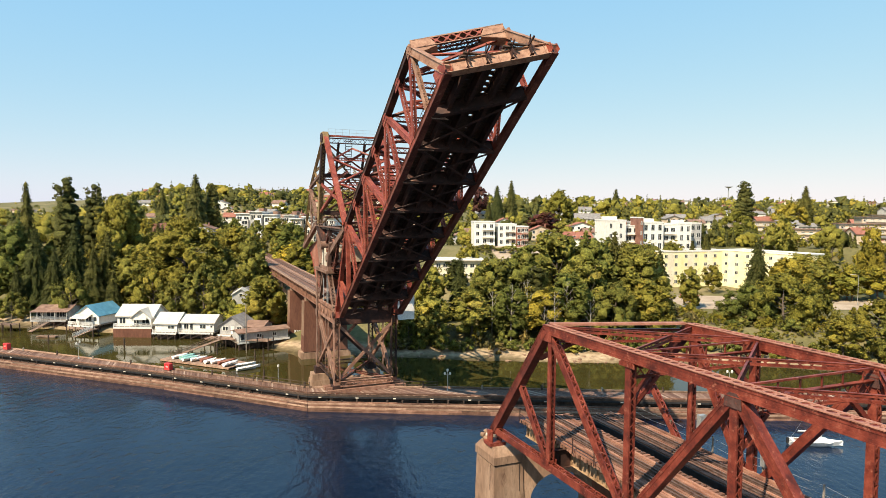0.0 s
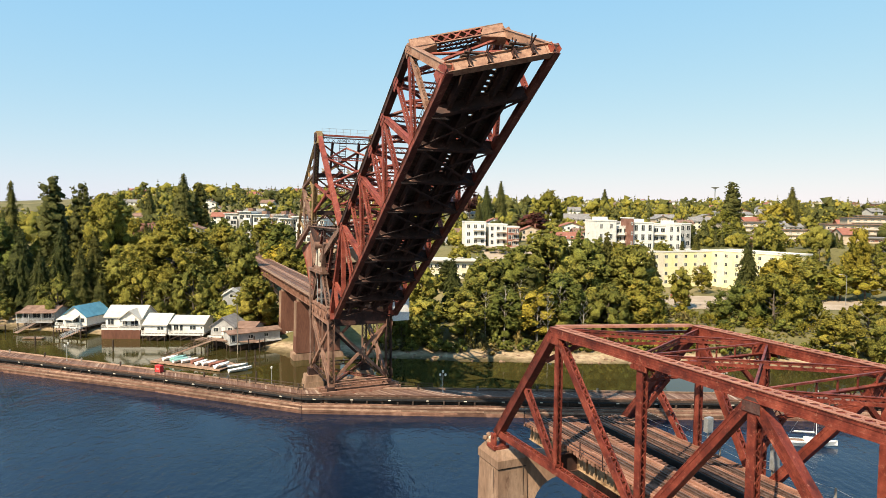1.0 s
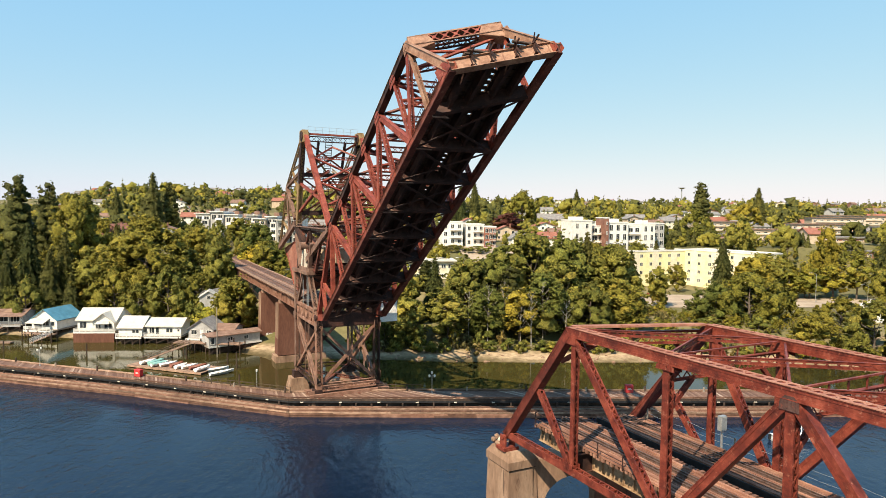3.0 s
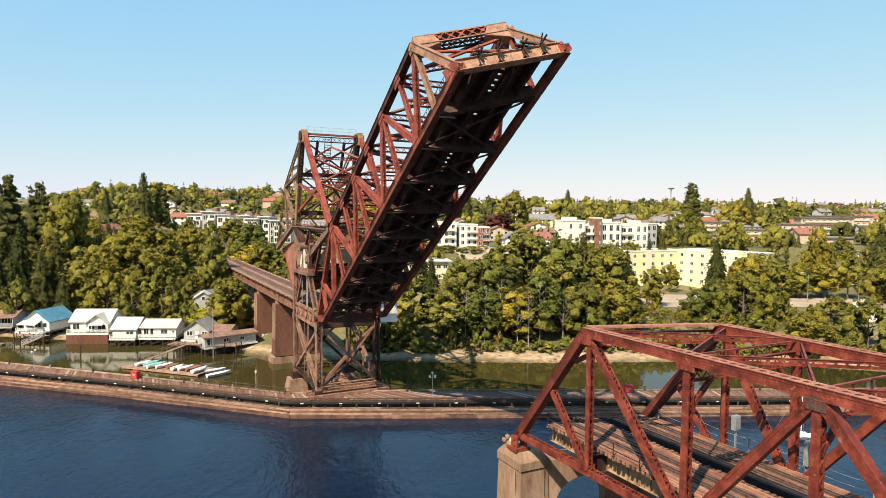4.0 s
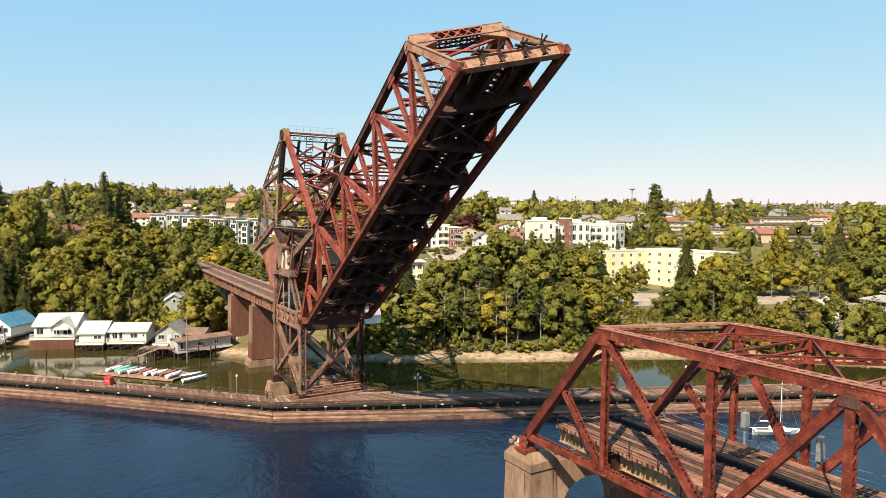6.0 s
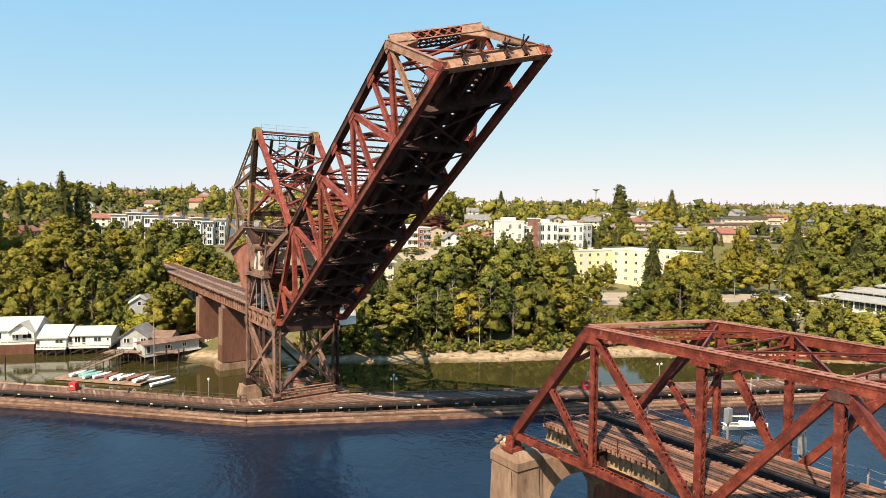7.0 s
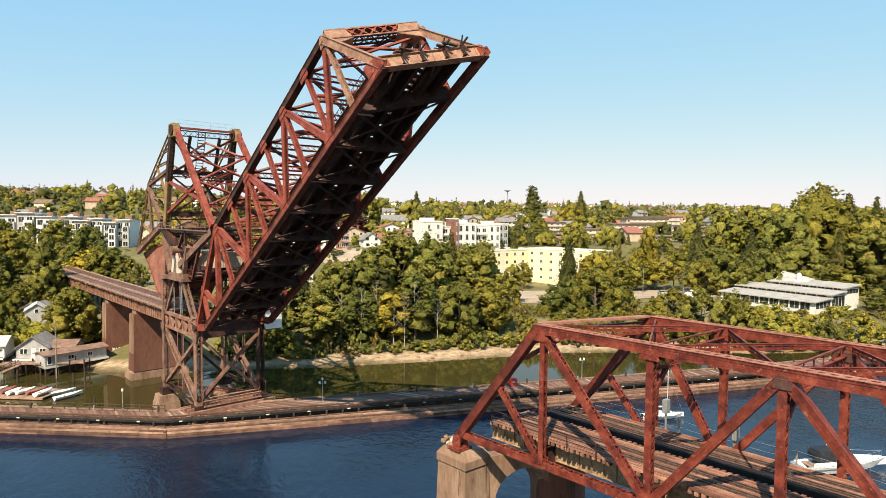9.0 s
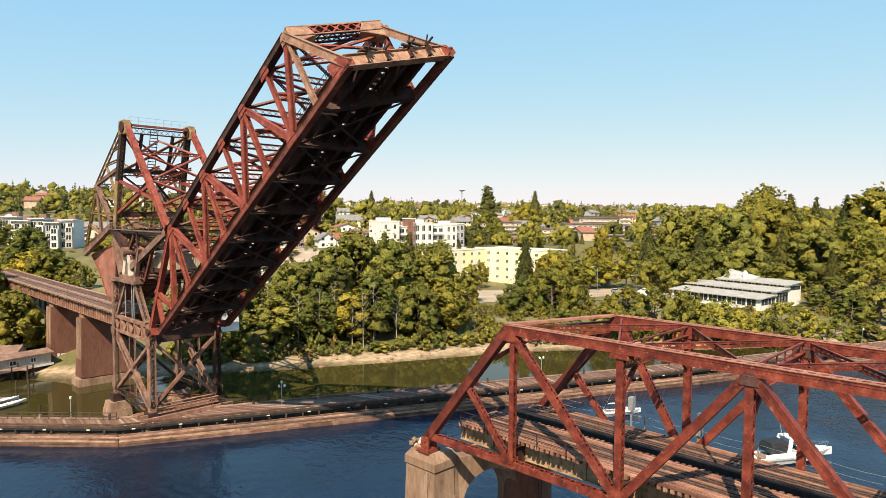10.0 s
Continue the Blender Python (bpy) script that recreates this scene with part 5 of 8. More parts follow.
def strip(line, w, h):
    """One unbroken bar of flat section along a gently bent line."""
    v, f = [], []
    for k, p in enumerate(line):
        d = (line[min(k + 1, len(line) - 1)] - line[max(k - 1, 0)]).normalized()
        side = d.cross(Vector((0, 0, 1))).normalized() * (w / 2)
        up = Vector((0, 0, h / 2))
        v += [p - side - up, p + side - up, p + side + up, p - side + up]
        if k:
            a, c = 4 * k - 4, 4 * k
            f += [(a + i, a + (i + 1) % 4, c + (i + 1) % 4, c + i) for i in range(4)]
    f += [(3, 2, 1, 0), (len(v) - 4, len(v) - 3, len(v) - 2, len(v) - 1)]
    return Shape().add([tuple(p) for p in v], f)


def viaduct():
    b = thing("approach_viaduct", "curving brown plate-girder railway viaduct with plank deck", "viaduct")

    def centre(a):
        return 30.7 + 0.00015 * max(0.0, a - 190) ** 2

    def C(a, off, z):
        return W(a, centre(a) + off, z)

    steps = [125.0 + 5.0 * k for k in range(36)]
    for off in (-2.9, 2.9):
        s = Shape()
        for a0, a1 in zip(steps, steps[1:]):
            s.bar(C(a0, off, 15.2), C(a1, off, 15.2), 0.08, 2.1, UX)
            for z in (14.15, 16.2):
                s.bar(C(a0, off, z), C(a1, off, z), 0.5, 0.07, UX)
            for k in range(4):
                a = a0 + 1.25 * k
                s.bar(C(a, off - 0.12, 14.2), C(a, off - 0.12, 16.2), 0.22, 0.08, UX)
        part("plate_girder", s, RUSTY_TAN, b)
    proto = {}
    for k in range(318):
        a = 125.2 + 0.55 * k
        s = proto.setdefault("tie", Shape().bar((0, -3.7, 0), (0, 3.7, 0), 0.4, 0.24, (1, 0, 0)).mesh("tie", TIE_WOOD))
        t = new("tie", s)
        t.parent = b
        t.matrix_basis = Matrix.Translation(C(a, random.uniform(-0.1, 0.1), 16.42)) @ Matrix.Rotation(math.atan2(AX.y, AX.x), 4, "Z")
    for off in (-1.85, 1.85):
        for o in (-0.76, 0.76):
            part("rail", strip([C(a, off + o, 16.63) for a in steps], 0.09, 0.17), RAIL_STEEL, b)
    for off, w in ((-2.75, 0.5), (-1.85, 1.2), (-0.55, 0.7), (0.55, 0.7), (1.85, 1.2), (2.75, 0.5)):
        part("deck_board", strip([C(a, off, 16.57) for a in steps], w, 0.05), PLANK_BROWN, b)
    for off in (-3.55, -2.95, 0.0, 3.55):
        part("guard_timber", strip([C(a, off, 16.6) for a in steps], 0.35, 0.12), PLANK, b, "pale weathered guard timber")
    for a in (185.0, 200.0):
        for off in (-2.6, 0.0, 2.6):
            part("bent_post", Shape().bar(C(a, off, 2), C(a, off, 14.1), 0.45, 0.45, AX), DARK_WOOD, b)
        part("bent_cap", Shape().bar(C(a, -3.8, 13.9), C(a, 3.8, 13.9), 0.5, 0.5, AX), DARK_WOOD, b)
        part("bent_brace", Shape().bar(C(a + 0.3, -3.2, 6), C(a + 0.3, 3.2, 13), 0.12, 0.35, AX).bar(C(a - 0.3, 3.2, 6), C(a - 0.3, -3.2, 13), 0.12, 0.35, AX), DARK_WOOD, b)


viaduct()
# ---- timber fender pier along the channel ----
FRONT = [Vector(p) for p in ((-170, 165, 0), (-100.3, 138.2, 0), (-52.7, 120.4, 0), (-22.9, 107.8, 0), (8, 106.2, 0), (45, 105.2, 0), (83, 104.0, 0), (128, 104.4, 0), (240, 103.0, 0))]
BACK = [Vector(p) for p in ((-171, 171, 0), (-101.4, 144.4, 0), (-55.0, 126.0, 0), (-24.0, 112.8, 0), (-3.4, 113.6, 0), (45, 111.4, 0), (83, 110.4, 0), (128, 111.0, 0), (240, 110.0, 0))]


def along(line, step):
    """Evenly spaced places on a polyline, each with its direction."""
    out = []
    left = 0.0
    for p, q in zip(line, line[1:]):
        d = q - p
        L = d.length
        d.normalize()
        x = left
        while x < L:
            out.append((p + d * x, d.copy()))
            x += step
        left = x - L
    return out


def mid(line_a, line_b, k):
    return [a + (b - a) * k for a, b in zip(line_a, line_b)]


def fender():
    f = thing("fender_pier", "long weathered timber fender pier with a plank deck in the canal", "pier")
    # stepped horizontal walers on the channel side
    for off, z, h, w, mat in ((0.0, 0.1, 0.3, 0.36, PLANK_BROWN), (0.06, 0.42, 0.28, 0.36, PLANK_BROWN), (0.16, 0.72, 0.26, 0.38, PLANK), (0.34, 0.99, 0.24, 0.4, PLANK_BROWN), (0.66, 1.2, 0.22, 0.42, PLANK), (1.05, 1.36, 0.2, 0.36, PLANK_BROWN)):
        line = mid(FRONT, BACK, off / 6.0)
        for p, q in zip(line, line[1:]):
            L = (q - p).length
            x = 0.0
            while x < L - 0.1:
                run = min(random.uniform(6.5, 12.5), L - x)
                a, b = p + (q - p) * (x / L), p + (q - p) * ((x + run) / L)
                d = (b - a).normalized() * 0.012
                jit = Vector((0, random.uniform(-0.07, 0.07), random.uniform(-0.03, 0.03)))
                part("waler", Shape().bar(a + ZX * z + d + jit, b + ZX * z - d + jit, w, h, ZX.cross(q - p)), mat, f)
                x += run
    # mud-dark piles behind the walers
    for p, d in along(mid(FRONT, BACK, 0.2), 2.6):
        part("timber_post", Shape().rod(p - ZX * 3, p + ZX * random.uniform(1.6, 2.2), 0.17, n=7), DARK_WOOD, f)
    for p, d in along(mid(FRONT, BACK, 0.9), 5.2):
        part("timber_post", Shape().rod(p - ZX * 3, p + ZX * 2.3, 0.17, n=7), DARK_WOOD, f)
    for name, k, z, w, h, mat, lab in (("pipe", 0.245, 2.16, 0.24, 0.3, BLACK, "black pipe along the deck edge"), ("back_board", 0.33, 1.45, 0.1, 1.5, DARK_WOOD, "")):
        line = mid(FRONT, BACK, k)
        for p, q in zip(line, line[1:]):
            part(name, Shape().bar(p + ZX * z, q + ZX * z, w, h, ZX.cross(q - p)), mat, f, lab)
    # pale rubbing blocks in the gap below the deck
    for p, d in along(mid(FRONT, BACK, 0.2), 6.4):
        part("rubbing_block", Shape().rod(p + ZX * 2.12 - d * 0.24, p + ZX * 2.12 + d * 0.24, 0.1, n=10), PALE_CONCRETE, f, "pale rubbing block")
    # deck: beams, planks, kerbs
    for k, z, w, h, mat, name in ((0.27, 2.42, 0.35, 0.42, DARK_WOOD, "edge_beam"), (0.95, 2.42, 0.35, 0.42, DARK_WOOD, "edge_beam"), (0.28, 2.84, 0.24, 0.18, PLANK_BROWN, "kerb"), (0.96, 2.86, 0.32, 0.22, PLANK, "kerb")):
        line = mid(FRONT, BACK, k)
        for p, q in zip(line, line[1:]):
            part(name, Shape().bar(p + ZX * z, q + ZX * z, w, h, ZX.cross(q - p)), mat, f)
    s = Shape()
    lo, hi = mid(FRONT, BACK, 0.26), mid(FRONT, BACK, 0.99)
    for (p0, p1), (q0, q1) in zip(zip(lo, lo[1:]), zip(hi, hi[1:])):
        n = int((p1 - p0).length / 0.42)
        for k in range(n):
            t0, t1 = (k + 0.04) / n, (k + 0.96) / n
            z = 2.7 + random.uniform(-0.012, 0.012)
            a, b, c, e = p0.lerp(p1, t0), p0.lerp(p1, t1), q0.lerp(q1, t1), q0.lerp(q1, t0)
            s.prism([v + ZX * (z - 0.09) for v in (a, b, c, e)], [v + ZX * z for v in (a, b, c, e)])
    tagged(part("deck_plank", s, DECK, f), kind="stuff")
    # short bollards on the back edge
    for j, (p, d) in enumerate(along(mid(FRONT, BACK, 0.93), 10.5)):
        if abs(p.x + 14) < 9:
            continue
        hgt = 0.9 if j % 2 else 0.7
        part("bollard", Shape().rod(p + ZX * 2.7, p + ZX * (2.7 + hgt), 0.2, 0.17, n=9), DARK_WOOD if j % 2 else GREY_WOOD, f)
    return f


def deck_material():
    m, n, l, b = material("fender_deck_planks", 0.9)
    geo = n.new("ShaderNodeNewGeometry")
    c = ramp(n, l, geo.outputs["Random Per Island"], [(0.0, (0.11, 0.057, 0.04)), (0.55, (0.165, 0.092, 0.065)), (0.9, (0.225, 0.138, 0.10)), (1.0, (0.40, 0.29, 0.22))])
    g = ramp(n, l, noise_tex(n, l, 2.5, 8), [(0.3, (0.6, 0.6, 0.6)), (0.7, (1.25, 1.25, 1.25))])
    l.new(mixed(n, l, 0.8, c, g, "MULTIPLY"), b.inputs["Base Color"])
    return m


DECK = deck_material()
fender()


def fence_run(p, q, n, label):
    t = thing("deck_railing", label, "railing", "railings of the fender pier")
    p, q = Vector(p), Vector(q)
    for k in range(n + 1):
        a = p.lerp(q, k / n)
        part("post", Shape().bar(a, a + ZX * 1.1, 0.1, 0.1), DARK_WOOD, t)
    for h in (0.55, 1.05):
        part("rail", Shape().bar(p + ZX * h, q + ZX * h, 0.08, 0.1), DARK_WOOD, t)


fence_run((-40.5, 119.4, 2.7), (-23.5, 112.2, 2.7), 9, "dark timber railing on the back of the fender pier")
fence_run((-8.5, 113.4, 2.7), (-1.0, 113.3, 2.7), 5, "dark timber railing on the back of the fender pier")


def cabinet(x, y, turn, label):
    t = thing("equipment_box", label, "box", "red boxes on the pier", at=pose(x, y, 2.72, 0, 0, turn))
    part("body", Shape().box(-0.65, 0.65, -0.45, 0.45, 0.08, 1.25), RED_PAINT, t)
    part("lid", Shape().prism([(-0.7, -0.5, 1.25), (0.7, -0.5, 1.25), (0.7, 0.5, 1.25), (-0.7, 0.5, 1.25)], [(-0.6, -0.3, 1.4), (0.6, -0.3, 1.4), (0.6, 0.3, 1.4), (-0.6, 0.3, 1.4)]), RED_PAINT, t)
    part("base", Shape().box(-0.6, 0.6, -0.4, 0.4, 0, 0.08), DARK_WOOD, t)
    part("label_bars", Shape().box(-0.35, 0.35, -0.465, -0.452, 0.65, 0.73).box(-0.25, 0.25, -0.465, -0.452, 0.82, 0.9), TRIM_WHITE, t)


for x, y, r in ((-53.6, 124.3, -22), (-96.8, 141.5, -22), (35.3, 110.6, -2)):
    cabinet(x, y, r, "red painted equipment box on the fender pier deck")


def lamp_post(x, y, h, heads, label):
    t = thing("lamp_post", label, "lamp post", at=pose(x, y, 2.7))
    part("pole", Shape().rod((0, 0, 0), (0, 0, h), 0.07, 0.05, 8), STEEL_GREY, t)
    part("foot", Shape().rod((0, 0, 0), (0, 0, 0.25), 0.16, 0.12, 8), STEEL_GREY, t)
    for dx, dz in heads:
        if dx:
            part("arm", Shape().rod((0, 0, h + dz - 0.1), (dx, 0, h + dz), 0.03, n=6), STEEL_GREY, t)
        part("lamp_head", Shape().rod((dx, 0, h + dz - 0.05), (dx, 0, h + dz + 0.28), 0.15, 0.2, 10).rod((dx, 0, h + dz + 0.28), (dx, 0, h + dz + 0.4), 0.2, 0.05, 10), TRIM_WHITE, t, "white lamp head")


lamp_post(0.8, 111.4, 3.4, ((0, 0.1), (-0.45, -0.5), (0.45, -0.5)), "grey lamp post with three white heads on the pier")
lamp_post(49.9, 111.0, 3.7, ((-0.4, 0), (0.4, 0)), "grey lamp post with two white heads on the pier")
lamp_post(-76.3, 133.4, 3.3, ((-0.4, -0.3), (0.3, 0.1)), "grey lamp post with white heads on the pier")
lamp_post(138.4, 108.4, 4.2, ((0.4, 0),), "grey lamp post with one white head on the pier")
lamp_post(-29.9, 115.6, 3.0, ((0, 0),), "slim grey lamp post on the fender pier")


# ---- houses on piles ----
def window(parent, x0, x1, z0, z1, y, panes=2, mat=None):
    """A framed window in a wall facing -y at y."""
    f = Shape()
    t = 0.09
    f.box(x0 - t, x1 + t, y - 0.07, y - 0.004, z1, z1 + t).box(x0 - t, x1 + t, y - 0.1, y - 0.004, z0 - t, z0)
    for k in range(panes + 1):
        x = x0 + (x1 - x0) * k / panes
        f.box(x - t / 2, x + t / 2, y - 0.07, y - 0.004, z0, z1)
    w = part("window", f, mat or TRIM_WHITE, parent)
    for k in range(panes):
        a, b = x0 + (x1 - x0) * k / panes, x0 + (x1 - x0) * (k + 1) / panes
        part("pane", Shape().box(a + t / 2, b - t / 2, y - 0.035, y - 0.006, z0, z1), GLASS, w)
    return w


def gable_roof(w, d, z, rise, over=0.45, thick=0.18, axis="x"):
    """Two sloping slabs with the ridge along x or y."""
    s = Shape()
    if axis == "x":
        h = rise * (1 + 2 * over / d)
        for e in (-1, 1):
            lo = [(-w / 2 - over, e * (d / 2 + over), z - rise * 2 * over / d), (w / 2 + over, e * (d / 2 + over), z - rise * 2 * over / d), (w / 2 + over, 0, z + rise), (-w / 2 - over, 0, z + rise)]
            s.prism(lo, [(x, y, q + thick) for x, y, q in lo])
    else:
        for e in (-1, 1):
            lo = [(e * (w / 2 + over), -d / 2 - over, z - rise * 2 * over / w), (e * (w / 2 + over), d / 2 + over, z - rise * 2 * over / w), (0, d / 2 + over, z + rise), (0, -d / 2 - over, z + rise)]
            s.prism(lo, [(x, y, q + thick) for x, y, q in lo])
    return s


def body(w, d, z0, z1, rise, axis):
    """Walls with gable ends."""
    s = Shape()
    if axis == "x":
        ring = [(-d / 2, z0), (d / 2, z0), (d / 2, z1), (0, z1 + rise), (-d / 2, z1)]
        return s.prism([(-w / 2, y, z) for y, z in ring], [(w / 2, y, z) for y, z in ring])
    ring = [(-w / 2, z0), (w / 2, z0), (w / 2, z1), (0, z1 + rise), (-w / 2, z1)]
    return s.prism([(x, -d / 2, z) for x, z in ring], [(x, d / 2, z) for x, z in ring])


def pile_house(x, y, turn, w, d, zf, wall, rise, axis, wall_mat, roof_mat, wins, label, deck=1.8, door=None, rail=TRIM_WHITE):
    t = thing("pile_house", label, "house", "houses on piles along the bank", at=pose(x, y, 0, 0, 0, turn))
    part("wall", body(w, d, zf, zf + wall, rise, axis), wall_mat, t)
    part("roof", gable_roof(w, d, zf + wall, rise, axis=axis), roof_mat, t)
    part("floor_deck", Shape().box(-w / 2 - 0.3, w / 2 + 0.3, -d / 2 - deck, d / 2 + 0.2, zf - 0.35, zf - 0.02), GREY_WOOD, t)
    part("fascia", Shape().box(-w / 2 - 0.32, w / 2 + 0.32, -d / 2 - deck - 0.06, -d / 2 - deck, zf - 0.4, zf + 0.05), rail, t)
    n = max(4, round(w / 2.2))
    for k in range(n):
        px = -w / 2 + w * k / (n - 1)
        for py in (-d / 2 - deck + 0.2, 0.0, d / 2 - 0.3):
            part("timber_post", Shape().rod((px, py, -2), (px, py, zf - 0.34), 0.16, n=7), DARK_WOOD, t)
        if k < n - 1:
            p2 = -w / 2 + w * (k + 1) / (n - 1)
            part("pile_brace", Shape().bar((px, -d / 2 - deck + 0.05, 0.3), (p2, -d / 2 - deck + 0.05, zf - 0.4), 0.06, 0.2, (0, 1, 0)), DARK_WOOD, t)
    # dark backing added among the piles to act as the shade under the house
    part("floor_shade_panel", Shape().box(-w / 2 + 0.2, w / 2 - 0.2, -d / 2 + 0.6, -d / 2 + 0.85, -1.5, zf - 0.36), DARK_WOOD, t, "dark panel added for the shade under the floor")
    if deck > 1:
        y0 = -d / 2 - deck + 0.05
        for k in range(n * 2):
            px = -w / 2 - 0.2 + (w + 0.4) * k / (n * 2 - 1)
            part("rail_post", Shape().box(px - 0.05, px + 0.05, y0 - 0.05, y0 + 0.05, zf, zf + 0.95), rail, t)
        for z in (0.35, 0.62, 0.93):
            part("deck_rail", Shape().box(-w / 2 - 0.25, w / 2 + 0.25, y0 - 0.04, y0 + 0.04, zf + z - 0.06, zf + z + 0.06), rail, t)
    for x0, x1, z0, z1, p in wins:
        window(t, x0, x1, zf + z0, zf + z1, -d / 2, p)
    if door is not None:
        part("door", Shape().box(door - 0.45, door + 0.45, -d / 2 - 0.05, -d / 2 - 0.004, zf, zf + 2.0), TRIM_WHITE, t)
    return t


h1 = pile_house(-112.4, 187, 4, 9.0, 7, 2.3, 2.5, 1.0, "x", GREY_WALL, BROWN_ROOF, ((-4.0, -2.4, 0.7, 2.1, 2), (-1.6, 0.6, 0.7, 2.1, 2), (1.2, 4.2, 0.5, 2.2, 4)), "low grey house with a shallow brown roof on piles", 2.4, rail=GREY_WALL)
part("roof_patch", Shape().prism([(-1.5, -2.6, 5.2), (2.6, -2.6, 5.2), (2.0, -0.1, 5.93), (-0.4, -0.1, 5.93)], [(-1.5, -2.6, 5.32), (2.6, -2.6, 5.32), (2.0, -0.1, 6.05), (-0.4, -0.1, 6.05)]), PLANK, h1, "tan tarpaulin patch on the roof")
part("porch_roof", Shape().prism([(-5.2, -5.9, 4.55), (5.2, -5.9, 4.55), (5.2, -3.4, 4.85), (-5.2, -3.4, 4.85)], [(-5.2, -5.9, 4.67), (5.2, -5.9, 4.67), (5.2, -3.4, 4.97), (-5.2, -3.4, 4.97)]), BROWN_ROOF, h1)
for px in (-4.9, -1.7, 1.7, 4.9):
    part("porch_post", Shape().box(px - 0.06, px + 0.06, -5.75, -5.63, 2.3, 4.56), TRIM_WHITE, h1)
h2 = pile_house(-97.8, 182, -14, 7.6, 9, 2.0, 2.5, 2.6, "y", WHITE, BLUE_ROOF, ((-3.2, -1.2, 0.9, 2.0, 3), (-0.6, 1.4, 0.9, 2.0, 2), (2.0, 3.1, 0.9, 2.0, 1)), "white cottage with a blue metal roof on piles", 2.6)
part("awning", Shape().prism([(-3.6, -7.2, 3.75), (1.9, -7.2, 3.75), (1.6, -4.4, 4.75), (-3.3, -4.4, 4.75)], [(-3.6, -7.2, 3.85), (1.9, -7.2, 3.85), (1.6, -4.4, 4.85), (-3.3, -4.4, 4.85)]), PALE_ROOF, h2, "pale sloping porch awning")
for px in (-3.4, -0.9, 1.7):
    part("porch_post", Shape().box(px - 0.06, px + 0.06, -7.1, -6.98, 2.0, 3.78), TRIM_WHITE, h2)
h3 = pile_house(-82.4, 175, 0, 9.6, 8, 2.7, 2.8, 2.4, "x", WHITE, PALE_ROOF, ((-4.2, -2.6, 0.6, 2.2, 2),), "white bungalow with a pale roof and a front gable on piles", 1.6)
s = Shape()
ring = [(-0.4, 2.72), (4.8, 2.72), (4.8, 5.2), (2.2, 7.2), (-0.4, 5.2)]
part("gable_wall", s.prism([(x, -5.2, z) for x, z in ring], [(x, -3.9, z) for x, z in ring]), WHITE, h3)
s = Shape()
for e in (-1, 1):
    lo = [(2.2 + e * 3.1, -5.8, 4.85), (2.2 + e * 3.1, -0.4, 4.85), (2.2, -0.4, 7.3), (2.2, -5.8, 7.3)]
    s.prism(lo, [(x, y, z + 0.18) for x, y, z in lo])
part("gable_roof", s, PALE_ROOF, h3)
part("bulkhead", Shape().box(-5.0, 5.0, -5.9, -5.4, -1.5, 2.28), BROWN_CONCRETE, h3, "brown stained bulkhead under the house")
part("porch_roof", Shape().prism([(0.4, -6.4, 4.75), (4.0, -6.4, 4.75), (3.6, -5.2, 5.25), (0.8, -5.2, 5.25)], [(0.4, -6.4, 4.87), (4.0, -6.4, 4.87), (3.6, -5.2, 5.37), (0.8, -5.2, 5.37)]), PALE_ROOF, h3)
for x0, x1 in ((0.2, 1.5), (2.4, 4.3)):
    window(h3, x0, x1, 3.3, 4.7, -5.2, 2)
pile_house(-72.4, 171, -3, 5.8, 7.5, 1.9, 2.3, 2.2, "x", WHITE, PALE_ROOF, ((0.5, 2.2, 0.9, 1.6, 2),), "white cottage with a steep pale roof on braced piles", 1.2)
pile_house(-64.4, 171, -2, 8.6, 6.5, 1.9, 2.5, 1.5, "x", WHITE, PALE_ROOF, ((-3.6, -2.4, 0.6, 2.1, 2), (-2.0, -1.2, 0.4, 2.1, 1), (0.6, 2.2, 0.9, 1.9, 2), (3.4, 3.9, 1.2, 1.7, 1)), "long white cottage with a pale low roof on piles", 1.2)
pile_house(-52.6, 163.5, -8, 6.2, 6.5, 2.8, 2.2, 2.2, "y", GREY_WALL, GREY_ROOF, ((-2.4, -1.0, 0.9, 1.9, 2), (1.4, 2.6, 0.9, 1.9, 2)), "small grey cottage with a gabled front on piles", 1.0, 0.2)
pile_house(-47.2, 163.5, -8, 4.6, 6.0, 2.8, 1.9, 1.0, "x", GREY_WALL, BROWN_ROOF, ((-1.6, -0.4, 0.8, 1.7, 2), (0.4, 1.8, 0.8, 1.7, 2)), "lean brown-roofed shed beside the grey cottage", 0.8)
pile_house(-45.6, 159.6, 36, 12.5, 4.5, 2.0, 2.2, 0.5, "x", GREY_WALL, BROWN_ROOF, ((-5.8, -5.0, 0.4, 1.9, 1), (-1.8, -0.6, 0.8, 1.6, 2), (2.2, 3.2, 0.8, 1.6, 2)), "long weathered boathouse with a flat brown roof", 0.3)
t = thing("hillside_house", "grey gabled house half hidden among trees", "house", at=pose(-59, 190, 0, 0, 0, -20))
part("wall", body(5.5, 6.0, 4.5, 9.0, 1.9, "y"), GREY_WALL, t)
part("roof", gable_roof(5.5, 6.0, 9.0, 1.9, axis="y"), GREY_ROOF, t)
window(t, -1.0, 1.0, 6.2, 7.4, -3.0, 2)


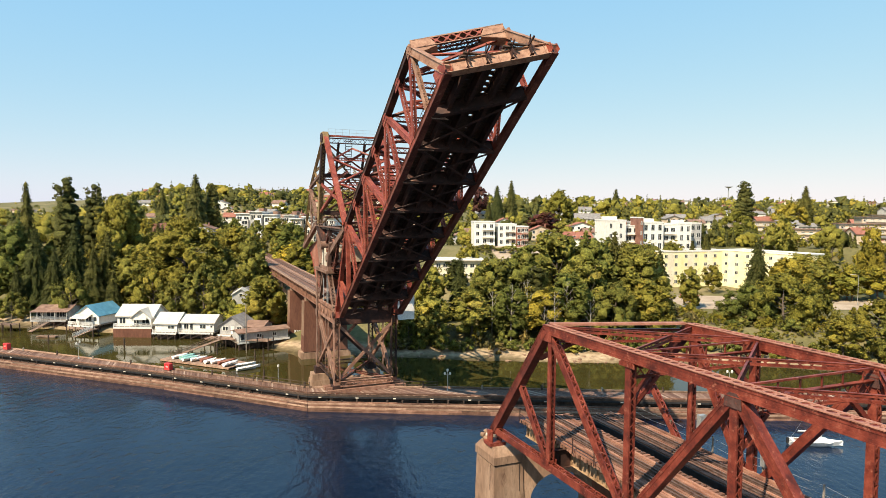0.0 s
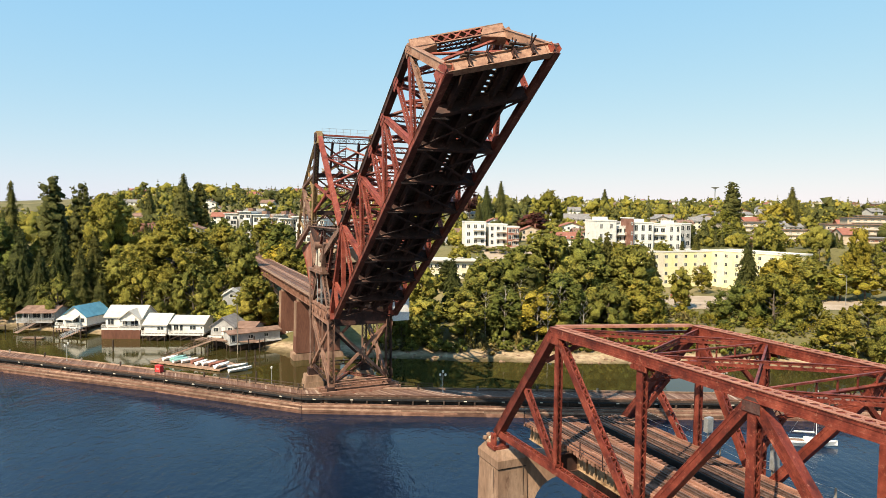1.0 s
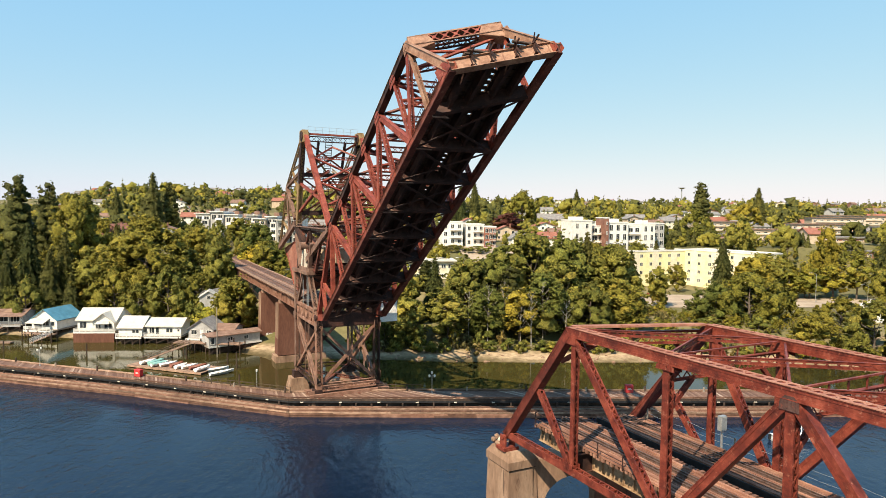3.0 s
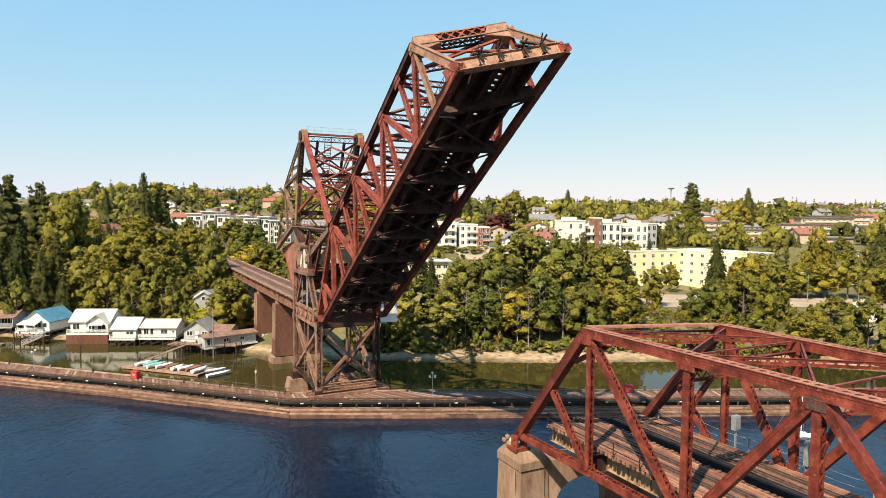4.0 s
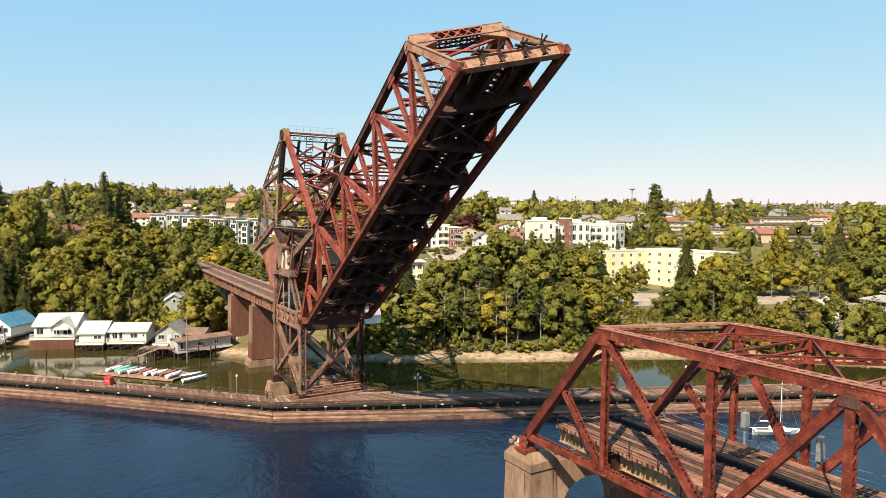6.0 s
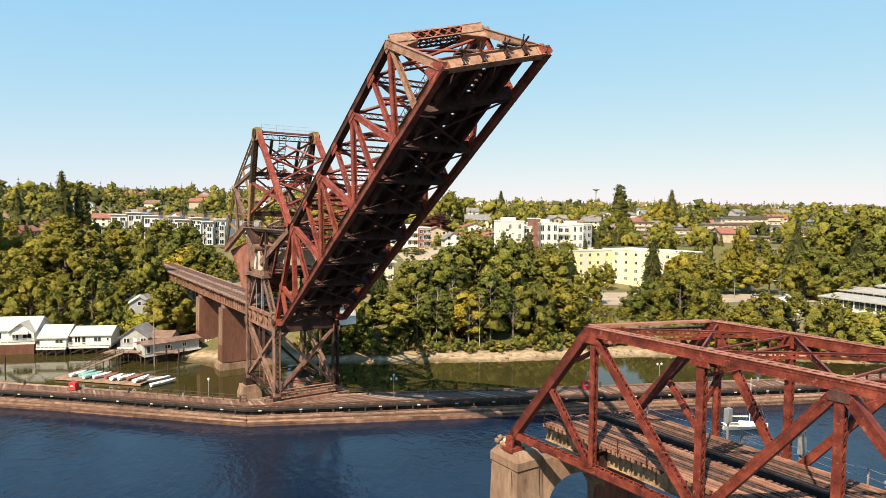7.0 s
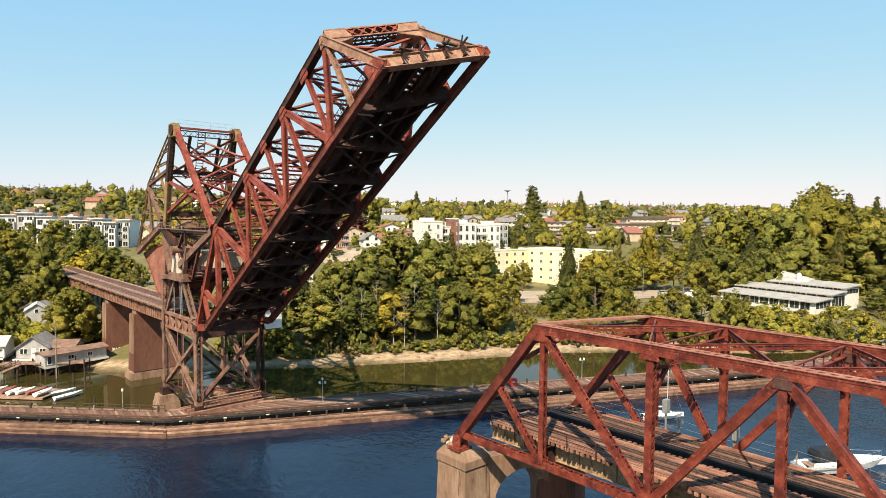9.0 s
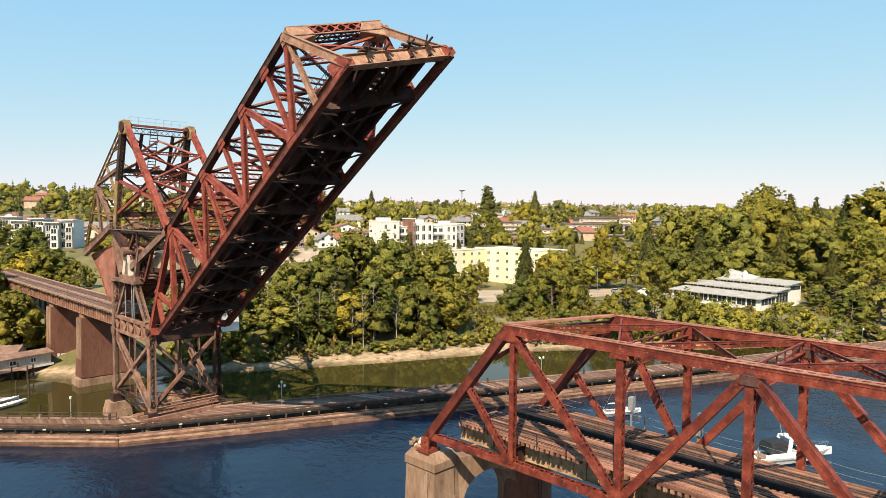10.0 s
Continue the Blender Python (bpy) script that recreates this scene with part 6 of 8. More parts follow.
# timber jetties and stairs by the houses
def jetty(points, w, z, label):
    t = thing("jetty", label, "jetty", "jetties by the houses")
    for p, q in zip(points, points[1:]):
        p, q = Vector((*p, z)), Vector((*q, z))
        d = (q - p).normalized()
        s = Vector((-d.y, d.x, 0))
        n = int((q - p).length / 0.35)
        deck = Shape()
        for k in range(n):
            c = p.lerp(q, (k + 0.5) / n)
            deck.bar(c - s * (w / 2), c + s * (w / 2), 0.3, 0.08, d)
        tagged(part("deck_plank", deck, PLANK, t), kind="stuff")
        m = max(2, int((q - p).length / 2.5))
        for k in range(m + 1):
            c = p.lerp(q, k / m)
            for e in (-1, 1):
                part("timber_post", Shape().rod(c + s * (e * w * 0.45) - ZX * (z + 2), c + s * (e * w * 0.45) + ZX * random.uniform(0.0, 1.0), 0.14, n=7), DARK_WOOD, t)


jetty(((-58.5, 158.5), (-42.0, 155.5)), 3.2, 2.3, "grey plank jetty on dark piles")
jetty(((-101, 172.5), (-92.5, 170.0)), 2.0, 1.9, "small plank landing on dark piles")
jetty(((-124, 178), (-118, 176)), 3.0, 1.9, "plank landing on dark piles")


def gangway(p, q, w, label, rail=TRIM_WHITE):
    t = thing("gangway", label, "gangway")
    p, q = Vector(p), Vector(q)
    d = (q - p).normalized()
    s = Vector((-d.y, d.x, 0)).normalized()
    part("walkway", Shape().bar(p, q, w, 0.1, s), PLANK, t)
    for e in (-1, 1):
        o = s * (e * w / 2)
        for h in (0.5, 1.0):
            part("rail", Shape().bar(p + o + ZX * h, q + o + ZX * h, 0.07, 0.09, s), rail, t)
        n = 9
        for k in range(n + 1):
            c = p.lerp(q, k / n) + o
            part("post", Shape().bar(c, c + ZX * 1.0, 0.07, 0.07, s), rail, t)


gangway((-54.5, 155.5, 2.35), (-61.5, 144.8, 0.55), 1.2, "sloping timber gangway with rails down to the float", PLANK)
gangway((-93.0, 170.0, 2.0), (-96.5, 166.5, 0.4), 1.1, "short white gangway beside the blue-roofed cottage")
gangway((-111.5, 180.0, 2.0), (-113.0, 174.5, 0.3), 1.4, "grey stair down from the low house", GREY_WOOD)

flt = thing("float_dock", "low grey plank float dock with small boats", "dock")
FA0, FB0 = Vector((-63.5, 143.0, 0)), Vector((-45.5, 135.2, 0))
fd = (FB0 - FA0).normalized()
fs = Vector((-fd.y, fd.x, 0))
s = Shape()
n = 60
for k in range(n):
    c = FA0.lerp(FB0, (k + 0.5) / n) + ZX * 0.42
    s.bar(c, c + fs * 6.2, 0.3, 0.08, fd)
tagged(part("deck_plank", s, PLANK, flt), kind="stuff")
part("pontoon", Shape().bar((FA0 + FB0) / 2 + fs * 0.3 + ZX * 0.12, (FA0 + FB0) / 2 + fs * 5.9 + ZX * 0.12, 19.2, 0.5, fd), DARK_WOOD, flt)
part("edge_board", Shape().bar(FA0 + ZX * 0.3, FB0 + ZX * 0.3, 0.1, 0.35, fs), PLANK, flt)
flt2 = thing("landing_float", "small pale plank float on the water", "dock", at=pose(-104.5, 168.5, 0, 0, 0, -4))
part("deck", Shape().box(-2.6, 2.6, -0.8, 0.8, 0.1, 0.4), PLANK, flt2)


def hull(L, B, H, sheer=0.25, flat=0.55, rake=0.0):
    """An open boat shape along x, bow to +x."""
    s = Shape()
    rings = []
    for k in range(9):
        t = k / 8
        x = -L / 2 + L * t
        w = B / 2 * (0.82 + 0.18 * math.sin(math.pi * min(1, t * 1.4))) * (1 - max(0, (t - 0.45) / 0.55) ** 2.2) + 0.02
        top = H + sheer * t * t
        lo, kl = x - 0.55 * rake * t ** 4, x - rake * t ** 4
        rings.append([(x, -w, top), (lo, -w * flat, H * 0.25 * (1 + t)), (kl, 0, H * 0.55 * t ** 3), (lo, w * flat, H * 0.25 * (1 + t)), (x, w, top), (x, w * 0.86, top), (x, 0, H * 0.55), (x, -w * 0.86, top)])
    for a, b in zip(rings, rings[1:]):
        k = len(s.v)
        s.v.extend(a + b)
        m = len(a)
        s.f.extend((k + i, k + (i + 1) % m, k + m + (i + 1) % m, k + m + i) for i in range(m))
    k = len(s.v)
    s.v.extend(rings[0])
    s.f.append(tuple(k + i for i in range(8)))
    return s


def dinghy(x, y, z, turn, mat, L=3.4, tilt=0, cover=None):
    t = thing("rowing_boat", "small " + {id(GELCOAT): "white", id(TEAL): "teal", id(RED_ROOF): "rusty red"}.get(id(mat), "grey") + " boat lying on the float dock", "boat", "small boats on the float", at=pose(x, y, z, tilt, 0, turn))
    part("hull", hull(L, 1.45, 0.62), mat, t)
    for px in (-0.7, 0.5):
        part("thwart", Shape().box(px - 0.14, px + 0.14, -0.55, 0.55, 0.48, 0.53), PLANK, t)
    if cover is not None:
        s = Shape()
        for k in range(6):
            a0, a1 = math.pi * k / 6, math.pi * (k + 1) / 6
            s.prism([(-L * 0.45, math.cos(a0) * 0.7, 0.6 + 0.35 * math.sin(a0)), (-L * 0.45, math.cos(a1) * 0.7, 0.6 + 0.35 * math.sin(a1)), (-L * 0.45, 0, 0.55)],
                    [(L * 0.3, math.cos(a0) * 0.5, 0.65 + 0.3 * math.sin(a0)), (L * 0.3, math.cos(a1) * 0.5, 0.65 + 0.3 * math.sin(a1)), (L * 0.3, 0, 0.6)])
        part("cover", s, cover, t)


mats = [GELCOAT, TEAL, GELCOAT, GELCOAT, RED_ROOF, GELCOAT, GELCOAT, RED_ROOF, GELCOAT]
for k, m in enumerate(mats):
    c = FA0.lerp(FB0, 0.17 + 0.095 * k) + fs * (2.6 + 0.5 * math.sin(k * 2.1))
    dinghy(c.x, c.y, 0.48, 52 + 11 * math.sin(k * 1.7), m, 3.6 + 0.5 * math.sin(k), cover=TEAL if k in (1, 2) else None)
dinghy(-41.5, 136.0, 0.0, 40, GELCOAT, 5.2)
dinghy(-43.0, 138.8, 0.0, 30, GELCOAT, 4.4)
dinghy(-121.5, 165.5, 0.0, 60, GELCOAT, 5.0)
dinghy(-123.0, 171.0, 0.0, 70, GELCOAT, 4.6)
for x, y, h in ((-41.8, 141.5, 3.2), (-39.8, 141.2, 3.4), (-77.5, 155.0, 2.6), (-99.0, 160.0, 2.4), (-116.5, 163.0, 2.8), (-53.2, 150.0, 2.6), (-36.0, 128.0, 2.0)):
    t = thing("mooring_pile", "dark timber mooring pile standing in the water", "pile", "mooring piles")
    part("shaft", Shape().rod((x, y, -2.5), (x, y, h), 0.18, 0.16, 8), DARK_WOOD, t)
t = thing("utility_pole", "tall thin timber pole by the jetty", "pole")
part("shaft", Shape().rod((-46.9, 152.0, -2), (-46.9, 152.0, 11.6), 0.14, 0.1, 8), GREY_WOOD, t)


# ---- boats in the canal ----
def sailboat():
    t = thing("sailboat", "white sailing boat with bare mast on the canal", "boat", at=pose(55.0, 93.4, -0.25, 0, 0, -10))
    s = hull(7.4, 2.3, 0.95, 0.3, 0.55, 1.1)
    part("hull", s, GELCOAT, t)
    part("deck", Shape().prism([(-3.5, -0.85, 1.0), (1.6, -0.95, 1.02), (3.2, 0, 1.15), (1.6, 0.95, 1.02), (-3.5, 0.85, 1.0)], [(-3.5, -0.8, 1.06), (1.6, -0.9, 1.08), (3.1, 0, 1.2), (1.6, 0.9, 1.08), (-3.5, 0.8, 1.06)]), GELCOAT, t)
    part("cabin", Shape().prism([(-0.9, -0.7, 1.05), (1.9, -0.55, 1.08), (1.9, 0.55, 1.08), (-0.9, 0.7, 1.05)], [(-0.8, -0.55, 1.5), (1.5, -0.4, 1.42), (1.5, 0.4, 1.42), (-0.8, 0.55, 1.5)]), GELCOAT, t)
    part("cockpit", Shape().box(-3.0, -1.0, -0.5, 0.5, 1.05, 1.1), PLANK, t)
    part("mast", Shape().rod((0.7, 0, 1.3), (0.7, 0, 8.6), 0.06, 0.045, 8), TRIM_WHITE, t)
    part("boom", Shape().rod((0.6, 0, 2.2), (-2.6, 0, 2.25), 0.05, n=6), STEEL_GREY, t)
    part("furled_sail", Shape().rod((0.4, 0, 2.33), (-2.4, 0, 2.36), 0.12, 0.08, 8), TRIM_WHITE, t)
    for e in ((3.5, 0), (-3.5, 0), (0.6, 1.0), (0.6, -1.0)):
        part("stay", Shape().rod((e[0], e[1], 1.1), (0.7, 0, 8.5), 0.012, n=4), STEEL_GREY, t)
    part("outboard", Shape().box(-4.0, -3.65, -0.15, 0.15, 0.4, 1.2), BLACK, t)


sailboat()


def motorboat():
    t = thing("motor_cruiser", "white motor cruiser with a dark canvas canopy on the canal", "boat", at=pose(64.2, 67.6, -0.3, 0, 0, -10))
    s = hull(12.8, 3.5, 1.5, 0.4, 0.72, 2.6)
    part("hull", s, GELCOAT, t)
    part("rub_rail", Shape().bar((-5.9, -1.56, 1.2), (2.0, -1.72, 1.3), 0.06, 0.1, (0, 1, 0)), STEEL_GREY, t)
    part("foredeck", Shape().prism([(-0.5, -1.55, 1.62), (3.6, -1.1, 1.85), (5.7, 0, 2.05), (3.6, 1.1, 1.85), (-0.5, 1.55, 1.62)], [(-0.5, -1.2, 2.15), (3.2, -0.7, 2.1), (5.2, 0, 2.12), (3.2, 0.7, 2.1), (-0.5, 1.2, 2.15)]), GELCOAT, t)
    part("cockpit_side", Shape().bar((-5.6, -1.45, 1.8), (-0.3, -1.5, 1.9), 0.12, 0.5, (0, 1, 0)), GELCOAT, t)
    part("cockpit_floor", Shape().box(-5.6, -0.4, -1.35, 1.35, 1.3, 1.4), PLANK, t)
    part("windscreen", Shape().prism([(0.2, -1.2, 2.1), (0.9, 0, 2.15), (0.2, 1.2, 2.1), (0.1, 1.2, 2.1), (0.1, -1.2, 2.1)], [(-0.6, -1.05, 2.9), (-0.2, 0, 2.95), (-0.6, 1.05, 2.9), (-0.7, 1.05, 2.9), (-0.7, -1.05, 2.9)]), GLASS, t)
    part("canopy", Shape().prism([(-4.6, -1.25, 2.75), (-1.9, -1.25, 2.85), (-1.9, 1.25, 2.85), (-4.6, 1.25, 2.75)], [(-4.3, -1.05, 3.35), (-1.9, -1.05, 3.5), (-1.9, 1.05, 3.5), (-4.3, 1.05, 3.35)]), BLACK, t, "dark canvas canopy")
    for e in (-1, 1):
        part("radar_arch", Shape().bar((-1.9, e * 1.4, 2.0), (-1.3, e * 1.1, 3.9), 0.2, 0.5, (0, 1, 0)), GELCOAT, t)
    part("side_curtain", Shape().prism([(-4.6, -1.24, 2.06), (-1.9, -1.24, 2.06), (-1.9, 1.24, 2.06), (-4.6, 1.24, 2.06)], [(-4.55, -1.2, 2.74), (-1.92, -1.2, 2.84), (-1.92, 1.2, 2.84), (-4.55, 1.2, 2.74)]), GLASS, t, "clear dark side curtains")
    part("arch_top", Shape().bar((-1.3, -1.15, 3.9), (-1.3, 1.15, 3.9), 0.5, 0.16, (1, 0, 0)), GELCOAT, t)
    part("radar", Shape().rod((-1.3, 0, 4.0), (-1.3, 0, 4.3), 0.35, 0.3, 12), TRIM_WHITE, t)
    part("aerial", Shape().rod((-1.5, 0.5, 4.0), (-1.9, 0.5, 5.6), 0.02, n=5), TRIM_WHITE, t)
    s = Shape()
    for k in range(8):
        x = 0.4 + 0.72 * k
        s.rod((x, -1.45 + 0.2 * k * (k / 8), 1.9), (x + 0.1, -1.4 + 0.2 * k * (k / 8), 2.65), 0.02, n=5)
    s.rod((0.4, -1.42, 2.65), (5.6, -0.1, 2.75), 0.022, n=5).rod((5.6, -0.1, 2.75), (0.4, 1.42, 2.65), 0.022, n=5)
    part("bow_rail", s, STEEL_GREY, t)
    part("swim_step", Shape().box(-6.9, -5.9, -1.4, 1.4, 0.55, 0.65), GELCOAT, t)
    part("tender", Shape().rod((-7.0, -1.0, 1.3), (-7.0, 1.0, 1.3), 0.32, n=10), STEEL_GREY, t)


motorboat()
# ---- plants ----
class Crown:
    """Collects the leafy masses and loose leaf sprays of one crown, with soft normals."""

    def __init__(self, rng):
        self.rng, self.v, self.n, self.f, self.k = rng, [], [], [], 0

    def put(self, verts, normals, faces):
        self.v.append(verts)
        self.n.append(normals / np.maximum(1e-6, np.linalg.norm(normals, axis=1))[:, None])
        self.f.append(faces + self.k)
        self.k += len(verts)

    def masses(self, c, r, out, level=1, squash=0.8, jag=0.2, up=0.25, rough=0.0):
        """Knobbly leafy clumps at c of radius r, each turned at random."""
        c, r, out = np.asarray(c, float), np.asarray(r, float), np.asarray(out, float)
        m, (bv, bf) = len(c), KNOB[level]
        q = self.rng.normal(0, 1, (m, 4))
        w, x, y, z = (q / np.linalg.norm(q, axis=1)[:, None]).T
        rot = np.stack([np.stack([1 - 2 * (y * y + z * z), 2 * (x * y - z * w), 2 * (x * z + y * w)], 1), np.stack([2 * (x * y + z * w), 1 - 2 * (x * x + z * z), 2 * (y * z - x * w)], 1), np.stack([2 * (x * z - y * w), 2 * (y * z + x * w), 1 - 2 * (x * x + y * y)], 1)], 1)
        d = np.einsum("mij,kj->mki", rot, bv)
        size = r[:, None, None] * (1 + self.rng.normal(0, jag, (m, len(bv), 1)).clip(-0.5, 0.6))
        p = c[:, None, :] + d * size * np.array([1, 1, squash])
        nv = d * 0.9 + out[:, None, :] * 0.35 + np.array([0, 0, up]) + self.rng.normal(0, 1, d.shape) * rough
        self.put(p.reshape(-1, 3), nv.reshape(-1, 3), (bf[None] + (np.arange(m) * len(bv))[:, None, None]).reshape(-1, 3))

    def leaves(self, c, normals, size, bend=0.5):
        """Kite-shaped leaf sprays at c."""
        rng, n = self.rng, len(c)
        nv = normals + rng.normal(0, bend, (n, 3))
        nv /= np.linalg.norm(nv, axis=1)[:, None]
        t = np.cross(nv, rng.normal(0, 1, (n, 3)))
        t /= np.linalg.norm(t, axis=1)[:, None]
        b = np.cross(nv, t)
        s = size * rng.uniform(0.55, 1.35, n)[:, None]
        quad = np.stack([c - t * s * 0.6, c - b * s * 0.38 + nv * s * 0.12, c + t * s * 0.62, c + b * s * 0.38 + nv * s * 0.12], 1).reshape(-1, 3)
        soft = np.repeat(normals + 0.45 * nv, 4, 0)
        k = 4 * np.arange(n)[:, None]
        self.put(quad, soft, np.concatenate([k + np.array([0, 1, 2]), k + np.array([0, 2, 3])]))

    def mesh(self, name, mat):
        v, n, f = np.concatenate(self.v), np.concatenate(self.n), np.concatenate(self.f)
        me = bpy.data.meshes.new(name)
        me.vertices.add(len(v))
        me.vertices.foreach_set("co", v.astype(np.float32).ravel())
        me.loops.add(3 * len(f))
        me.loops.foreach_set("vertex_index", f.astype(np.int32).ravel())
        me.polygons.add(len(f))
        me.polygons.foreach_set("loop_start", np.arange(0, 3 * len(f), 3, dtype=np.int32))
        me.polygons.foreach_set("use_smooth", np.ones(len(f), dtype=bool))
        me.update()
        me.normals_split_custom_set_from_vertices(n.tolist())
        me.materials.append(mat)
        return me


def knobs():
    """Base shapes of the leafy masses: a six-pointed tuft and two rounder ones."""
    octa = np.array([(1, 0, 0), (-1, 0, 0), (0, 1, 0), (0, -1, 0), (0, 0, 1), (0, 0, -1)], float)
    out = [(octa, np.array([(0, 2, 4), (2, 1, 4), (1, 3, 4), (3, 0, 4), (2, 0, 5), (1, 2, 5), (3, 1, 5), (0, 3, 5)]))]
    for level in (1, 2):
        bm = bmesh.new()
        bmesh.ops.create_icosphere(bm, subdivisions=level, radius=1.0)
        out.append((np.array([v.co[:] for v in bm.verts]), np.array([[v.index for v in f.verts] for f in bm.faces])))
        bm.free()
    return out


KNOB = knobs()


def outward(rng, m, up=0.3):
    d = rng.normal(0, 1, (m, 3))
    d[:, 2] += up
    return d / np.linalg.norm(d, axis=1)[:, None]


def leafy(cr, cs, rs, clump, many, leaf, up=0.3, squash=0.8, per=9, core=0.56):
    """Lobes closed by leafy masses, covered with clumps of ragged leaf tufts and loose sprays."""
    rng = cr.rng
    cs, rs = np.array(cs, float), np.array(rs, float)
    mid = cs.mean(0)
    out = (cs - mid) / np.maximum(0.5, np.linalg.norm(cs - mid, axis=1))[:, None]
    cr.masses(cs, rs * core, out, 2 if rs.mean() > 2.2 else 1, 0.92, 0.25, rough=0.5)
    share = rs ** 2 / (rs ** 2).sum()
    pick = rng.choice(len(rs), many, p=share)
    d = outward(rng, many, up)
    c = cs[pick] + d * (rs[pick] * rng.uniform(0.6, 0.98, many))[:, None]
    r = clump * rng.uniform(0.7, 1.35, many)
    e = outward(rng, many * per, up)
    p = np.repeat(c, per, 0) + (e + 0.25 * np.repeat(d, per, 0)) * (np.repeat(r, per) * rng.uniform(0.3, 1.05, many * per))[:, None] * np.array([1, 1, squash])
    n = e * 0.7 + np.repeat(d, per, 0) * 0.6
    cr.masses(p, clump * 0.42 * rng.uniform(0.45, 1.2, many * per), n, 0, squash * 0.75, 0.4, rough=0.4)
    per = max(1, int(leaf[0] / many))
    e = outward(rng, many * per, up)
    p = np.repeat(c, per, 0) + e * (np.repeat(r, per) * rng.uniform(0.8, 1.5, many * per))[:, None] * np.array([1, 1, squash])
    cr.leaves(p, e * 0.8 + np.repeat(d, per, 0) * 0.5 + np.array([0, 0, 0.2]), leaf[1])


def broad_crown(rng, lobes=16, w=10.0, h=14.0, low=0.2, peak=0.38, clump=None, many=90, leaf=(1500, 0.3)):
    """A crown of overlapping lobes, widest below the middle."""
    cs, rs = [], []
    for k in range(lobes):
        t = ((k + rng.uniform(0.1, 0.9)) / lobes) ** 0.85
        z = h * (low + (1 - low) * (0.1 + 0.8 * t))
        wide = w / 2 * math.sqrt(max(0.06, 1 - ((t - peak) / 0.68) ** 2))
        lobe = min(w, h) * rng.uniform(0.5, 0.85) / lobes ** 0.38 * (1.15 - 0.3 * t)
        reach = max(0.0, wide - 0.8 * lobe) * rng.uniform(0.5, 1.0) ** 0.5
        a = k * 2.39996 + rng.uniform(-0.5, 0.5)
        cs.append((reach * math.cos(a), reach * math.sin(a), z))
        rs.append(lobe)
    cs.append((0, 0, h * 0.9))
    rs.append(min(w, h) * 0.12)
    cr = Crown(rng)
    leafy(cr, cs, rs, clump or 0.085 * math.sqrt(w * h), many, leaf)
    return cr


def skirts(cr, w, h, low, count, points=9):
    """Layered drooping skirts of branches round a straight stem."""
    rng = cr.rng
    for k in range(count):
        t = (k + rng.uniform(-0.25, 0.25)) / count
        z = h * (low + (1 - low) * t)
        reach = w / 2 * (1 - t) ** 0.8 * rng.uniform(0.75, 1.15) + 0.2
        n = 2 * points
        a = 2 * math.pi * (np.arange(n) + rng.uniform(0, 1)) / n
        r = reach * np.where(np.arange(n) % 2, 0.5, 1.0) * rng.uniform(0.75, 1.15, n)
        ring = np.stack([r * np.cos(a), r * np.sin(a), z - 0.3 * r + rng.normal(0, 0.03 * reach, n)], 1)
        top = np.array([[0, 0, min(h, z + 0.85 * reach + 0.4)]])
        nv = np.concatenate([np.array([[0, 0, 1.0]]), np.stack([np.cos(a), np.sin(a), np.full(n, 0.55)], 1)])
        i = np.arange(n)
        cr.put(np.concatenate([top, ring]), nv, np.stack([np.zeros(n, int), 1 + i, 1 + (i + 1) % n], 1))


def conifer_crown(rng, n, w=7.0, h=20.0, size=0.4, low=0.06):
    """Drooping whorls of branches with sprays of needles."""
    cr = Crown(rng)
    skirts(cr, w * 0.86, h, low, 22)
    whorls = 26
    for k in range(whorls):
        t = (k + rng.uniform(-0.3, 0.3)) / whorls
        z = h * (low + (1 - low) * t)
        reach = w / 2 * (1 - t) ** 0.8 * rng.uniform(0.75, 1.15) + 0.25
        arms = rng.integers(6, 9)
        for j in range(arms):
            a = 2 * math.pi * (j + rng.uniform(-0.3, 0.3)) / arms
            m = max(3, int(n / whorls / arms * (0.4 + 1.2 * (1 - t))))
            s = rng.uniform(0.3, 1.0, m) ** 0.7
            r = reach * s * rng.uniform(0.85, 1.05)
            p = np.stack([r * math.cos(a) + rng.normal(0, 0.22, m), r * math.sin(a) + rng.normal(0, 0.22, m), z - 0.22 * r * s + rng.normal(0, 0.2, m)], 1)
            cr.leaves(p, np.tile(np.array([math.cos(a) * 0.6, math.sin(a) * 0.6, 0.6]), (m, 1)), size)
    return cr


def poplar_crown(rng, w=12.0, h=36.0, leaf=(900, 0.4)):
    """A column of several upswept spires of unequal height."""
    cs, rs = [], []
    for k in range(7):
        a = k * 2.39996
        off = 0.0 if k == 0 else w * rng.uniform(0.14, 0.26)
        tall = h * (0.97 if k == 0 else rng.uniform(0.8, 0.97))
        for j in range(11):
            t = (j + rng.uniform(0.2, 0.8)) / 11
            r = w * 0.2 * math.sin(math.pi * (0.25 + 0.62 * t)) ** 0.8
            lean = 1 - 0.35 * t
            cs.append((off * lean * math.cos(a) + rng.normal(0, 0.03 * w), off * lean * math.sin(a) + rng.normal(0, 0.03 * w), tall * (0.05 + 0.92 * t)))
            rs.append(max(1.5, r))
    cr = Crown(rng)
    leafy(cr, cs, rs, 0.08 * w, 200, leaf, 0.5, 1.2, 8, 0.85)
    return cr


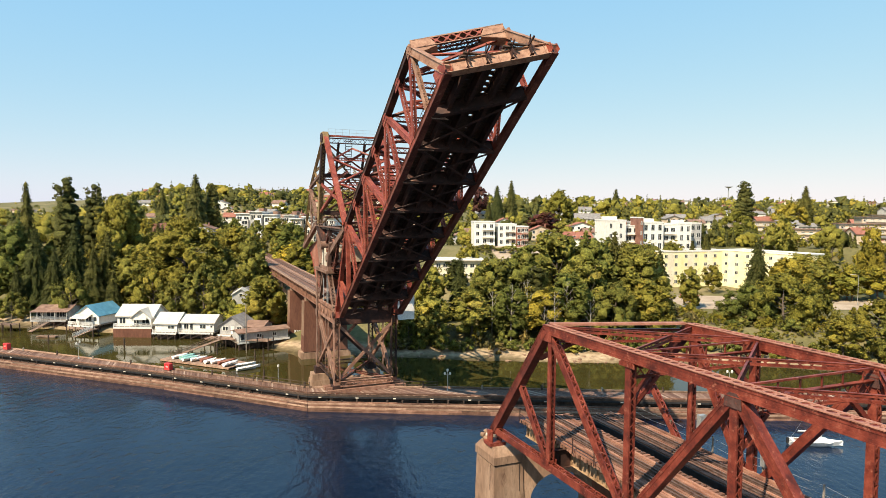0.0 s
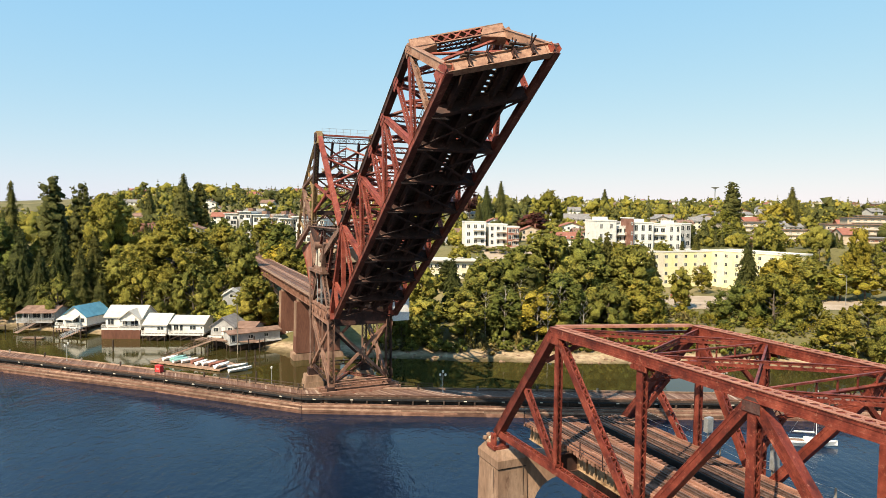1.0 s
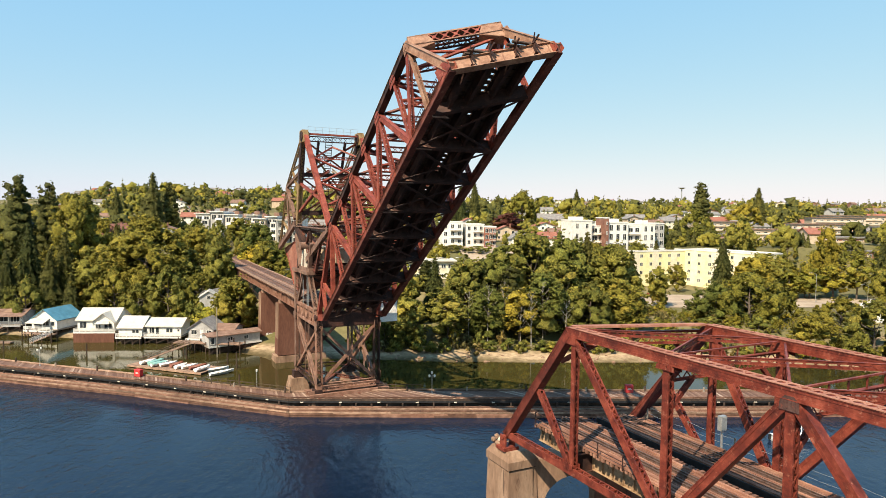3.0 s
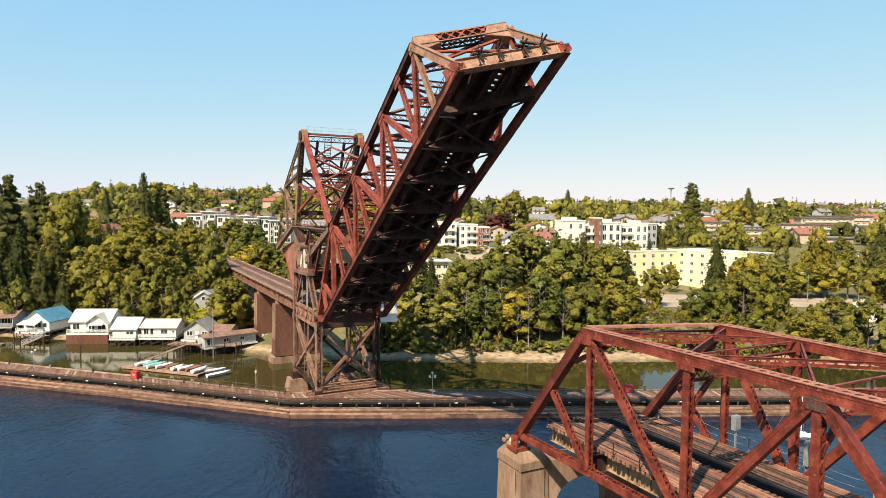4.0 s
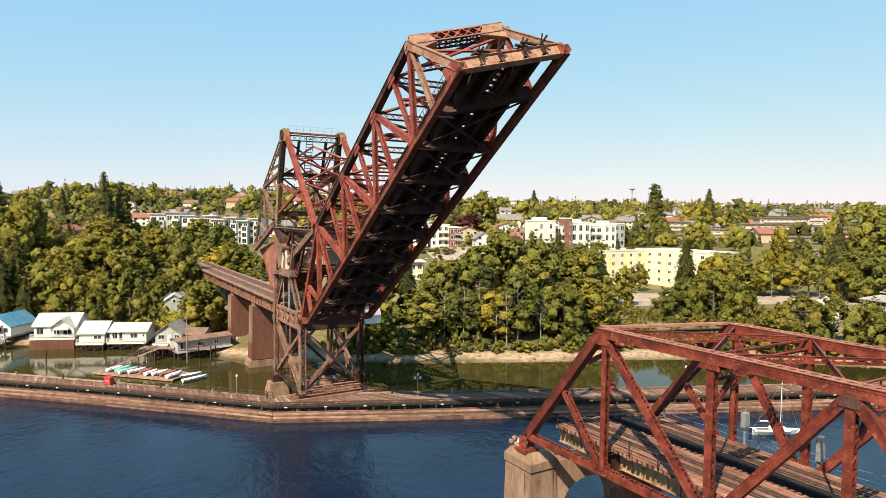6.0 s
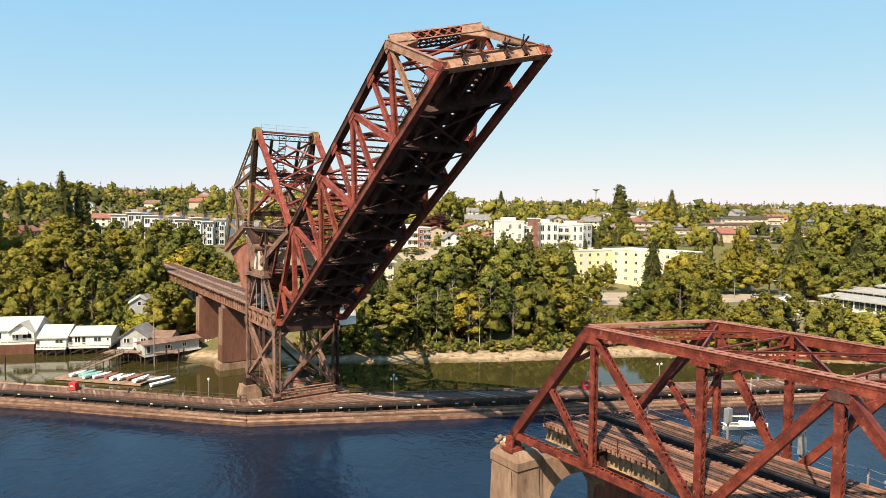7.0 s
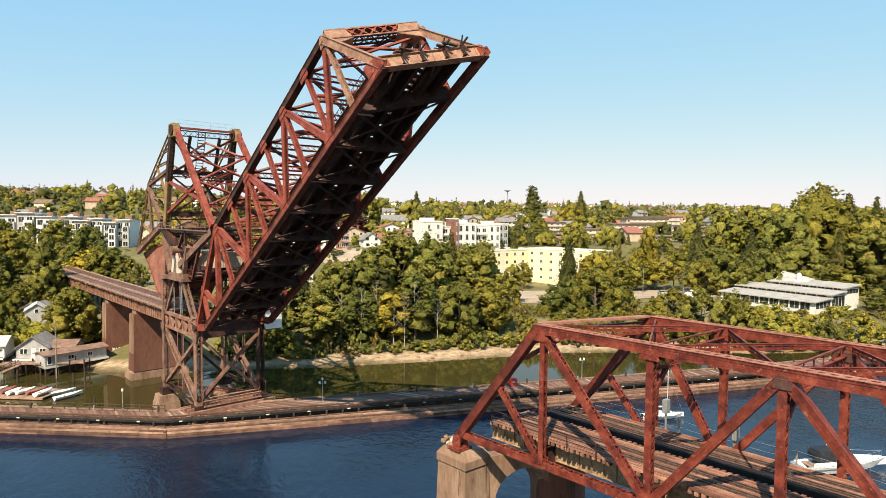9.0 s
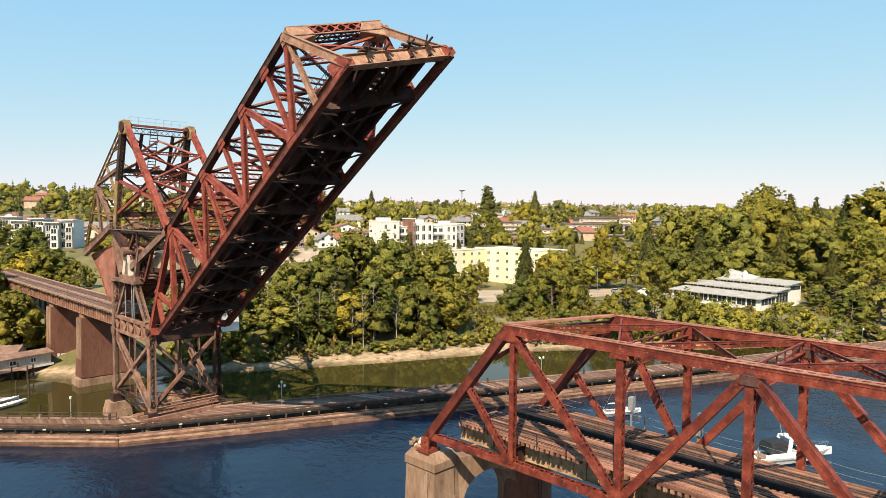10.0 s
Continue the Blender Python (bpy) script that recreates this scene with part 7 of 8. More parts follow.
def trunk_shape(h, r, limbs, rng, spread):
    """A tapered, slightly bent trunk with limbs that reach into the crown."""
    s = Shape()
    pts = [Vector((0.15 * h * 0.08 * math.sin(k * 1.3), 0.01 * h * math.cos(k * 1.7), h * k / 4)) for k in range(5)]
    for k in range(4):
        s.rod(pts[k], pts[k + 1], r * (1 - 0.2 * k), r * (0.8 - 0.2 * k) + 0.02, 7)
    for k in range(limbs):
        base = pts[1].lerp(pts[3], (k + 0.5) / limbs)
        a = k * 2.4 + rng.uniform(-0.3, 0.3)
        tip = base + Vector((math.cos(a) * spread, math.sin(a) * spread, h * 0.28))
        m = base.lerp(tip, 0.5) + Vector((0, 0, -0.04 * h))
        s.rod(base, m, r * 0.4, r * 0.28, 5).rod(m, tip, r * 0.28, 0.03, 5)
    return s


PLANTS = {}


def plant_kinds():
    rng = np.random.default_rng(11)

    def put(kind, h, w, crown, mat, trunk_h, trunk_r, limbs, bark, spread):
        PLANTS.setdefault(kind, []).append((h, w, crown.mesh("crown", mat), trunk_shape(trunk_h, trunk_r, limbs, rng, spread).mesh("trunk", bark)))

    green, olive = LEAF_GREEN, LEAF_OLIVE
    for k in range(3):
        put("broad", 12, 9, broad_crown(rng, 13 + 2 * k, 9, 12, 0.1, many=54, leaf=(600, 0.26)), green, 10, 0.22, 7, BARK, 2.2)
        put("olive", 12, 9, broad_crown(rng, 14, 9, 12, 0.1, 0.42, many=54, leaf=(600, 0.26)), olive, 10, 0.22, 7, BARK, 2.2)
        put("bright", 12, 9, broad_crown(rng, 14, 9, 12, 0.12, many=48, leaf=(520, 0.27)), LEAF_BRIGHT, 10, 0.22, 7, BARK, 2.2)
        put("bright", 20, 17, broad_crown(rng, 22, 17, 20, 0.05, many=86, leaf=(960, 0.34)), LEAF_BRIGHT, 16, 0.38, 9, BARK, 4.2)
        put("broad", 20, 17, broad_crown(rng, 22 + 3 * k, 17, 20, 0.05, many=97, leaf=(1120, 0.33)), green, 16, 0.38, 9, BARK, 4.2)
        put("olive", 20, 17, broad_crown(rng, 24, 17, 20, 0.05, 0.42, many=97, leaf=(1120, 0.33)), olive, 16, 0.38, 9, BARK, 4.2)
    for k in range(2):
        put("broad", 14, 22, broad_crown(rng, 30, 22, 14, 0.02, 0.25, 1.1, 97, (1120, 0.33)), green, 10, 0.4, 9, BARK, 5.0)
        put("olive", 14, 22, broad_crown(rng, 30, 22, 14, 0.02, 0.25, 1.1, 97, (1120, 0.33)), olive, 10, 0.4, 9, BARK, 5.0)
        put("broad", 28, 30, broad_crown(rng, 46, 30, 28, 0.03, 0.3, 1.6, 149, (1680, 0.42)), green, 22, 0.6, 9, BARK, 8.0)
        put("olive", 28, 30, broad_crown(rng, 46, 30, 28, 0.03, 0.3, 1.6, 149, (1680, 0.42)), olive, 22, 0.6, 9, BARK, 8.0)
        put("conifer", 24, 9, conifer_crown(rng, 2400, 9, 24, 0.42), LEAF_DARK, 23.4, 0.3, 2, BARK, 0.8)
        put("conifer", 22, 13, conifer_crown(rng, 2800, 13, 22, 0.46), LEAF_DARK, 21.5, 0.35, 2, BARK, 0.8)
        put("poplar", 36, 12, poplar_crown(rng), LEAF_DARK, 33, 0.4, 4, PALE_BARK, 1.6)
        put("yellow", 5, 5, broad_crown(rng, 9, 5, 5, 0.05, many=23, leaf=(208, 0.26)), LEAF_YELLOW, 2.6, 0.1, 4, BARK, 0.8)
        put("yellowolive", 7, 8, broad_crown(rng, 14, 8, 7, 0.03, 0.2, many=34, leaf=(360, 0.3)), LEAF_BRIGHT, 4, 0.16, 5, BARK, 1.4)
        put("yellowolive", 5, 13, broad_crown(rng, 26, 13, 5, 0.02, 0.15, 0.6, 30, (380, 0.34)), LEAF_BRIGHT, 3, 0.16, 5, BARK, 2.4)
        put("bush", 4, 5, broad_crown(rng, 9, 5, 4, 0.03, 0.2, many=16, leaf=(150, 0.27)), green, 2.4, 0.1, 4, BARK, 0.9)
        put("drybush", 3, 4.5, broad_crown(rng, 9, 4.5, 3, 0.03, 0.2, many=17, leaf=(144, 0.27)), LEAF_DRY, 1.8, 0.08, 4, BARK, 0.8)
        put("dome", 27, 36, broad_crown(rng, 90, 36, 27, 0.02, 0.25, 1.4, 400, (3200, 0.36)), olive, 20, 0.7, 9, BARK, 9.0)
        put("spread", 14, 22, broad_crown(rng, 34, 22, 14, 0.02, 0.25, 1.0, 114, (1360, 0.34)), olive if k else green, 10, 0.4, 9, BARK, 5.0)
    put("purple", 10, 8, broad_crown(rng, 18, 8, 10, many=46, leaf=(480, 0.3)), LEAF_RUST, 8, 0.2, 5, BARK, 1.6)


LEAF_BRIGHT = foliage("bright_leaves", (0.184, 0.170, 0.027), (0.242, 0.215, 0.033), (0.301, 0.252, 0.041), (0.349, 0.247, 0.045))
LEAF_DRY = foliage("dry_leaves", (0.11, 0.085, 0.03), (0.19, 0.145, 0.05), (0.27, 0.21, 0.08))
plant_kinds()


def bare_tree(x, y, h, turn):
    """A slim pale-barked tree, nearly leafless, with upswept branches."""
    r = random.Random(int(x * 10))
    t = thing("bare_tree", "slim pale-barked tree with few leaves on the bank", "tree", "bare trees", at=pose(x, y, land(x, y) - 0.2, 0, 0, turn))
    s = Shape()
    top = Vector((0.3, 0, h))
    s.rod((0, 0, 0), Vector((0.1, 0.1, h * 0.5)), 0.13, 0.09, 7).rod(Vector((0.1, 0.1, h * 0.5)), top, 0.09, 0.02, 6)
    part("trunk", s, PALE_BARK, t)
    for k in range(13):
        f = 0.35 + 0.6 * k / 13
        base = Vector((0.2 * f, 0.1 * f, h * f))
        a = k * 2.4
        out = (1 - f) * 3.2 + 0.8
        tip = base + Vector((math.cos(a) * out, math.sin(a) * out, out * 1.1))
        b = Shape().rod(base, tip, 0.05, 0.012, 5)
        for j in range(3):
            m = base.lerp(tip, 0.4 + 0.2 * j)
            b.rod(m, m + Vector((r.uniform(-0.6, 0.6), r.uniform(-0.6, 0.6), r.uniform(0.4, 1.0))), 0.02, 0.006, 4)
        part("branch", b, PALE_BARK, t)


TREE_LABEL = {"broad": "leafy green broadleaf tree on the bank", "olive": "olive-green leafy tree in full summer crown", "bright": "bright yellow-green leafy tree by the car park", "conifer": "dark green conifer with drooping branches", "poplar": "tall narrow columnar tree",
              "yellow": "bright yellow leafy shrub", "yellowolive": "low spreading shrub with yellow-green leaves", "bush": "rounded green shrub on the bank", "drybush": "dry brownish shrub on the bank", "purple": "dark tree with purple leaves", "dome": "huge round-topped olive-green tree above the pile houses", "spread": "broad spreading leafy tree beside the car park"}
TREE_GROUP = {"yellow": "shrubs", "yellowolive": "shrubs", "bush": "shrubs", "drybush": "shrubs"}
tree_count = [0]


def tree(kind, x, y, h, w):
    """One plant on the ground, of height h and crown width w."""
    k = tree_count[0]
    tree_count[0] += 1
    if kind == "conifer":
        w = min(w, 0.55 * h)
    fits = sorted(PLANTS[kind], key=lambda q: round(abs(math.log(h / q[0] / (w / q[1]))) + 0.5 * abs(math.log(h / q[0])), 3))
    near = [q for q in fits if q[:2] == fits[0][:2]]
    h0, w0, crown, trunk = near[k % len(near)]
    low = kind in TREE_GROUP
    t = new("shrub" if low else "tree")
    tagged(t, TREE_LABEL[kind], "shrub" if low else "tree", TREE_GROUP.get(kind, "trees"))
    sx = w / w0
    t.matrix_basis = Matrix.Translation((x, y, land(x, y) - 0.15)) @ Matrix.Rotation(k * 2.39996, 4, "Z") @ Matrix.Diagonal((sx, sx * (0.92 + 0.16 * ((k * 7) % 5) / 4), h / h0, 1))
    for name, me in (("crown", crown), ("trunk", trunk)):
        o = new(name, me)
        o.parent = t
    return t


# bank trees right
tree("broad", -3.7, 168.1, 16.4, 11.3)
tree("conifer", 4.5, 174.1, 17.4, 10.4)
tree("broad", 12.2, 168.1, 17.6, 13.8)
tree("broad", 20.9, 171.2, 20.6, 15.6)
tree("broad", 30.4, 174.2, 25.1, 20.1)
tree("broad", 40.1, 173.2, 22.9, 18.3)
tree("conifer", 47.1, 178.2, 24.3, 12.0)
tree("broad", 52.4, 171.2, 21.2, 16.5)
tree("conifer", 59.1, 176.2, 19.5, 13.6)
tree("broad", 31.8, 161.2, 15.7, 14.7)
tree("broad", 16.8, 159.1, 13.7, 13.0)
tree("broad", 7.0, 159.1, 12.6, 13.0)
tree("broad", -2.8, 160.1, 10.9, 11.6)
tree("olive", 24.6, 158.2, 13.4, 12.9)
tree("broad", 42.7, 159.2, 14.3, 15.3)
tree("broad", 51.7, 161.2, 14.2, 14.0)
tree("broad", -8.1, 162.1, 8.1, 9.4)
tree("poplar", 23.3, 166.2, 17.2, 9.6)
tree("poplar", 17.0, 169.1, 18.5, 7.3)
tree("broad", 36.9, 165.2, 17.1, 12.7)
tree("olive", 54.3, 160.2, 11.7, 10.8)
# trees by the car park
tree("broad", 76.7, 200.3, 13.2, 8.5)
tree("conifer", 95.5, 196.3, 22.3, 17.9)
tree("spread", 91.1, 172.3, 14.4, 23.2)
tree("spread", 83.1, 175.3, 10.7, 17.7)
tree("spread", 99.1, 172.3, 10.4, 13.3)
tree("olive", 101.7, 190.3, 16.8, 14.6)
tree("broad", 119.7, 215.4, 16.1, 16.6)
tree("bright", 133.6, 222.4, 10.2, 12.0)
tree("bright", 141.3, 222.4, 10.9, 12.0)
tree("bright", 150.2, 222.4, 12.3, 14.1)
tree("olive", 154.1, 232.4, 25.8, 11.0)
tree("yellowolive", 111.9, 168.3, 3.3, 11.3)
tree("olive", 99.6, 238.3, 10.3, 9.2)
tree("bright", 159.8, 209.7, 12.3, 12.8)
# left bank trees
tree("poplar", -137.5, 235.8, 40.0, 14.1)
tree("poplar", -129.9, 239.8, 35.2, 11.1)
tree("conifer", -149.9, 231.8, 36.0, 11.2)
tree("broad", -138.2, 205.8, 24.6, 17.9)
tree("conifer", -128.1, 201.8, 24.1, 17.5)
tree("conifer", -116.3, 202.9, 25.4, 15.6)
tree("olive", -113.8, 225.9, 31.2, 17.4)
tree("conifer", -104.4, 199.9, 22.9, 13.5)
tree("dome", -82.7, 204.9, 26.8, 37.5)
tree("olive", -79.7, 251.9, 12.0, 19.4)
tree("broad", -93.0, 195.9, 18.1, 16.0)
tree("broad", -47.4, 172.0, 15.1, 13.3)
tree("olive", -63.7, 192.0, 11.1, 12.9)
tree("conifer", -118.8, 195.9, 19.7, 15.1)
tree("conifer", -106.2, 194.9, 19.4, 14.1)
tree("broad", -87.0, 191.9, 13.9, 15.7)
tree("broad", -71.1, 190.0, 13.5, 17.4)
tree("broad", -55.2, 235.0, 17.0, 13.6)
tree("olive", -50.8, 222.0, 11.8, 12.8)
tree("conifer", -130.2, 195.8, 14.9, 18.9)
tree("broad", -78.2, 186.9, 10.2, 14.4)
tree("broad", -59.9, 200.0, 20.0, 12.5)
tree("conifer", -98.3, 190.9, 13.5, 14.7)
tree("broad", -111.0, 190.9, 12.6, 14.7)
tree("broad", -128.1, 189.8, 8.0, 12.8)
tree("broad", -72.4, 206.0, 16.0, 15.9)
tree("broad", -91.3, 209.9, 19.6, 18.2)
tree("broad", -46.8, 226.0, 10.9, 10.9)
tree("broad", -40.7, 215.0, 8.2, 12.4)
# yellow shrubs
tree("yellow", -55.7, 177.0, 6.4, 10.2)
tree("broad", -50.0, 172.0, 13.4, 8.3)
tree("bush", -58.5, 178.0, 7.5, 6.9)
tree("yellow", -54.2, 228.0, 11.0, 11.0)
tree("yellow", -58.7, 230.0, 6.4, 10.0)
tree("yellow", -53.6, 176.0, 6.3, 10.2)
tree("yellow", -57.9, 175.0, 5.6, 6.7)
tree("yellow", 52.9, 160.2, 8.9, 7.7)
tree("yellow", 8.3, 156.1, 4.6, 3.3)
# hillside trees above the white building
tree("olive", 205.3, 196.4, 37.5, 34.0)
tree("olive", 189.0, 212.0, 29.0, 25.0)
tree("broad", 224.0, 210.0, 33.0, 27.0)
tree("bright", 214.0, 180.0, 24.0, 20.0)
tree("broad", 189.5, 195.5, 30.7, 24.6)
tree("conifer", 173.5, 196.8, 25.2, 26.5)
tree("conifer", 223.0, 197.6, 32.6, 23.4)
tree("conifer", 231.0, 192.1, 29.7, 23.2)
tree("conifer", 239.9, 185.1, 29.7, 25.5)
tree("broad", 247.5, 178.6, 32.2, 27.8)
tree("broad", 183.2, 184.0, 21.2, 25.6)
tree("broad", 171.0, 187.0, 17.4, 23.1)
tree("conifer", 199.3, 181.6, 22.8, 30.8)
tree("broad", 206.6, 172.0, 21.3, 27.7)
tree("bright", 218.1, 165.0, 21.4, 20.6)
tree("broad", 219.9, 157.7, 16.3, 24.6)
tree("conifer", 200.4, 161.6, 15.5, 26.4)
tree("broad", 199.5, 147.9, 14.1, 24.9)
tree("broad", 184.5, 148.8, 9.6, 22.3)
tree("broad", 162.7, 197.0, 17.0, 19.0)
tree("olive", 157.2, 201.5, 13.6, 19.1)
tree("broad", 182.9, 133.1, 12.7, 20.7)
tree("broad", 176.1, 137.1, 8.1, 17.0)
tree("broad", 190.0, 174.6, 10.1, 25.0)
tree("conifer", 180.2, 180.9, 11.1, 22.9)
tree("broad", 161.4, 186.7, 11.3, 20.5)
# shrubs below the white building
tree("broad", 103.8, 141.5, 13.2, 18.2)
tree("broad", 110.0, 136.8, 13.0, 18.0)
tree("olive", 105.3, 155.0, 9.3, 16.0)
tree("yellowolive", 115.4, 132.3, 11.2, 17.8)
tree("yellowolive", 123.2, 131.2, 9.0, 14.7)
tree("yellowolive", 140.5, 132.6, 9.6, 20.6)
tree("yellowolive", 145.3, 128.4, 7.5, 17.0)
tree("yellowolive", 152.5, 125.3, 6.0, 18.6)
tree("broad", 129.8, 126.2, 7.5, 11.3)
tree("broad", 157.1, 119.1, 6.1, 16.6)
tree("olive", 89.5, 143.2, 10.4, 11.3)
# trees in front of the white flats
tree("broad", 67.9, 268.3, 10.2, 15.5)
tree("olive", 75.0, 264.3, 14.4, 15.3)
tree("broad", 83.7, 262.3, 15.6, 13.9)
tree("broad", 93.6, 264.3, 15.5, 15.3)
tree("conifer", 102.4, 266.3, 15.6, 12.8)
tree("conifer", 109.0, 268.3, 17.6, 15.5)
tree("broad", 17.5, 268.1, 2.5, 12.9)
tree("broad", 26.7, 266.2, 2.5, 12.8)
tree("broad", 134.5, 229.4, 15.5, 17.0)
tree("bright", 140.4, 223.8, 12.5, 11.0)
tree("bright", 156.5, 219.2, 17.0, 12.0)
tree("conifer", 175.8, 228.4, 27.0, 16.2)
tree("broad", 200.3, 239.8, 29.8, 20.2)
tree("broad", 138.7, 265.7, 28.2, 17.3)
tree("broad", 167.2, 208.1, 18.6, 17.4)
# landmark trees
tree("conifer", -132.6, 344.8, 33.7, 19.9)
tree("poplar", -126.1, 351.8, 30.6, 10.8)
tree("conifer", -182.9, 419.7, 22.9, 18.2)
tree("poplar", 199.2, 430.5, 33.0, 16.6)
tree("conifer", 245.4, 440.6, 28.3, 21.2)
tree("conifer", 48.4, 470.2, 29.0, 20.4)
tree("conifer", 37.4, 460.2, 26.1, 17.7)
tree("conifer", 27.4, 400.2, 18.5, 23.1)
tree("olive", 78.1, 440.3, 23.5, 23.3)
tree("conifer", 127.1, 300.4, 10.3, 20.2)
tree("olive", 148.2, 330.4, 18.4, 25.4)
tree("olive", 142.2, 310.4, 10.2, 23.9)
tree("conifer", 137.6, 520.4, 22.3, 22.5)
tree("broad", 8.7, 225.1, 11.2, 13.0)
tree("broad", -3.7, 205.1, 4.2, 9.9)
tree("broad", -145.8, 299.8, 21.8, 14.4)
tree("olive", 225.1, 420.6, 18.2, 28.3)
tree("purple", 26.5, 480.2, 25.1, 13.9)
tree("purple", 57.7, 380.2, 13.1, 22.0)
tree("broad", 54.5, 235.2, 9.9, 13.6)
tree("broad", 40.5, 215.2, 4.3, 14.5)


# low growth along the shore and on the bank
rnd = random.Random(5)
for k in range(62):
    x = -16 + k * 2.2 + rnd.uniform(-1, 1)
    s = rnd.uniform(5.5, 10)
    tree("drybush" if rnd.random() < 0.22 else "bush", x, shore_y(x) + s, rnd.uniform(2.4, 4.6), rnd.uniform(3.6, 6.0))
for k in range(100):
    x = rnd.uniform(58, 190)
    s = rnd.uniform(9, 44) if x < 110 else rnd.uniform(9, 30)
    tree("yellowolive" if rnd.random() < 0.62 else "drybush", x, shore_y(x) + s, rnd.uniform(1.6, 3.4), rnd.uniform(3.5, 6.5))
for k in range(64):
    x = rnd.uniform(58, 104)
    tree(rnd.choice(("yellowolive", "drybush", "bush", "yellowolive")), x, rnd.uniform(157, 193), rnd.uniform(1.6, 3.8), rnd.uniform(3.5, 6.5))
for k in range(34):
    x = -128 + k * 2.7 + rnd.uniform(-1, 1)
    tree("bush" if rnd.random() < 0.75 else "yellow", x, shore_y(x) + rnd.uniform(17, 24), rnd.uniform(3, 6.0), rnd.uniform(4, 6.5))
for k in range(24):
    x = rnd.uniform(-200, -82)
    tree(rnd.choice(("broad", "conifer", "broad", "olive")), x, shore_y(x) + rnd.uniform(30, 75), rnd.uniform(11, 17), rnd.uniform(8, 11))
for k in range(18):
    x = rnd.uniform(-25, 60)
    tree(rnd.choice(("broad", "olive", "broad", "poplar")), x, rnd.uniform(176, 205), rnd.uniform(8, 12), rnd.uniform(6, 9))
for k in range(22):
    x = rnd.uniform(195, 290)
    tree(rnd.choice(("broad", "conifer", "olive")), x, rnd.uniform(150, 260), rnd.uniform(14, 24), rnd.uniform(9, 14))


def woods():
    """Trees of the town on the hill, too far to pick apart singly."""
    rng = np.random.default_rng(3)
    sets = {"dark": Crown(rng), "olive": Crown(rng), "green": Crown(rng)}
    for k in range(7000):
        y = rng.uniform(310, 820) if k % 5 < 2 else 292 + 1900 * rng.uniform(0, 1) ** 2.3
        x = rng.uniform(-0.66, 1.5) * (y + 30)
        if any(abs(x - hx) < 9.5 and -21 < y - hy < 7 for hx, hy in HOUSES):
            continue
        if y < 420 and (-135 < x < -40 and y < 350 or 150 < x < 330) and rng.uniform() < 0.75:
            continue
        at = np.array([x, y, land(x, y) - 0.2])
        h = rng.uniform(4.5, 10) * (1 + 0.6 * (rng.uniform() < 0.16)) * (0.8 if y < 420 else 1.0)
        near = y < 370
        if rng.uniform() < 0.34:
            cr = sets["dark"]
            h *= 1.2
            one = Crown(rng)
            skirts(one, h * 0.5, h, 0.05, 9 if near else 5, 6 if near else 4)
            for v, nv, f in zip(one.v, one.n, one.f):
                cr.put(v + at, nv, f - f.min())
            m = 50 if near else 12
            t, a = rng.uniform(0, 1, m) ** 1.3, rng.uniform(0, 6.283, m)
            r = h * 0.26 * (1 - t)
            cr.leaves(np.stack([r * np.cos(a), r * np.sin(a), h * (0.05 + 0.95 * t)], 1) + at, np.stack([np.cos(a), np.sin(a), np.full(m, 0.6)], 1), 0.5 + y * 0.0008)
        else:
            cr = sets[("green", "dark", "olive", "dark", "green")[int(rng.uniform() * 5)]]
            w = h * rng.uniform(0.75, 1.2)
            m = 14 if near else 10 if y < 700 else 6
            t = (np.arange(m) + rng.uniform(0.1, 0.9, m)) / m
            a = np.arange(m) * 2.4 + rng.uniform(-0.4, 0.4, m)
            lobe = w * rng.uniform(0.17, 0.27, m) * (1.25 if m < 8 else 1.08 if m < 12 else 0.95)
            reach = np.maximum(0, w / 2 * np.sqrt(np.maximum(0.05, 1 - ((t - 0.35) / 0.7) ** 2)) - 0.7 * lobe)
            c = np.stack([reach * np.cos(a), reach * np.sin(a), h * (0.12 + 0.74 * t)], 1)
            out = np.stack([np.cos(a), np.sin(a), 2 * t - 0.6], 1) * 0.8
            cr.masses(c + at, lobe, out, 1 if near else 0, 0.85, 0.34, rough=0.35)
            q = 3 if near else 1
            e = outward(rng, m * q)
            cr.leaves(np.repeat(c + at, q, 0) + e * np.repeat(lobe, q)[:, None], e, 0.5 + y * 0.0008)
    for col, mat in (("dark", LEAF_DARK), ("olive", LEAF_OLIVE), ("green", LEAF_GREEN)):
        ob = new("far_woods", sets[col].mesh("far_woods", mat))
        tagged(ob, "distant mixed trees among houses on the hillside", "trees", kind="stuff")


# ---- town: apartments, houses, car park ----
HOUSES = []


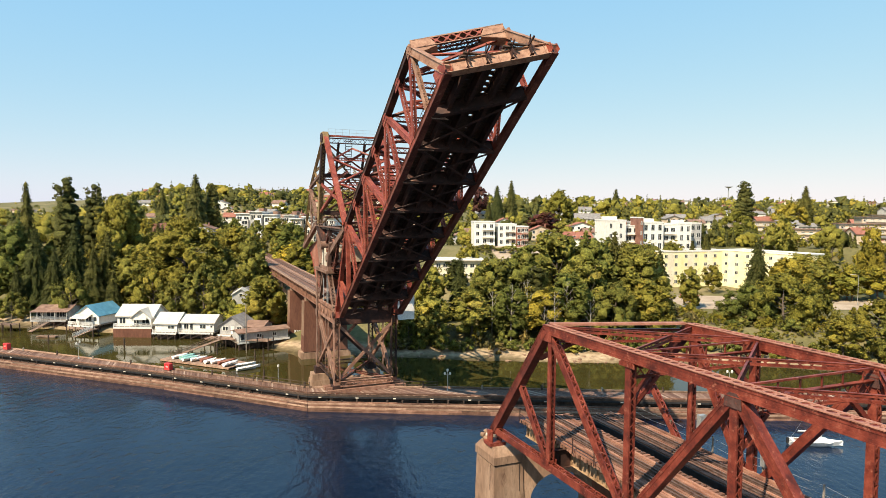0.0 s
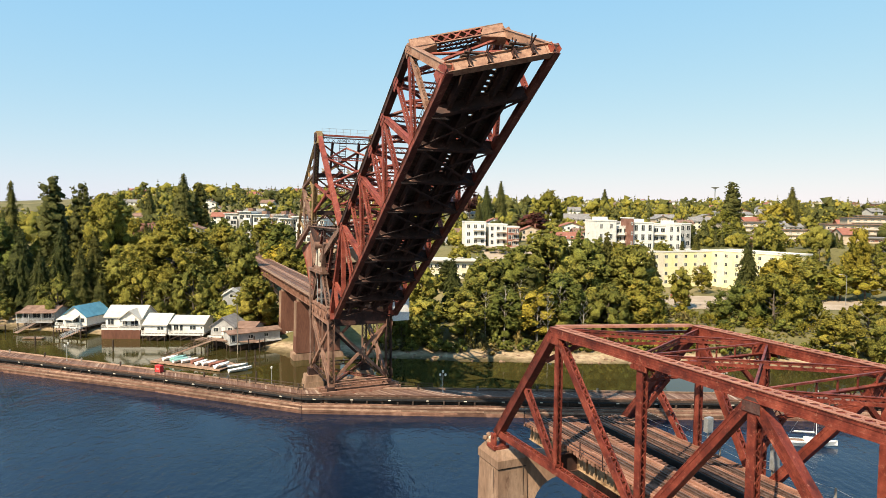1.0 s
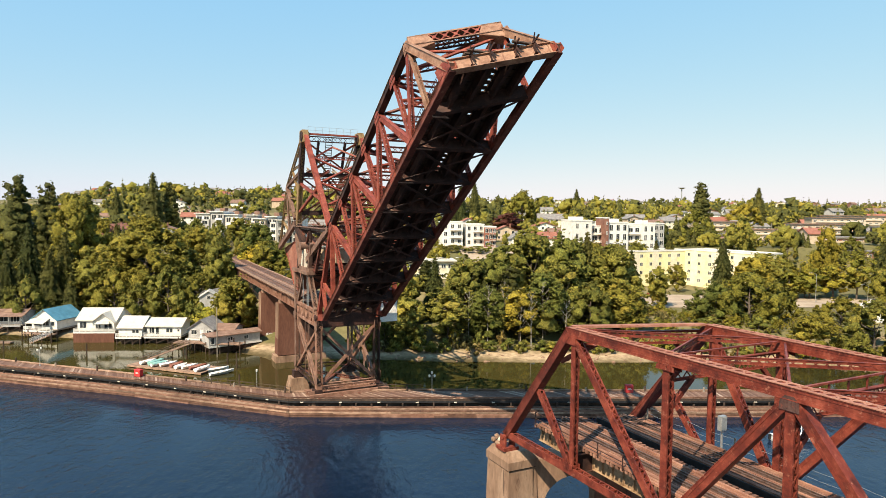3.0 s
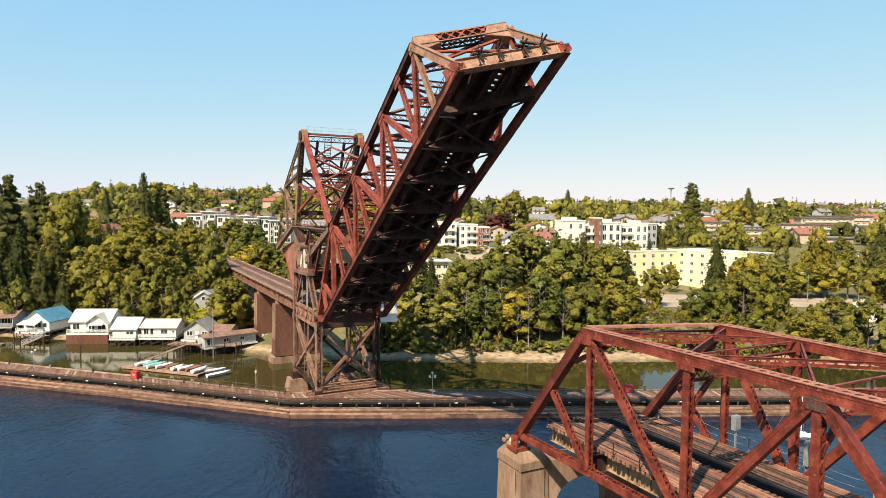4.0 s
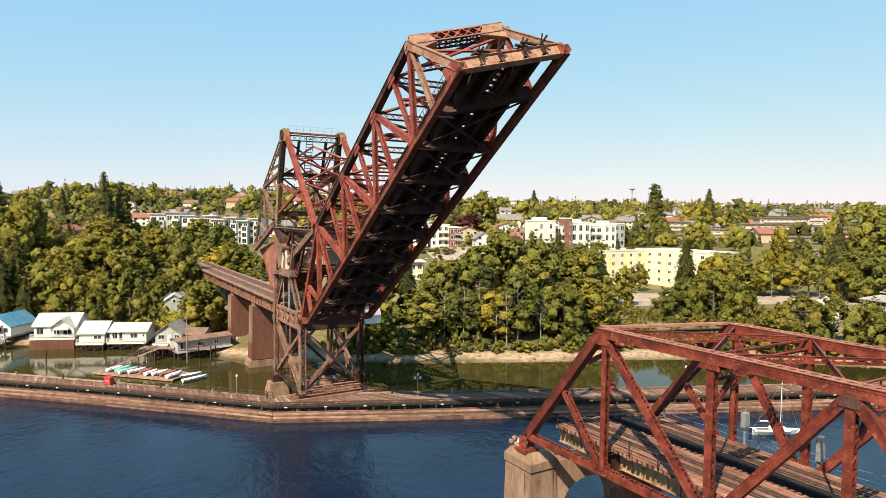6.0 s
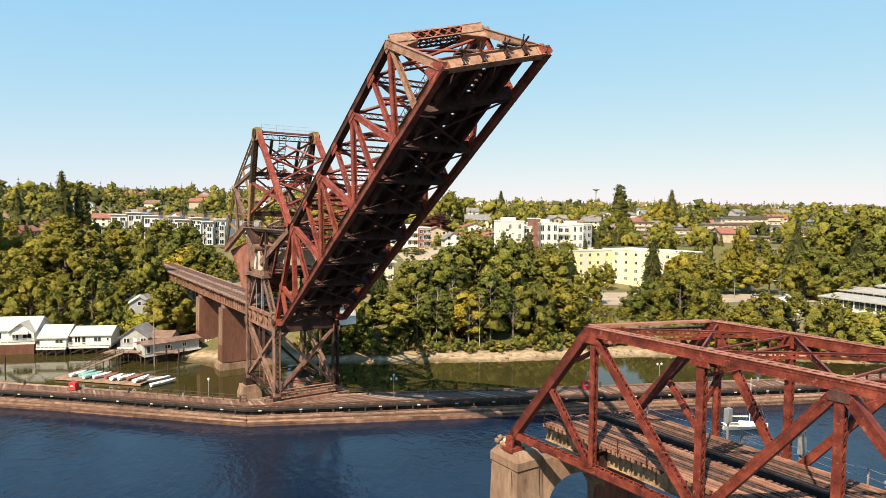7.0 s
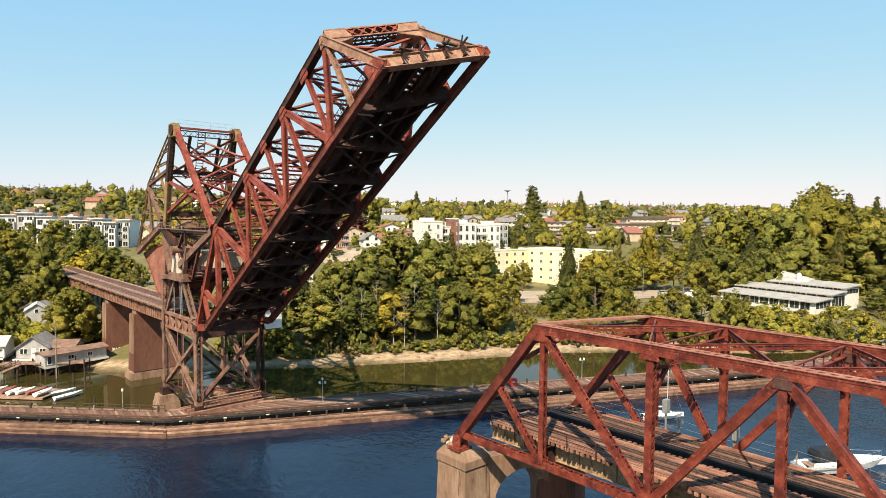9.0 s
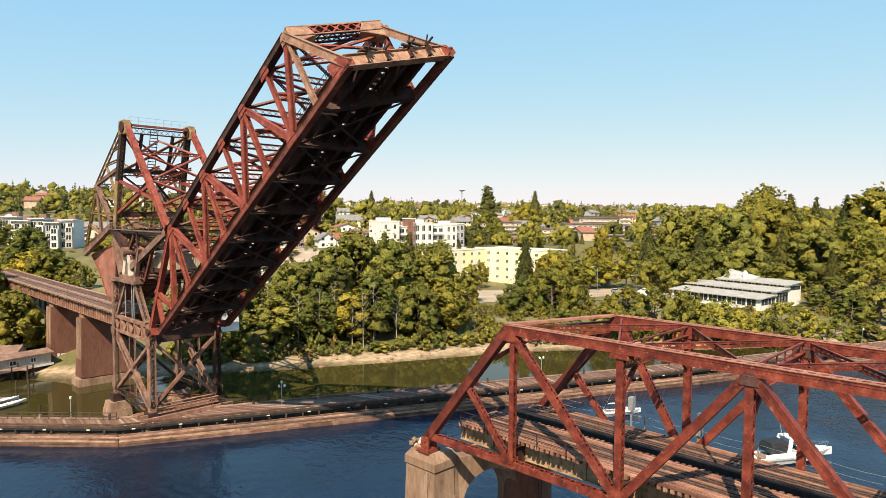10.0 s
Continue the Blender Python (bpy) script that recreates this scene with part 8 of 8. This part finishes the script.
def flats(name, x, y, turn, w, d, z0, h, cols, rows, mat, label, accent=None, win=(1.2, 1.3), group="", skip=()):
    """A flat-roofed block: walls, parapet, string course, a grid of windows on the front and one end."""
    t = thing(name, label, "apartment building", group, at=pose(x, y, 0, 0, 0, turn))
    HOUSES.append((x, y))
    part("wall", Shape().box(-w / 2, w / 2, 0, d, z0 - 6, z0 + h), mat, t)
    par = Shape()
    for x0, x1, y0, y1 in ((-w / 2 - 0.15, w / 2 + 0.15, -0.15, 0.2), (-w / 2 - 0.15, w / 2 + 0.15, d - 0.2, d + 0.15), (-w / 2 - 0.15, -w / 2 + 0.2, 0.2, d - 0.2), (w / 2 - 0.2, w / 2 + 0.15, 0.2, d - 0.2)):
        par.box(x0, x1, y0, y1, z0 + h, z0 + h + 0.5)
    part("parapet", par, TRIM_WHITE, t)
    part("roof", Shape().box(-w / 2 + 0.2, w / 2 - 0.2, 0.2, d - 0.2, z0 + h, z0 + h + 0.12), PALE_ROOF, t)
    rise = h / rows
    for r in range(rows):
        for c in range(cols):
            if (r, c) in skip:
                continue
            cx = -w / 2 + w * (c + 0.5) / cols
            zc = z0 + rise * (r + 0.5)
            window(t, cx - win[0] / 2, cx + win[0] / 2, zc - win[1] / 2, zc + win[1] / 2, 0, 2)
    if accent:
        for c in range(0, cols, 2):
            cx = -w / 2 + w * (c + 1.0) / cols
            part("wall_panel", Shape().box(cx - w / cols * 0.32, cx + w / cols * 0.32, -0.06, -0.003, z0, z0 + h - 0.3), accent, t)
    return t


def balcony(t, x0, x1, z, y=-1.3, mat=None):
    b = Shape().box(x0, x1, y, 0, z - 0.15, z)
    ob = part("balcony", b, mat or PALE_CONCRETE, t)
    r = Shape()
    r.box(x0, x1, y, y + 0.05, z + 0.95, z + 1.02)
    n = max(3, int((x1 - x0) / 0.4))
    for k in range(n + 1):
        px = x0 + (x1 - x0 - 0.04) * k / n
        r.box(px, px + 0.04, y, y + 0.04, z, z + 0.96)
    part("railing", r, TRIM_WHITE, ob)


# yellow building beside the car park: two wings and a lift block
flats("yellow_building", 100.0, 256, 19, 33, 13, 5.2, 13.2, 7, 4, YELLOW, "long yellow and cream apartment building with flat roof", CREAM, (1.3, 1.2))
flats("yellow_building", 120.0, 245.6, -62, 34, 13, 5.2, 13.6, 7, 4, YELLOW, "long yellow and cream apartment building with flat roof", CREAM, (1.3, 1.2))
# white flats in the middle of the hillside
for dx, w, h, dy in ((-7.5, 9, 13.0, 0), (2.5, 8, 12.0, 1.5), (9.0, 5, 11.0, -0.5)):
    t = flats("white_flats", 25 + dx, 280 + dy, 4, w, 12, 16.0, h, 3, 4, WHITE if dx < 8 else RED_ROOF, "white stuccoed apartment block with balconies" if dx < 8 else "brick-red apartment block beside white flats", None, (1.3, 1.6), "white flats on the hill")
    for r in range(1, 4):
        balcony(t, -w * 0.1, w * 0.42, 16 + h / 4 * r)
for dx, w, h, dy, cols, rows, win in ((-17.5, 9, 12.6, -2, 2, 3, (1.1, 1.8)), (-9.6, 6.5, 10.2, 1.0, 2, 3, (2.2, 1.9)), (-1.6, 9.5, 11.8, -1.2, 3, 3, (1.5, 2.4)), (6.4, 6.2, 10.6, 1.5, 2, 3, (1.9, 1.7)), (12.6, 6, 11.2, 0.5, 2, 3, (1.2, 2.2))):
    t = flats("white_flats", 90 + dx, 275 + dy, 9, w, 12, 17.6, h, cols, rows, WHITE, "white modern apartment block with flat roof", None, win, "white flats on the hill")
    if cols == 2 and win[0] > 1.5:
        for r in (1, 2):
            balcony(t, -w * 0.42, w * 0.42, 17.6 + h / 3 * r)
    else:
        part("penthouse", Shape().box(-w * 0.3, w * 0.2, 3, 9, 17.6 + h + 0.12, 17.6 + h + 1.8), WHITE, t)
flats("grey_flats", 108.5, 282, 9, 8, 10, 19.0, 10.0, 3, 3, GREY_WALL, "grey modern apartment block with flat roof", None, (1.6, 1.9))
flats("brown_flats", 83.0, 272, 9, 1.6, 9, 19.0, 12.4, 1, 3, BRICK_WALL, "narrow brick stair tower between white flats", None, (0.6, 1.2))
# townhouses on the other hillside
for x, y, w, h, mat in ((-106, 340, 8, 13, WHITE), (-97.5, 335, 7, 14, GREY_WALL), (-90, 334, 7, 12.5, WHITE), (-83, 322, 6, 11, BRICK_WALL), (-77, 321, 6, 12.5, GREY_WALL), (-71, 310, 5.5, 11.0, BEIGE_WALL), (-65.5, 311, 5.5, 12.0, GREY_WALL), (-59, 302, 5, 10.5, GREY_WALL), (-54, 303, 5, 11.5, WHITE)):
    t = flats("townhouse", x, y, -14, w, 11, 18.5, h - 0.5, 2, 3, mat, "modern flat-roofed townhouse with large windows", None, (w * 0.34, 2.3), "townhouses on the hill")
    part("roof_slab", Shape().box(-w / 2 - 0.6, w / 2 + 0.3, -0.9, 5, 18.5 + h, 18.5 + h + 0.3), TRIM_WHITE, t)
    part("stair_bulkhead", Shape().box(-1.5, 1.2, 5.5, 9, 18.5 + h - 0.5, 18.5 + h + 2.0), BROWN_ROOF, t)
    part("bay", Shape().box(-w * 0.08, w * 0.46, -0.9, -0.003, 18.5 + h * 0.02, 18.5 + h * 0.78), GREY_WALL if mat == WHITE else WHITE, t)
    for r in range(3):
        window(t, 0.0, w * 0.38, 18.5 + h * 0.26 * r + 0.8, 18.5 + h * 0.26 * r + 2.6, -0.9, 2)
    balcony(t, -w * 0.46, -w * 0.1, 18.5 + h * 0.36)
# low cream block by the street
t = flats("cream_building", 3.8, 214, 3, 18, 11, 11.0, 6.4, 8, 2, CREAM, "low cream two-storey building with a flat roof", None, (1.4, 1.1))
part("eave", Shape().box(-10, 10, -1.0, 12, 17.4, 17.75), PALE_ROOF, t)
t = thing("boat_shed", "pale grey gabled shed behind the pile houses", "shed", at=pose(-57.0, 181.0, 7.2, 0, 0, 12))
part("wall", body(4.6, 5.0, -6.5, 3.2, 1.5, "y"), GREY_WALL, t)
part("roof", gable_roof(4.6, 5.0, 3.2, 1.5, 0.35, 0.12, "y"), PALE_ROOF, t)
window(t, -0.4, 0.4, 2.6, 3.4, -2.5, 1)
# brick flats on the far side of the slope
for x, y, turn, w, h, z in ((200, 345, -18, 34, 5.4, 23.4), (232, 352, -18, 30, 5.4, 26.4), (196, 290, -24, 34, 5.4, 15.4), (236, 290, -24, 30, 5.4, 16.4), (270, 330, -18, 34, 5.6, 25), (180, 372, -10, 26, 5.2, 27.4), (222, 318, -20, 26, 5.2, 20.5), (165, 330, -12, 22, 5.0, 21.5), (262, 380, -15, 30, 5.4, 30.0), (300, 420, -15, 40, 6.0, 30.5)):
    z -= 4.2
    t = flats("brick_flats", x, y, turn, w, 13, z, h, max(6, int(w / 3.6)), 2, BRICK_WALL if y < 340 else BEIGE_WALL, "long low apartment block with a dark flat roof and balcony bands", None, (1.8, 1.2), "brick flats")
    part("roof_overhang", Shape().box(-w / 2 - 0.8, w / 2 + 0.8, -0.9, 13.8, z + h + 0.5, z + h + 0.85), GREY_ROOF if y < 340 else BROWN_ROOF, t)
    for k in (0.12, 0.62):
        part("balcony_band", Shape().box(-w * 0.44, w * 0.44, -1.1, -0.95, z + h * k, z + h * k + 0.8), PALE_ROOF if y > 330 else BEIGE_WALL, t, "pale balcony band")


def house(x, y, turn, w, d, wall, rise, axis, wm, rm, label):
    t = thing("house", label, "house", "houses on the hill", at=pose(x, y, land(x, y) - 0.3, 0, 0, turn))
    HOUSES.append((x, y))
    part("wall", body(w, d, -1.5, wall, rise, axis), wm, t)
    part("roof", gable_roof(w, d, wall, rise, 0.6, 0.2, axis), rm, t)
    n = max(2, int(w / 3.2))
    for r in range(1 if wall < 4 else 2):
        for k in range(n if y < 560 else 0):
            cx = -w / 2 + w * (k + 0.5) / n
            window(t, cx - 0.7, cx + 0.7, 1.0 + 2.7 * r, 2.3 + 2.7 * r, -d / 2, 1)
    part("chimney", Shape().box(w * 0.22, w * 0.22 + 0.7, -0.35, 0.35, wall + rise * 0.4, wall + rise + 0.9), BRICK_WALL, t)


rnd = random.Random(21)
walls = [(WHITE, "white"), (CREAM, "cream"), (BEIGE_WALL, "beige"), (GREY_WALL, "grey"), (BRICK_WALL, "brick"), (WHITE, "white")]
roofs = [(GREY_ROOF, "grey shingle roof"), (BROWN_ROOF, "brown shingle roof"), (GREY_ROOF, "grey shingle roof"), (RED_ROOF, "reddish tile roof")]
house(96, 432, -8, 18, 11, 5.2, 3.4, "x", CREAM, GREY_ROOF, "large cream house with a grey gabled roof")
house(33, 312, 4, 11, 9, 3.4, 2.4, "x", BRICK_WALL, RED_ROOF, "brick bungalow with a red tile roof")
house(62, 306, 6, 14, 9, 4.2, 2.6, "x", WHITE, RED_ROOF, "white house with a red-brown tile roof")
house(50, 300, 0, 8, 9, 4.0, 3.0, "y", WHITE, GREY_ROOF, "white gabled house with a grey roof")
house(150, 312, -16, 12, 8, 3.2, 1.6, "x", RED_ROOF, BROWN_ROOF, "low red-walled house with a brown roof")
for k in range(330):
    y = 320 + 900 * rnd.random() ** 1.5
    x = rnd.uniform(-0.72, 0.98) * y
    if any(abs(x - hx) < 15 and abs(y - hy) < 17 for hx, hy in HOUSES):
        continue
    wm, wn_ = rnd.choice(walls)
    rm, rn = rnd.choice(roofs)
    house(x, y, rnd.choice((-12, 4, 0, 8, 84)), rnd.uniform(9, 15), rnd.uniform(8, 10), rnd.choice((3.0, 5.4, 5.4)), rnd.uniform(1.8, 3.0), rnd.choice("xy"), wm, rm, wn_ + " hillside house with a " + rn)
woods()


# community building with stepped roofs
def stepped_building():
    t = thing("stepped_roof_building", "low white building with three stepped roofs and dark ribbon windows", "building", at=pose(153.5, 151.0, -1.0, 0, 0, -78))
    z = 5.0
    tiers = ((-32, 0, 0, 9, 4.4), (-32, 0, 9, 17, 6.1), (-25, 0, 17, 25, 7.8))
    for k, (x0, x1, y0, y1, h) in enumerate(tiers):
        part("wall", Shape().box(x0, x1, y0, y1, z - 4, z + h - 0.3), WHITE, t)
        rf = Shape().prism([(x0 - 0.7, y0 - 0.9, z + h - 0.3), (x1 + 0.7, y0 - 0.9, z + h - 0.3), (x1 + 0.7, y1 + 0.1, z + h + 0.5), (x0 - 0.7, y1 + 0.1, z + h + 0.5)],
                           [(x0 - 0.7, y0 - 0.9, z + h), (x1 + 0.7, y0 - 0.9, z + h), (x1 + 0.7, y1 + 0.1, z + h + 0.8), (x0 - 0.7, y1 + 0.1, z + h + 0.8)])
        part("roof", rf, GREY_METAL, t, "pale grey metal roof")
        n = 9
        for j in range(n):
            a = x0 + 1.0 + (x1 - x0 - 2) * j / n
            b = x0 + 1.0 + (x1 - x0 - 2) * (j + 1) / n - 0.35
            window(t, a, b, z + h - (2.6 if k == 0 else 1.25), z + h - 0.4, y0, 2)
    s = Shape().prism([(-25, 19, z + 7.8), (-25, 25, z + 7.8), (-14, 25, z + 7.8), (-14, 19, z + 7.8)], [(-25, 24, z + 10.8), (-25, 25, z + 10.8), (-14, 25, z + 8.9), (-14, 24, z + 8.9)])
    part("clerestory", s, GREY_WALL, t)
    part("roof_vent", Shape().rod((-17, 20.5, z + 7.8), (-17, 20.5, z + 10.2), 0.8, n=14).rod((-17, 20.5, z + 10.2), (-17, 20.5, z + 11.0), 0.9, 0.3, 14), TRIM_WHITE, t)
    # end wall windows
    e = new("end_window_band")
    e.parent = t
    e.matrix_local = Matrix.Translation((0.0, 0, 0)) @ Matrix.Rotation(radians(90), 4, "Z")
    for j in range(4):
        f = Shape().box(0.8 + j * 2.0, 2.5 + j * 2.0, -0.06, -0.003, z + 2.2, z + 4.1)
        part("end_pane", f, GLASS, e)
    e2 = new("end_window_band")
    e2.parent = t
    e2.matrix_local = Matrix.Translation((0.0, 9, 0)) @ Matrix.Rotation(radians(90), 4, "Z")
    for j in range(4):
        f = Shape().box(0.6 + j * 1.8, 2.1 + j * 1.8, -0.06, -0.003, z + 2.2, z + 4.3)
        part("end_pane", f, GLASS, e2)
    for y0, y1, h in ((9.6, 16.6, 6.1), (17.6, 24.6, 7.8)):
        e3 = new("end_window_band")
        e3.parent = t
        e3.matrix_local = Matrix.Translation((0.0, y0, 0)) @ Matrix.Rotation(radians(90), 4, "Z")
        n = 4
        for j in range(n):
            a = (y1 - y0) * j / n
            part("end_pane", Shape().box(a + 0.08, a + (y1 - y0) / n - 0.08, -0.06, -0.003, z + h - 1.9, z + h - 0.6), GLASS, e3)
    g = thing("garden_pavilion", "small white pavilion with a pyramid roof", "pavilion", at=pose(126, 172, 5))
    part("wall", Shape().box(-2.4, 2.4, -2.4, 2.4, -2, 3.2), WHITE, g)
    part("roof", Shape().prism([(-3, -3, 3.2), (3, -3, 3.2), (3, 3, 3.2), (-3, 3, 3.2)], [(-0.05, -0.05, 5.6), (0.05, -0.05, 5.6), (0.05, 0.05, 5.6), (-0.05, 0.05, 5.6)]), PALE_ROOF, g)


stepped_building()


def sheet(name, x0, x1, y0, y1, turn, mat, label, lift=0.12, step=4.0):
    """A paved sheet that follows the ground."""
    nx, ny = max(2, int((x1 - x0) / step)), max(2, int((y1 - y0) / step))
    c = Vector(((x0 + x1) / 2, (y0 + y1) / 2, 0))
    r = Matrix.Rotation(radians(turn), 4, "Z")
    v = []
    for j in range(ny + 1):
        for i in range(nx + 1):
            p = c + r @ Vector((x0 + (x1 - x0) * i / nx - c.x, y0 + (y1 - y0) * j / ny - c.y, 0))
            v.append((p.x, p.y, land(p.x, p.y) + lift))
    f = [(j * (nx + 1) + i, j * (nx + 1) + i + 1, (j + 1) * (nx + 1) + i + 1, (j + 1) * (nx + 1) + i) for j in range(ny) for i in range(nx)]
    tagged(part(name, Shape().add(v, f), mat), label, "pavement", kind="structure")


sheet("road", 66, 165, 196, 226, -6, ASPHALT, "pale worn asphalt car park beside trees")
sheet("road", 22, 46, 205, 300, 10, ASPHALT, "pale asphalt street climbing the hill", 0.2)


def car(x, y, turn, mat, label):
    t = thing("car", label, "car", "parked cars", at=pose(x, y, land(x, y) + 0.2, 0, 0, turn))
    s = Shape()
    prof = [(-2.15, 0.35), (2.15, 0.35), (2.2, 0.75), (1.3, 0.92), (-1.9, 0.95), (-2.2, 0.8)]
    s.prism([(px, -0.85, pz) for px, pz in prof], [(px, 0.85, pz) for px, pz in prof])
    part("body", s, mat, t)
    prof = [(-1.75, 0.95), (1.1, 0.92), (0.5, 1.42), (-1.3, 1.45)]
    part("cabin", Shape().prism([(px, -0.75, pz) for px, pz in prof], [(px, 0.75, pz) for px, pz in prof]), GLASS, t)
    part("car_roof", Shape().box(-1.25, 0.45, -0.68, 0.68, 1.44, 1.5), mat, t)
    for px in (-1.35, 1.35):
        for py in (-0.82, 0.82):
            part("wheel", Shape().rod((px, py - 0.1, 0.33), (px, py + 0.1, 0.33), 0.33, n=12), BLACK, t)


for x, y, r, m, n in ((38, 231, 10, RED_PAINT, "red"), (33, 236, 10, GELCOAT, "white"), (41, 226, 12, GELCOAT, "white"), (30, 242, 10, GREY_WALL, "grey"), (84, 224, 90, RED_PAINT, "red"), (88, 226, 86, RED_PAINT, "red"), (108, 227, 80, GREY_WALL, "grey"), (112, 199, -6, GELCOAT, "white"), (140, 205, 70, GREY_WALL, "grey")):
    car(x, y, r, m, n + " parked car on pale asphalt")


def street_lamp(x, y, h):
    t = thing("street_lamp", "grey street lamp with a single curved arm", "street lamp", "street lamps", at=pose(x, y, land(x, y)))
    part("pole", Shape().rod((0, 0, 0), (0, 0, h), 0.1, 0.06, 8), STEEL_GREY, t)
    part("arm", Shape().rod((0, 0, h), (-0.9, 0, h + 0.5), 0.05, n=6).rod((-0.9, 0, h + 0.5), (-2.0, 0, h + 0.55), 0.045, n=6), STEEL_GREY, t)
    part("lamp_head", Shape().box(-2.7, -1.9, -0.15, 0.15, h + 0.48, h + 0.6), TRIM_WHITE, t)


for x, y, h in ((134, 208, 9.5), (150, 205, 6.0), (16, 213, 6.5)):
    street_lamp(x, y, h)
for x, y, h in ((-122, 200, 9), (190, 330, 11), (165, 330, 11)):
    t = thing("utility_pole", "timber utility pole with a cross-arm", "pole", "utility poles", at=pose(x, y, land(x, y)))
    part("shaft", Shape().rod((0, 0, 0), (0, 0, h), 0.16, 0.12, 8), GREY_WOOD, t)
    part("cross_arm", Shape().box(-1.1, 1.1, -0.07, 0.07, h - 1.0, h - 0.85), GREY_WOOD, t)
t = thing("water_tower", "distant slim tower with a flared top on the skyline", "tower", at=pose(420, 960, land(420, 960)))
part("shaft", Shape().rod((0, 0, 0), (0, 0, 26), 0.8, 0.8, 8), STEEL_GREY, t)
part("head", Shape().rod((0, 0, 26), (0, 0, 28), 2.0, 6.0, 12), STEEL_GREY, t)
for x, y, h, r in ((16.5, 156.5, 15, 10), (20.5, 157, 16, 80), (24.5, 156, 12, 30), (27.0, 155.0, 13.5, 140), (30.5, 158, 15, 200), (12.0, 158, 13, 60), (36.0, 156.5, 11, 95)):
    bare_tree(x, y, h, r)
for x, y, h, w in ((-8.5, 156, 8.5, 6), (-5.0, 155.3, 8.2, 5.5), (-1.5, 156, 9, 7), (-12, 157, 9, 7)):
    tree("broad", x, y, h, w)
# trees beside the viaduct where it runs into the wooded slope
for kind, x, y, top, w in (("olive", -78.4, 243.6, 28.0, 12.5), ("broad", -88.5, 272.0, 30.0, 15.0), ("broad", -84.0, 258.0, 27.0, 11.0), ("olive", -76.0, 291.0, 30.0, 13.0)):
    tree(kind, x, y, max(6.0, top - land(x, y)), w)
for kind, x, y, h, w in (("yellow", -61, 238, 6, 9), ("broad", -72, 262, 9, 11), ("olive", -64, 250, 8, 10), ("broad", -86, 296, 10, 12), ("olive", -96, 300, 9, 12), ("broad", -78, 306, 8, 11), ("yellow", -70, 300, 5, 8), ("broad", -66, 285, 8, 10)):
    tree(kind, x, y, h, w)
for kind, x, y, h, w in (("bright", 146, 268, 10, 11), ("olive", 158, 272, 11, 12), ("broad", 169, 281, 9, 11), ("bright", 178, 273, 12, 11), ("broad", 190, 279, 10, 12), ("olive", 201, 284, 9, 12), ("bright", 208, 274, 12, 12), ("broad", 218, 282, 11, 13), ("olive", 160, 300, 7, 11), ("broad", 182, 300, 7, 10), ("broad", 139, 276, 8, 10), ("olive", 230, 276, 13, 14)):
    tree(kind, x, y, h, w)
# stones on the shore
rnd = random.Random(9)
proto = []
for k in range(4):
    bmx = bmesh.new()
    bmesh.ops.create_icosphere(bmx, subdivisions=1, radius=0.5)
    for v in bmx.verts:
        v.co *= rnd.uniform(0.7, 1.2)
        v.co.z *= 0.6
    me = bpy.data.meshes.new("stone")
    bmx.to_mesh(me)
    bmx.free()
    me.materials.append(CONCRETE)
    proto.append(me)
bank = thing("shore_stones", "brown scattered stones along the muddy shore", "stones")
for k in range(160):
    x = rnd.uniform(-30, 190)
    y = shore_y(x) + rnd.uniform(0.2, 6)
    o = new("stone", rnd.choice(proto))
    o.parent = bank
    o.matrix_basis = Matrix.Translation((x, y, land(x, y))) @ Matrix.Rotation(rnd.uniform(0, 6), 4, "Z") @ Matrix.Diagonal((*(rnd.uniform(0.4, 1.3),) * 3, 1))
